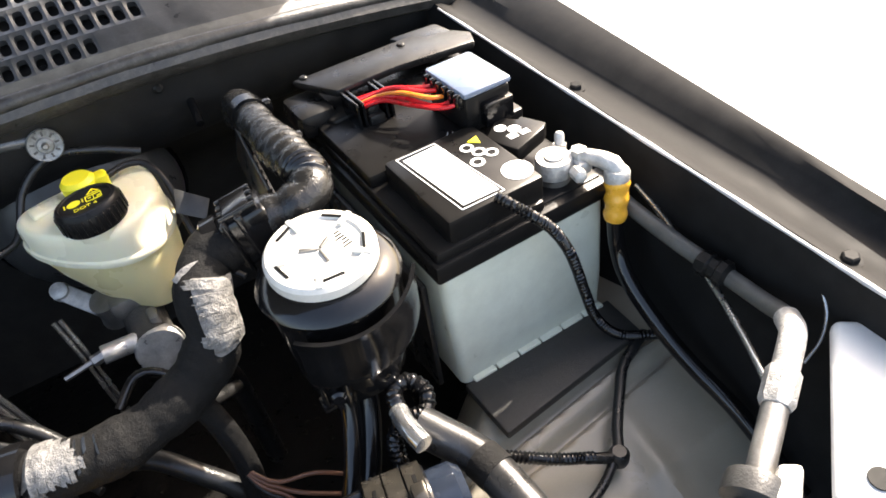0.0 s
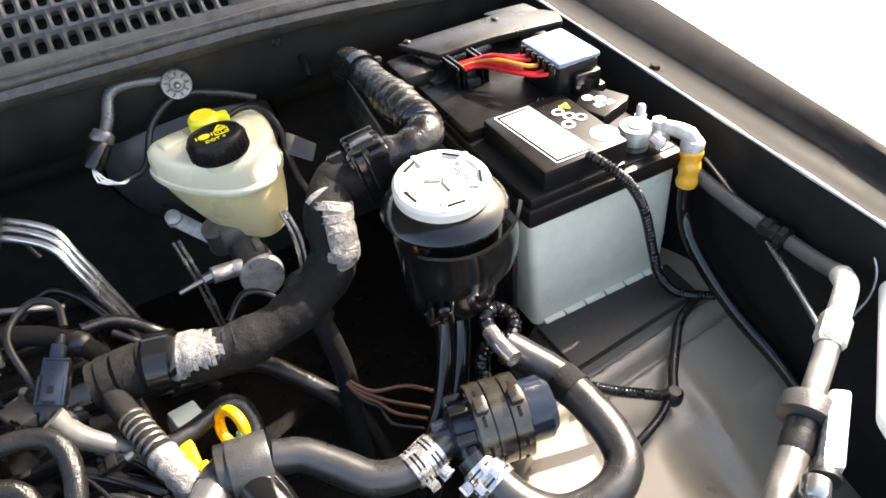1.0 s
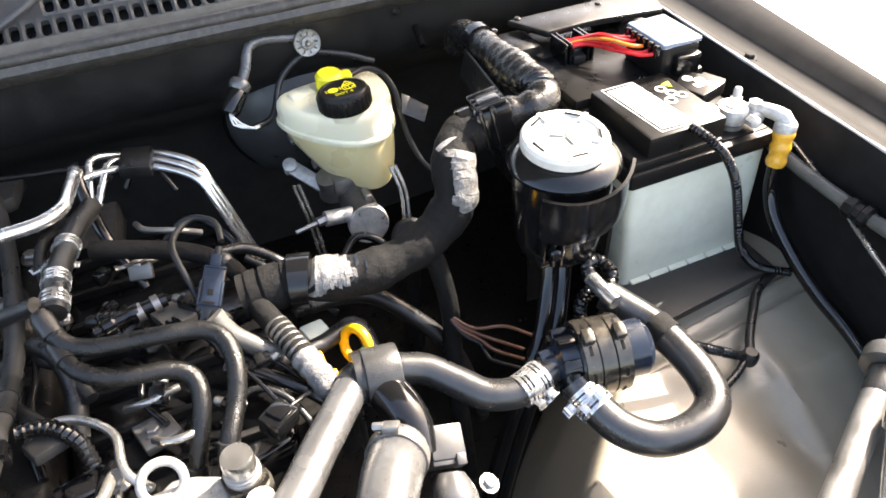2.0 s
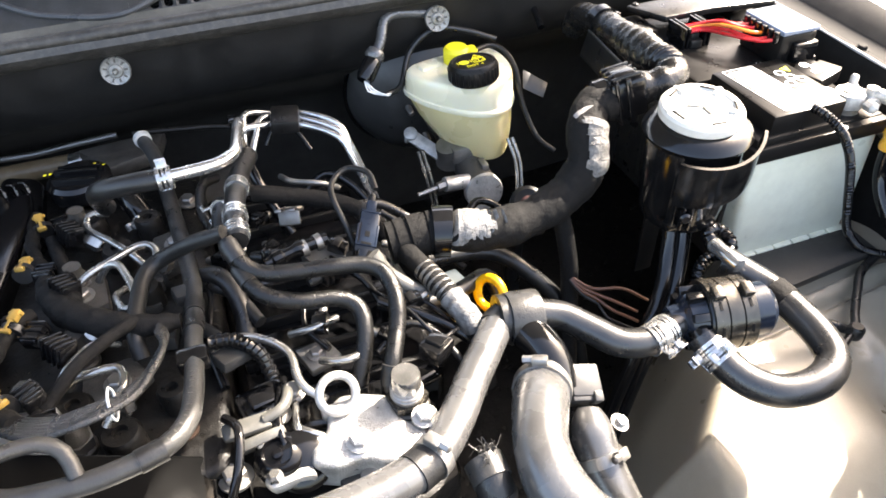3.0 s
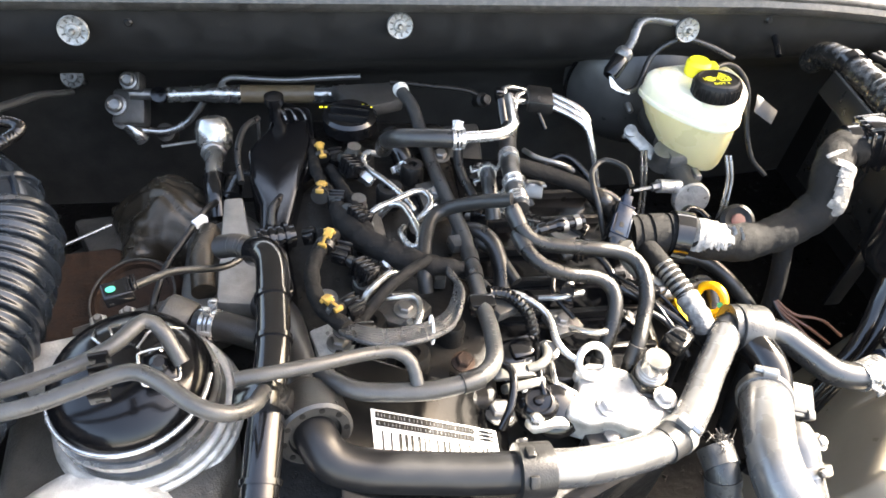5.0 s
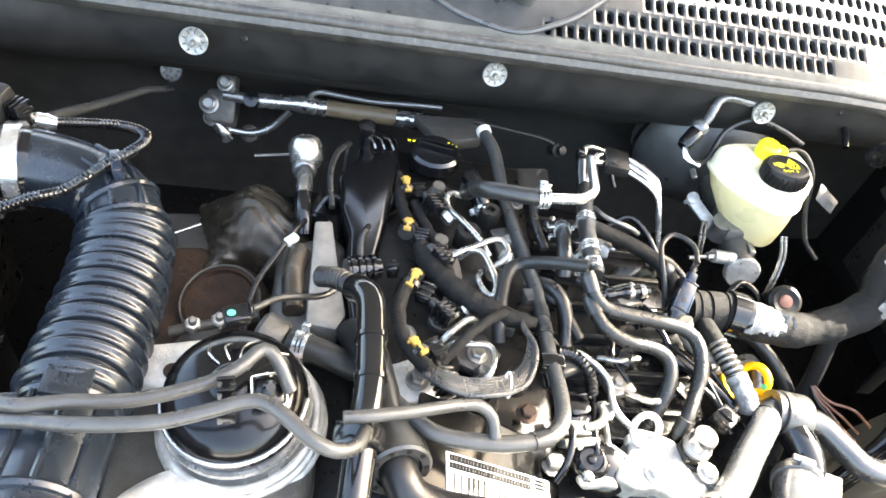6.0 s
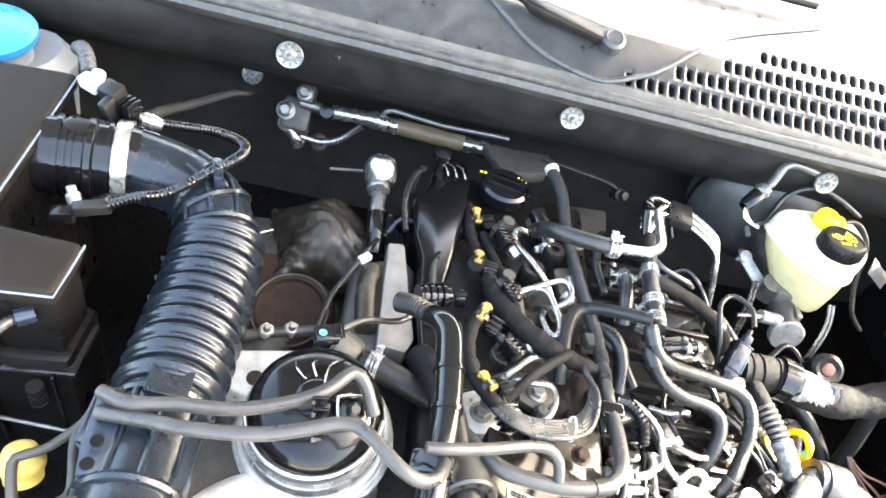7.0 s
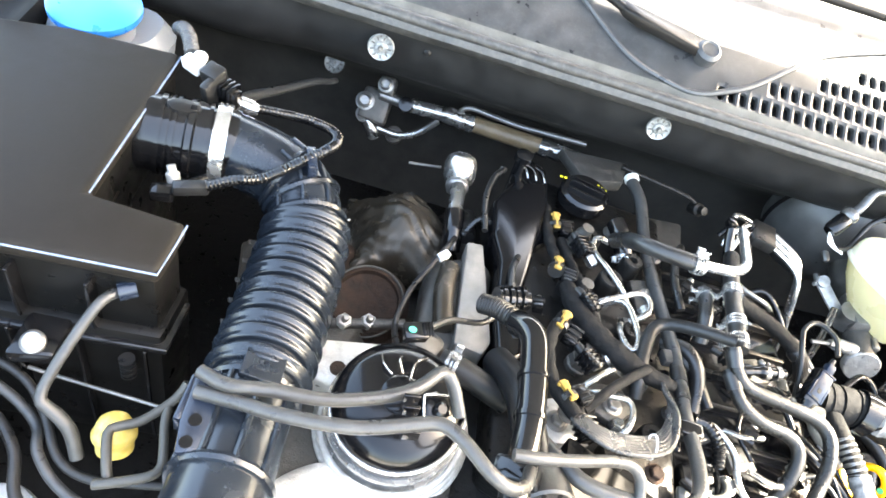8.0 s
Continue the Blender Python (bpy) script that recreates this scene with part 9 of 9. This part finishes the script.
for k, pts in enumerate(LEADS):
    hose("thin_lead", "thin black lead wandering over the engine", pts, 0.0030 if k % 2 else 0.0038, "gloss" if k % 3 else "rubber", "cable", seg=10, group="engine leads")
for pts in ([(-0.31, 0.30, 0.945), (-0.298, 0.286, 0.955), (-0.282, 0.285, 0.955), (-0.272, 0.30, 0.945)], [(-0.33, 0.345, 0.94), (-0.31, 0.338, 0.948), (-0.285, 0.345, 0.945)], [(-0.345, 0.25, 0.935), (-0.338, 0.235, 0.945), (-0.325, 0.228, 0.94)]):
    hose("small_pipe", "small bright pipe low beside the housing", pts, 0.0036, "steel", "pipe", seg=10, group="small pipes")
bm = BM()
block(bm, (-0.012, -0.010, -0.008), (0.012, 0.012, 0.010), 0.002, pose(-0.162, 0.375, 0.915, 0, 10, 15))
solo("white_block", bm, M["case"], "small white plastic block under the loom", "block")
hose("grey_sleeve", "dark smooth hose under the wiring branch", [(-0.23, 0.36, 0.935), (-0.20, 0.352, 0.925), (-0.16, 0.36, 0.92), (-0.125, 0.375, 0.915), (-0.115, 0.36, 0.90), (-0.12, 0.33, 0.88)], 0.0085, "rubber", seg=14)
hose("grey_sleeve", "dark smooth hose under the wiring branch", [(-0.245, 0.345, 0.95), (-0.215, 0.325, 0.945), (-0.185, 0.30, 0.935), (-0.165, 0.28, 0.92)], 0.006, "gloss", seg=12)

# slotted bracket and pale blocks among the hoses
sb = thing("slotted_bracket", (-0.30, 0.50, 0.93), "dull grey bracket with two fingers and a round loop", "bracket")
ms = pose(-0.300, 0.498, 0.962, -35, 0, -12)
for x in (-0.011, 0.003):
    bm = BM()
    block(bm, (x, -0.020, 0.0), (x + 0.007, 0.012, 0.003), 0.001, ms)
    part("finger", bm, M["dull"], sb)
bm = BM()
block(bm, (-0.012, 0.010, -0.016), (0.011, 0.018, 0.003), 0.002, ms)
part("plate", bm, M["dull"], sb)
part("loop", sweep(BM(), [ms @ Vector((0.012 * math.cos(radians(d)), 0.026 + 0.013 * math.sin(radians(d)), 0.001)) for d in range(-60, 241, 20)], 0.0028, 8), M["dull"], sb, "round bent loop")
for x, y, z, a, w in ((-0.443, 0.448, 0.950, 10, 0.011), (-0.446, 0.420, 0.946, 20, 0.009), (-0.430, 0.374, 0.950, 80, 0.012)):
    bm = BM()
    block(bm, (-w, -0.006, -0.008), (w, 0.006, 0.006), 0.002, pose(x, y, z, 0, 6, a))
    solo("pale_block", bm, M["palehose"], "dusty pale plastic block on the engine", "block", "pale blocks")
for pts, r, c in (
    ([(-0.405, 0.425, 0.955), (-0.384, 0.408, 0.962), (-0.367, 0.393, 0.958), (-0.352, 0.36, 0.95)], 0.0062, "rubber"),
    ([(-0.414, 0.372, 0.958), (-0.400, 0.356, 0.965), (-0.387, 0.339, 0.962), (-0.372, 0.322, 0.95)], 0.0060, "rubber"),
    ([(-0.402, 0.391, 0.952), (-0.404, 0.370, 0.958), (-0.398, 0.335, 0.955), (-0.392, 0.30, 0.945)], 0.0045, "gloss"),
    ([(-0.345, 0.300, 0.935), (-0.350, 0.275, 0.948), (-0.356, 0.245, 0.950), (-0.352, 0.222, 0.94), (-0.338, 0.212, 0.92)], 0.0036, "gloss"),
    ([(-0.335, 0.290, 0.93), (-0.340, 0.262, 0.945), (-0.342, 0.235, 0.945), (-0.335, 0.22, 0.93)], 0.0030, "steel"),
    ([(-0.365, 0.60, 0.955), (-0.38, 0.57, 0.968), (-0.385, 0.53, 0.965), (-0.375, 0.49, 0.955)], 0.0055, "rubber"),
    ([(-0.295, 0.575, 0.955), (-0.285, 0.55, 0.962), (-0.255, 0.54, 0.958), (-0.235, 0.55, 0.94)], 0.0034, "dull"),
    ([(-0.275, 0.565, 0.93), (-0.245, 0.575, 0.945), (-0.22, 0.56, 0.935), (-0.20, 0.53, 0.915)], 0.0045, "gloss"),
    ([(-0.30, 0.655, 0.95), (-0.285, 0.665, 0.965), (-0.262, 0.66, 0.962), (-0.248, 0.64, 0.94)], 0.0032, "gloss"),
    ([(-0.225, 0.515, 0.935), (-0.195, 0.52, 0.925), (-0.165, 0.505, 0.905), (-0.14, 0.475, 0.885)], 0.0060, "rubber"),
    ([(-0.10, 0.50, 0.885), (-0.075, 0.52, 0.895), (-0.05, 0.51, 0.885), (-0.035, 0.48, 0.86)], 0.0050, "gloss"),
    ([(-0.085, 0.46, 0.875), (-0.06, 0.455, 0.885), (-0.03, 0.465, 0.875), (0.0, 0.49, 0.85)], 0.0065, "rubber"),
    ([(-0.59, 0.49, 0.965), (-0.598, 0.455, 0.975), (-0.594, 0.41, 0.975), (-0.585, 0.37, 0.965)], 0.0042, "rubber"),
    ([(-0.655, 0.535, 0.93), (-0.640, 0.55, 0.95), (-0.622, 0.545, 0.95), (-0.612, 0.52, 0.935)], 0.0036, "rubber"),
):
    hose("stray_lead", "dark lead or pipe threading between the engine parts", pts, r, c, "cable", seg=10, group="stray leads")
rnd = random.Random(21)
for x, y, z in ((-0.325, 0.445, 0.96), (-0.262, 0.44, 0.948), (-0.235, 0.395, 0.945), (-0.30, 0.345, 0.945), (-0.248, 0.31, 0.94), (-0.215, 0.335, 0.95), (-0.375, 0.455, 0.955), (-0.365, 0.53, 0.955), (-0.20, 0.44, 0.93), (-0.17, 0.47, 0.91), (-0.56, 0.43, 0.962), (-0.575, 0.55, 0.955), (-0.12, 0.45, 0.885), (-0.33, 0.505, 0.955)):
    cn2 = thing("small_connector", (x, y, z - 0.01), "small glossy black wiring connector", "connector", "small connectors")
    m = pose(x, y, z, rnd.uniform(-20, 20), rnd.uniform(-20, 20), rnd.uniform(0, 180))
    bm = BM()
    block(bm, (-0.011, -0.006, -0.006), (0.009, 0.006, 0.006), 0.0015, m)
    part("shell", bm, M["gloss"], cn2)
    bm = BM()
    block(bm, (-0.004, -0.007, 0.004), (0.004, 0.007, 0.0075), 0.001, m)
    part("latch", bm, M["black"], cn2)
    bm = BM()
    turned(bm, [(0.0042, 0.008), (0.0042, 0.014), (0.003, 0.016)], m @ Vector((0, 0, 0)), m.to_3x3() @ Vector((1, 0, 0)), 10)
    part("collar", bm, M["dull"], cn2)
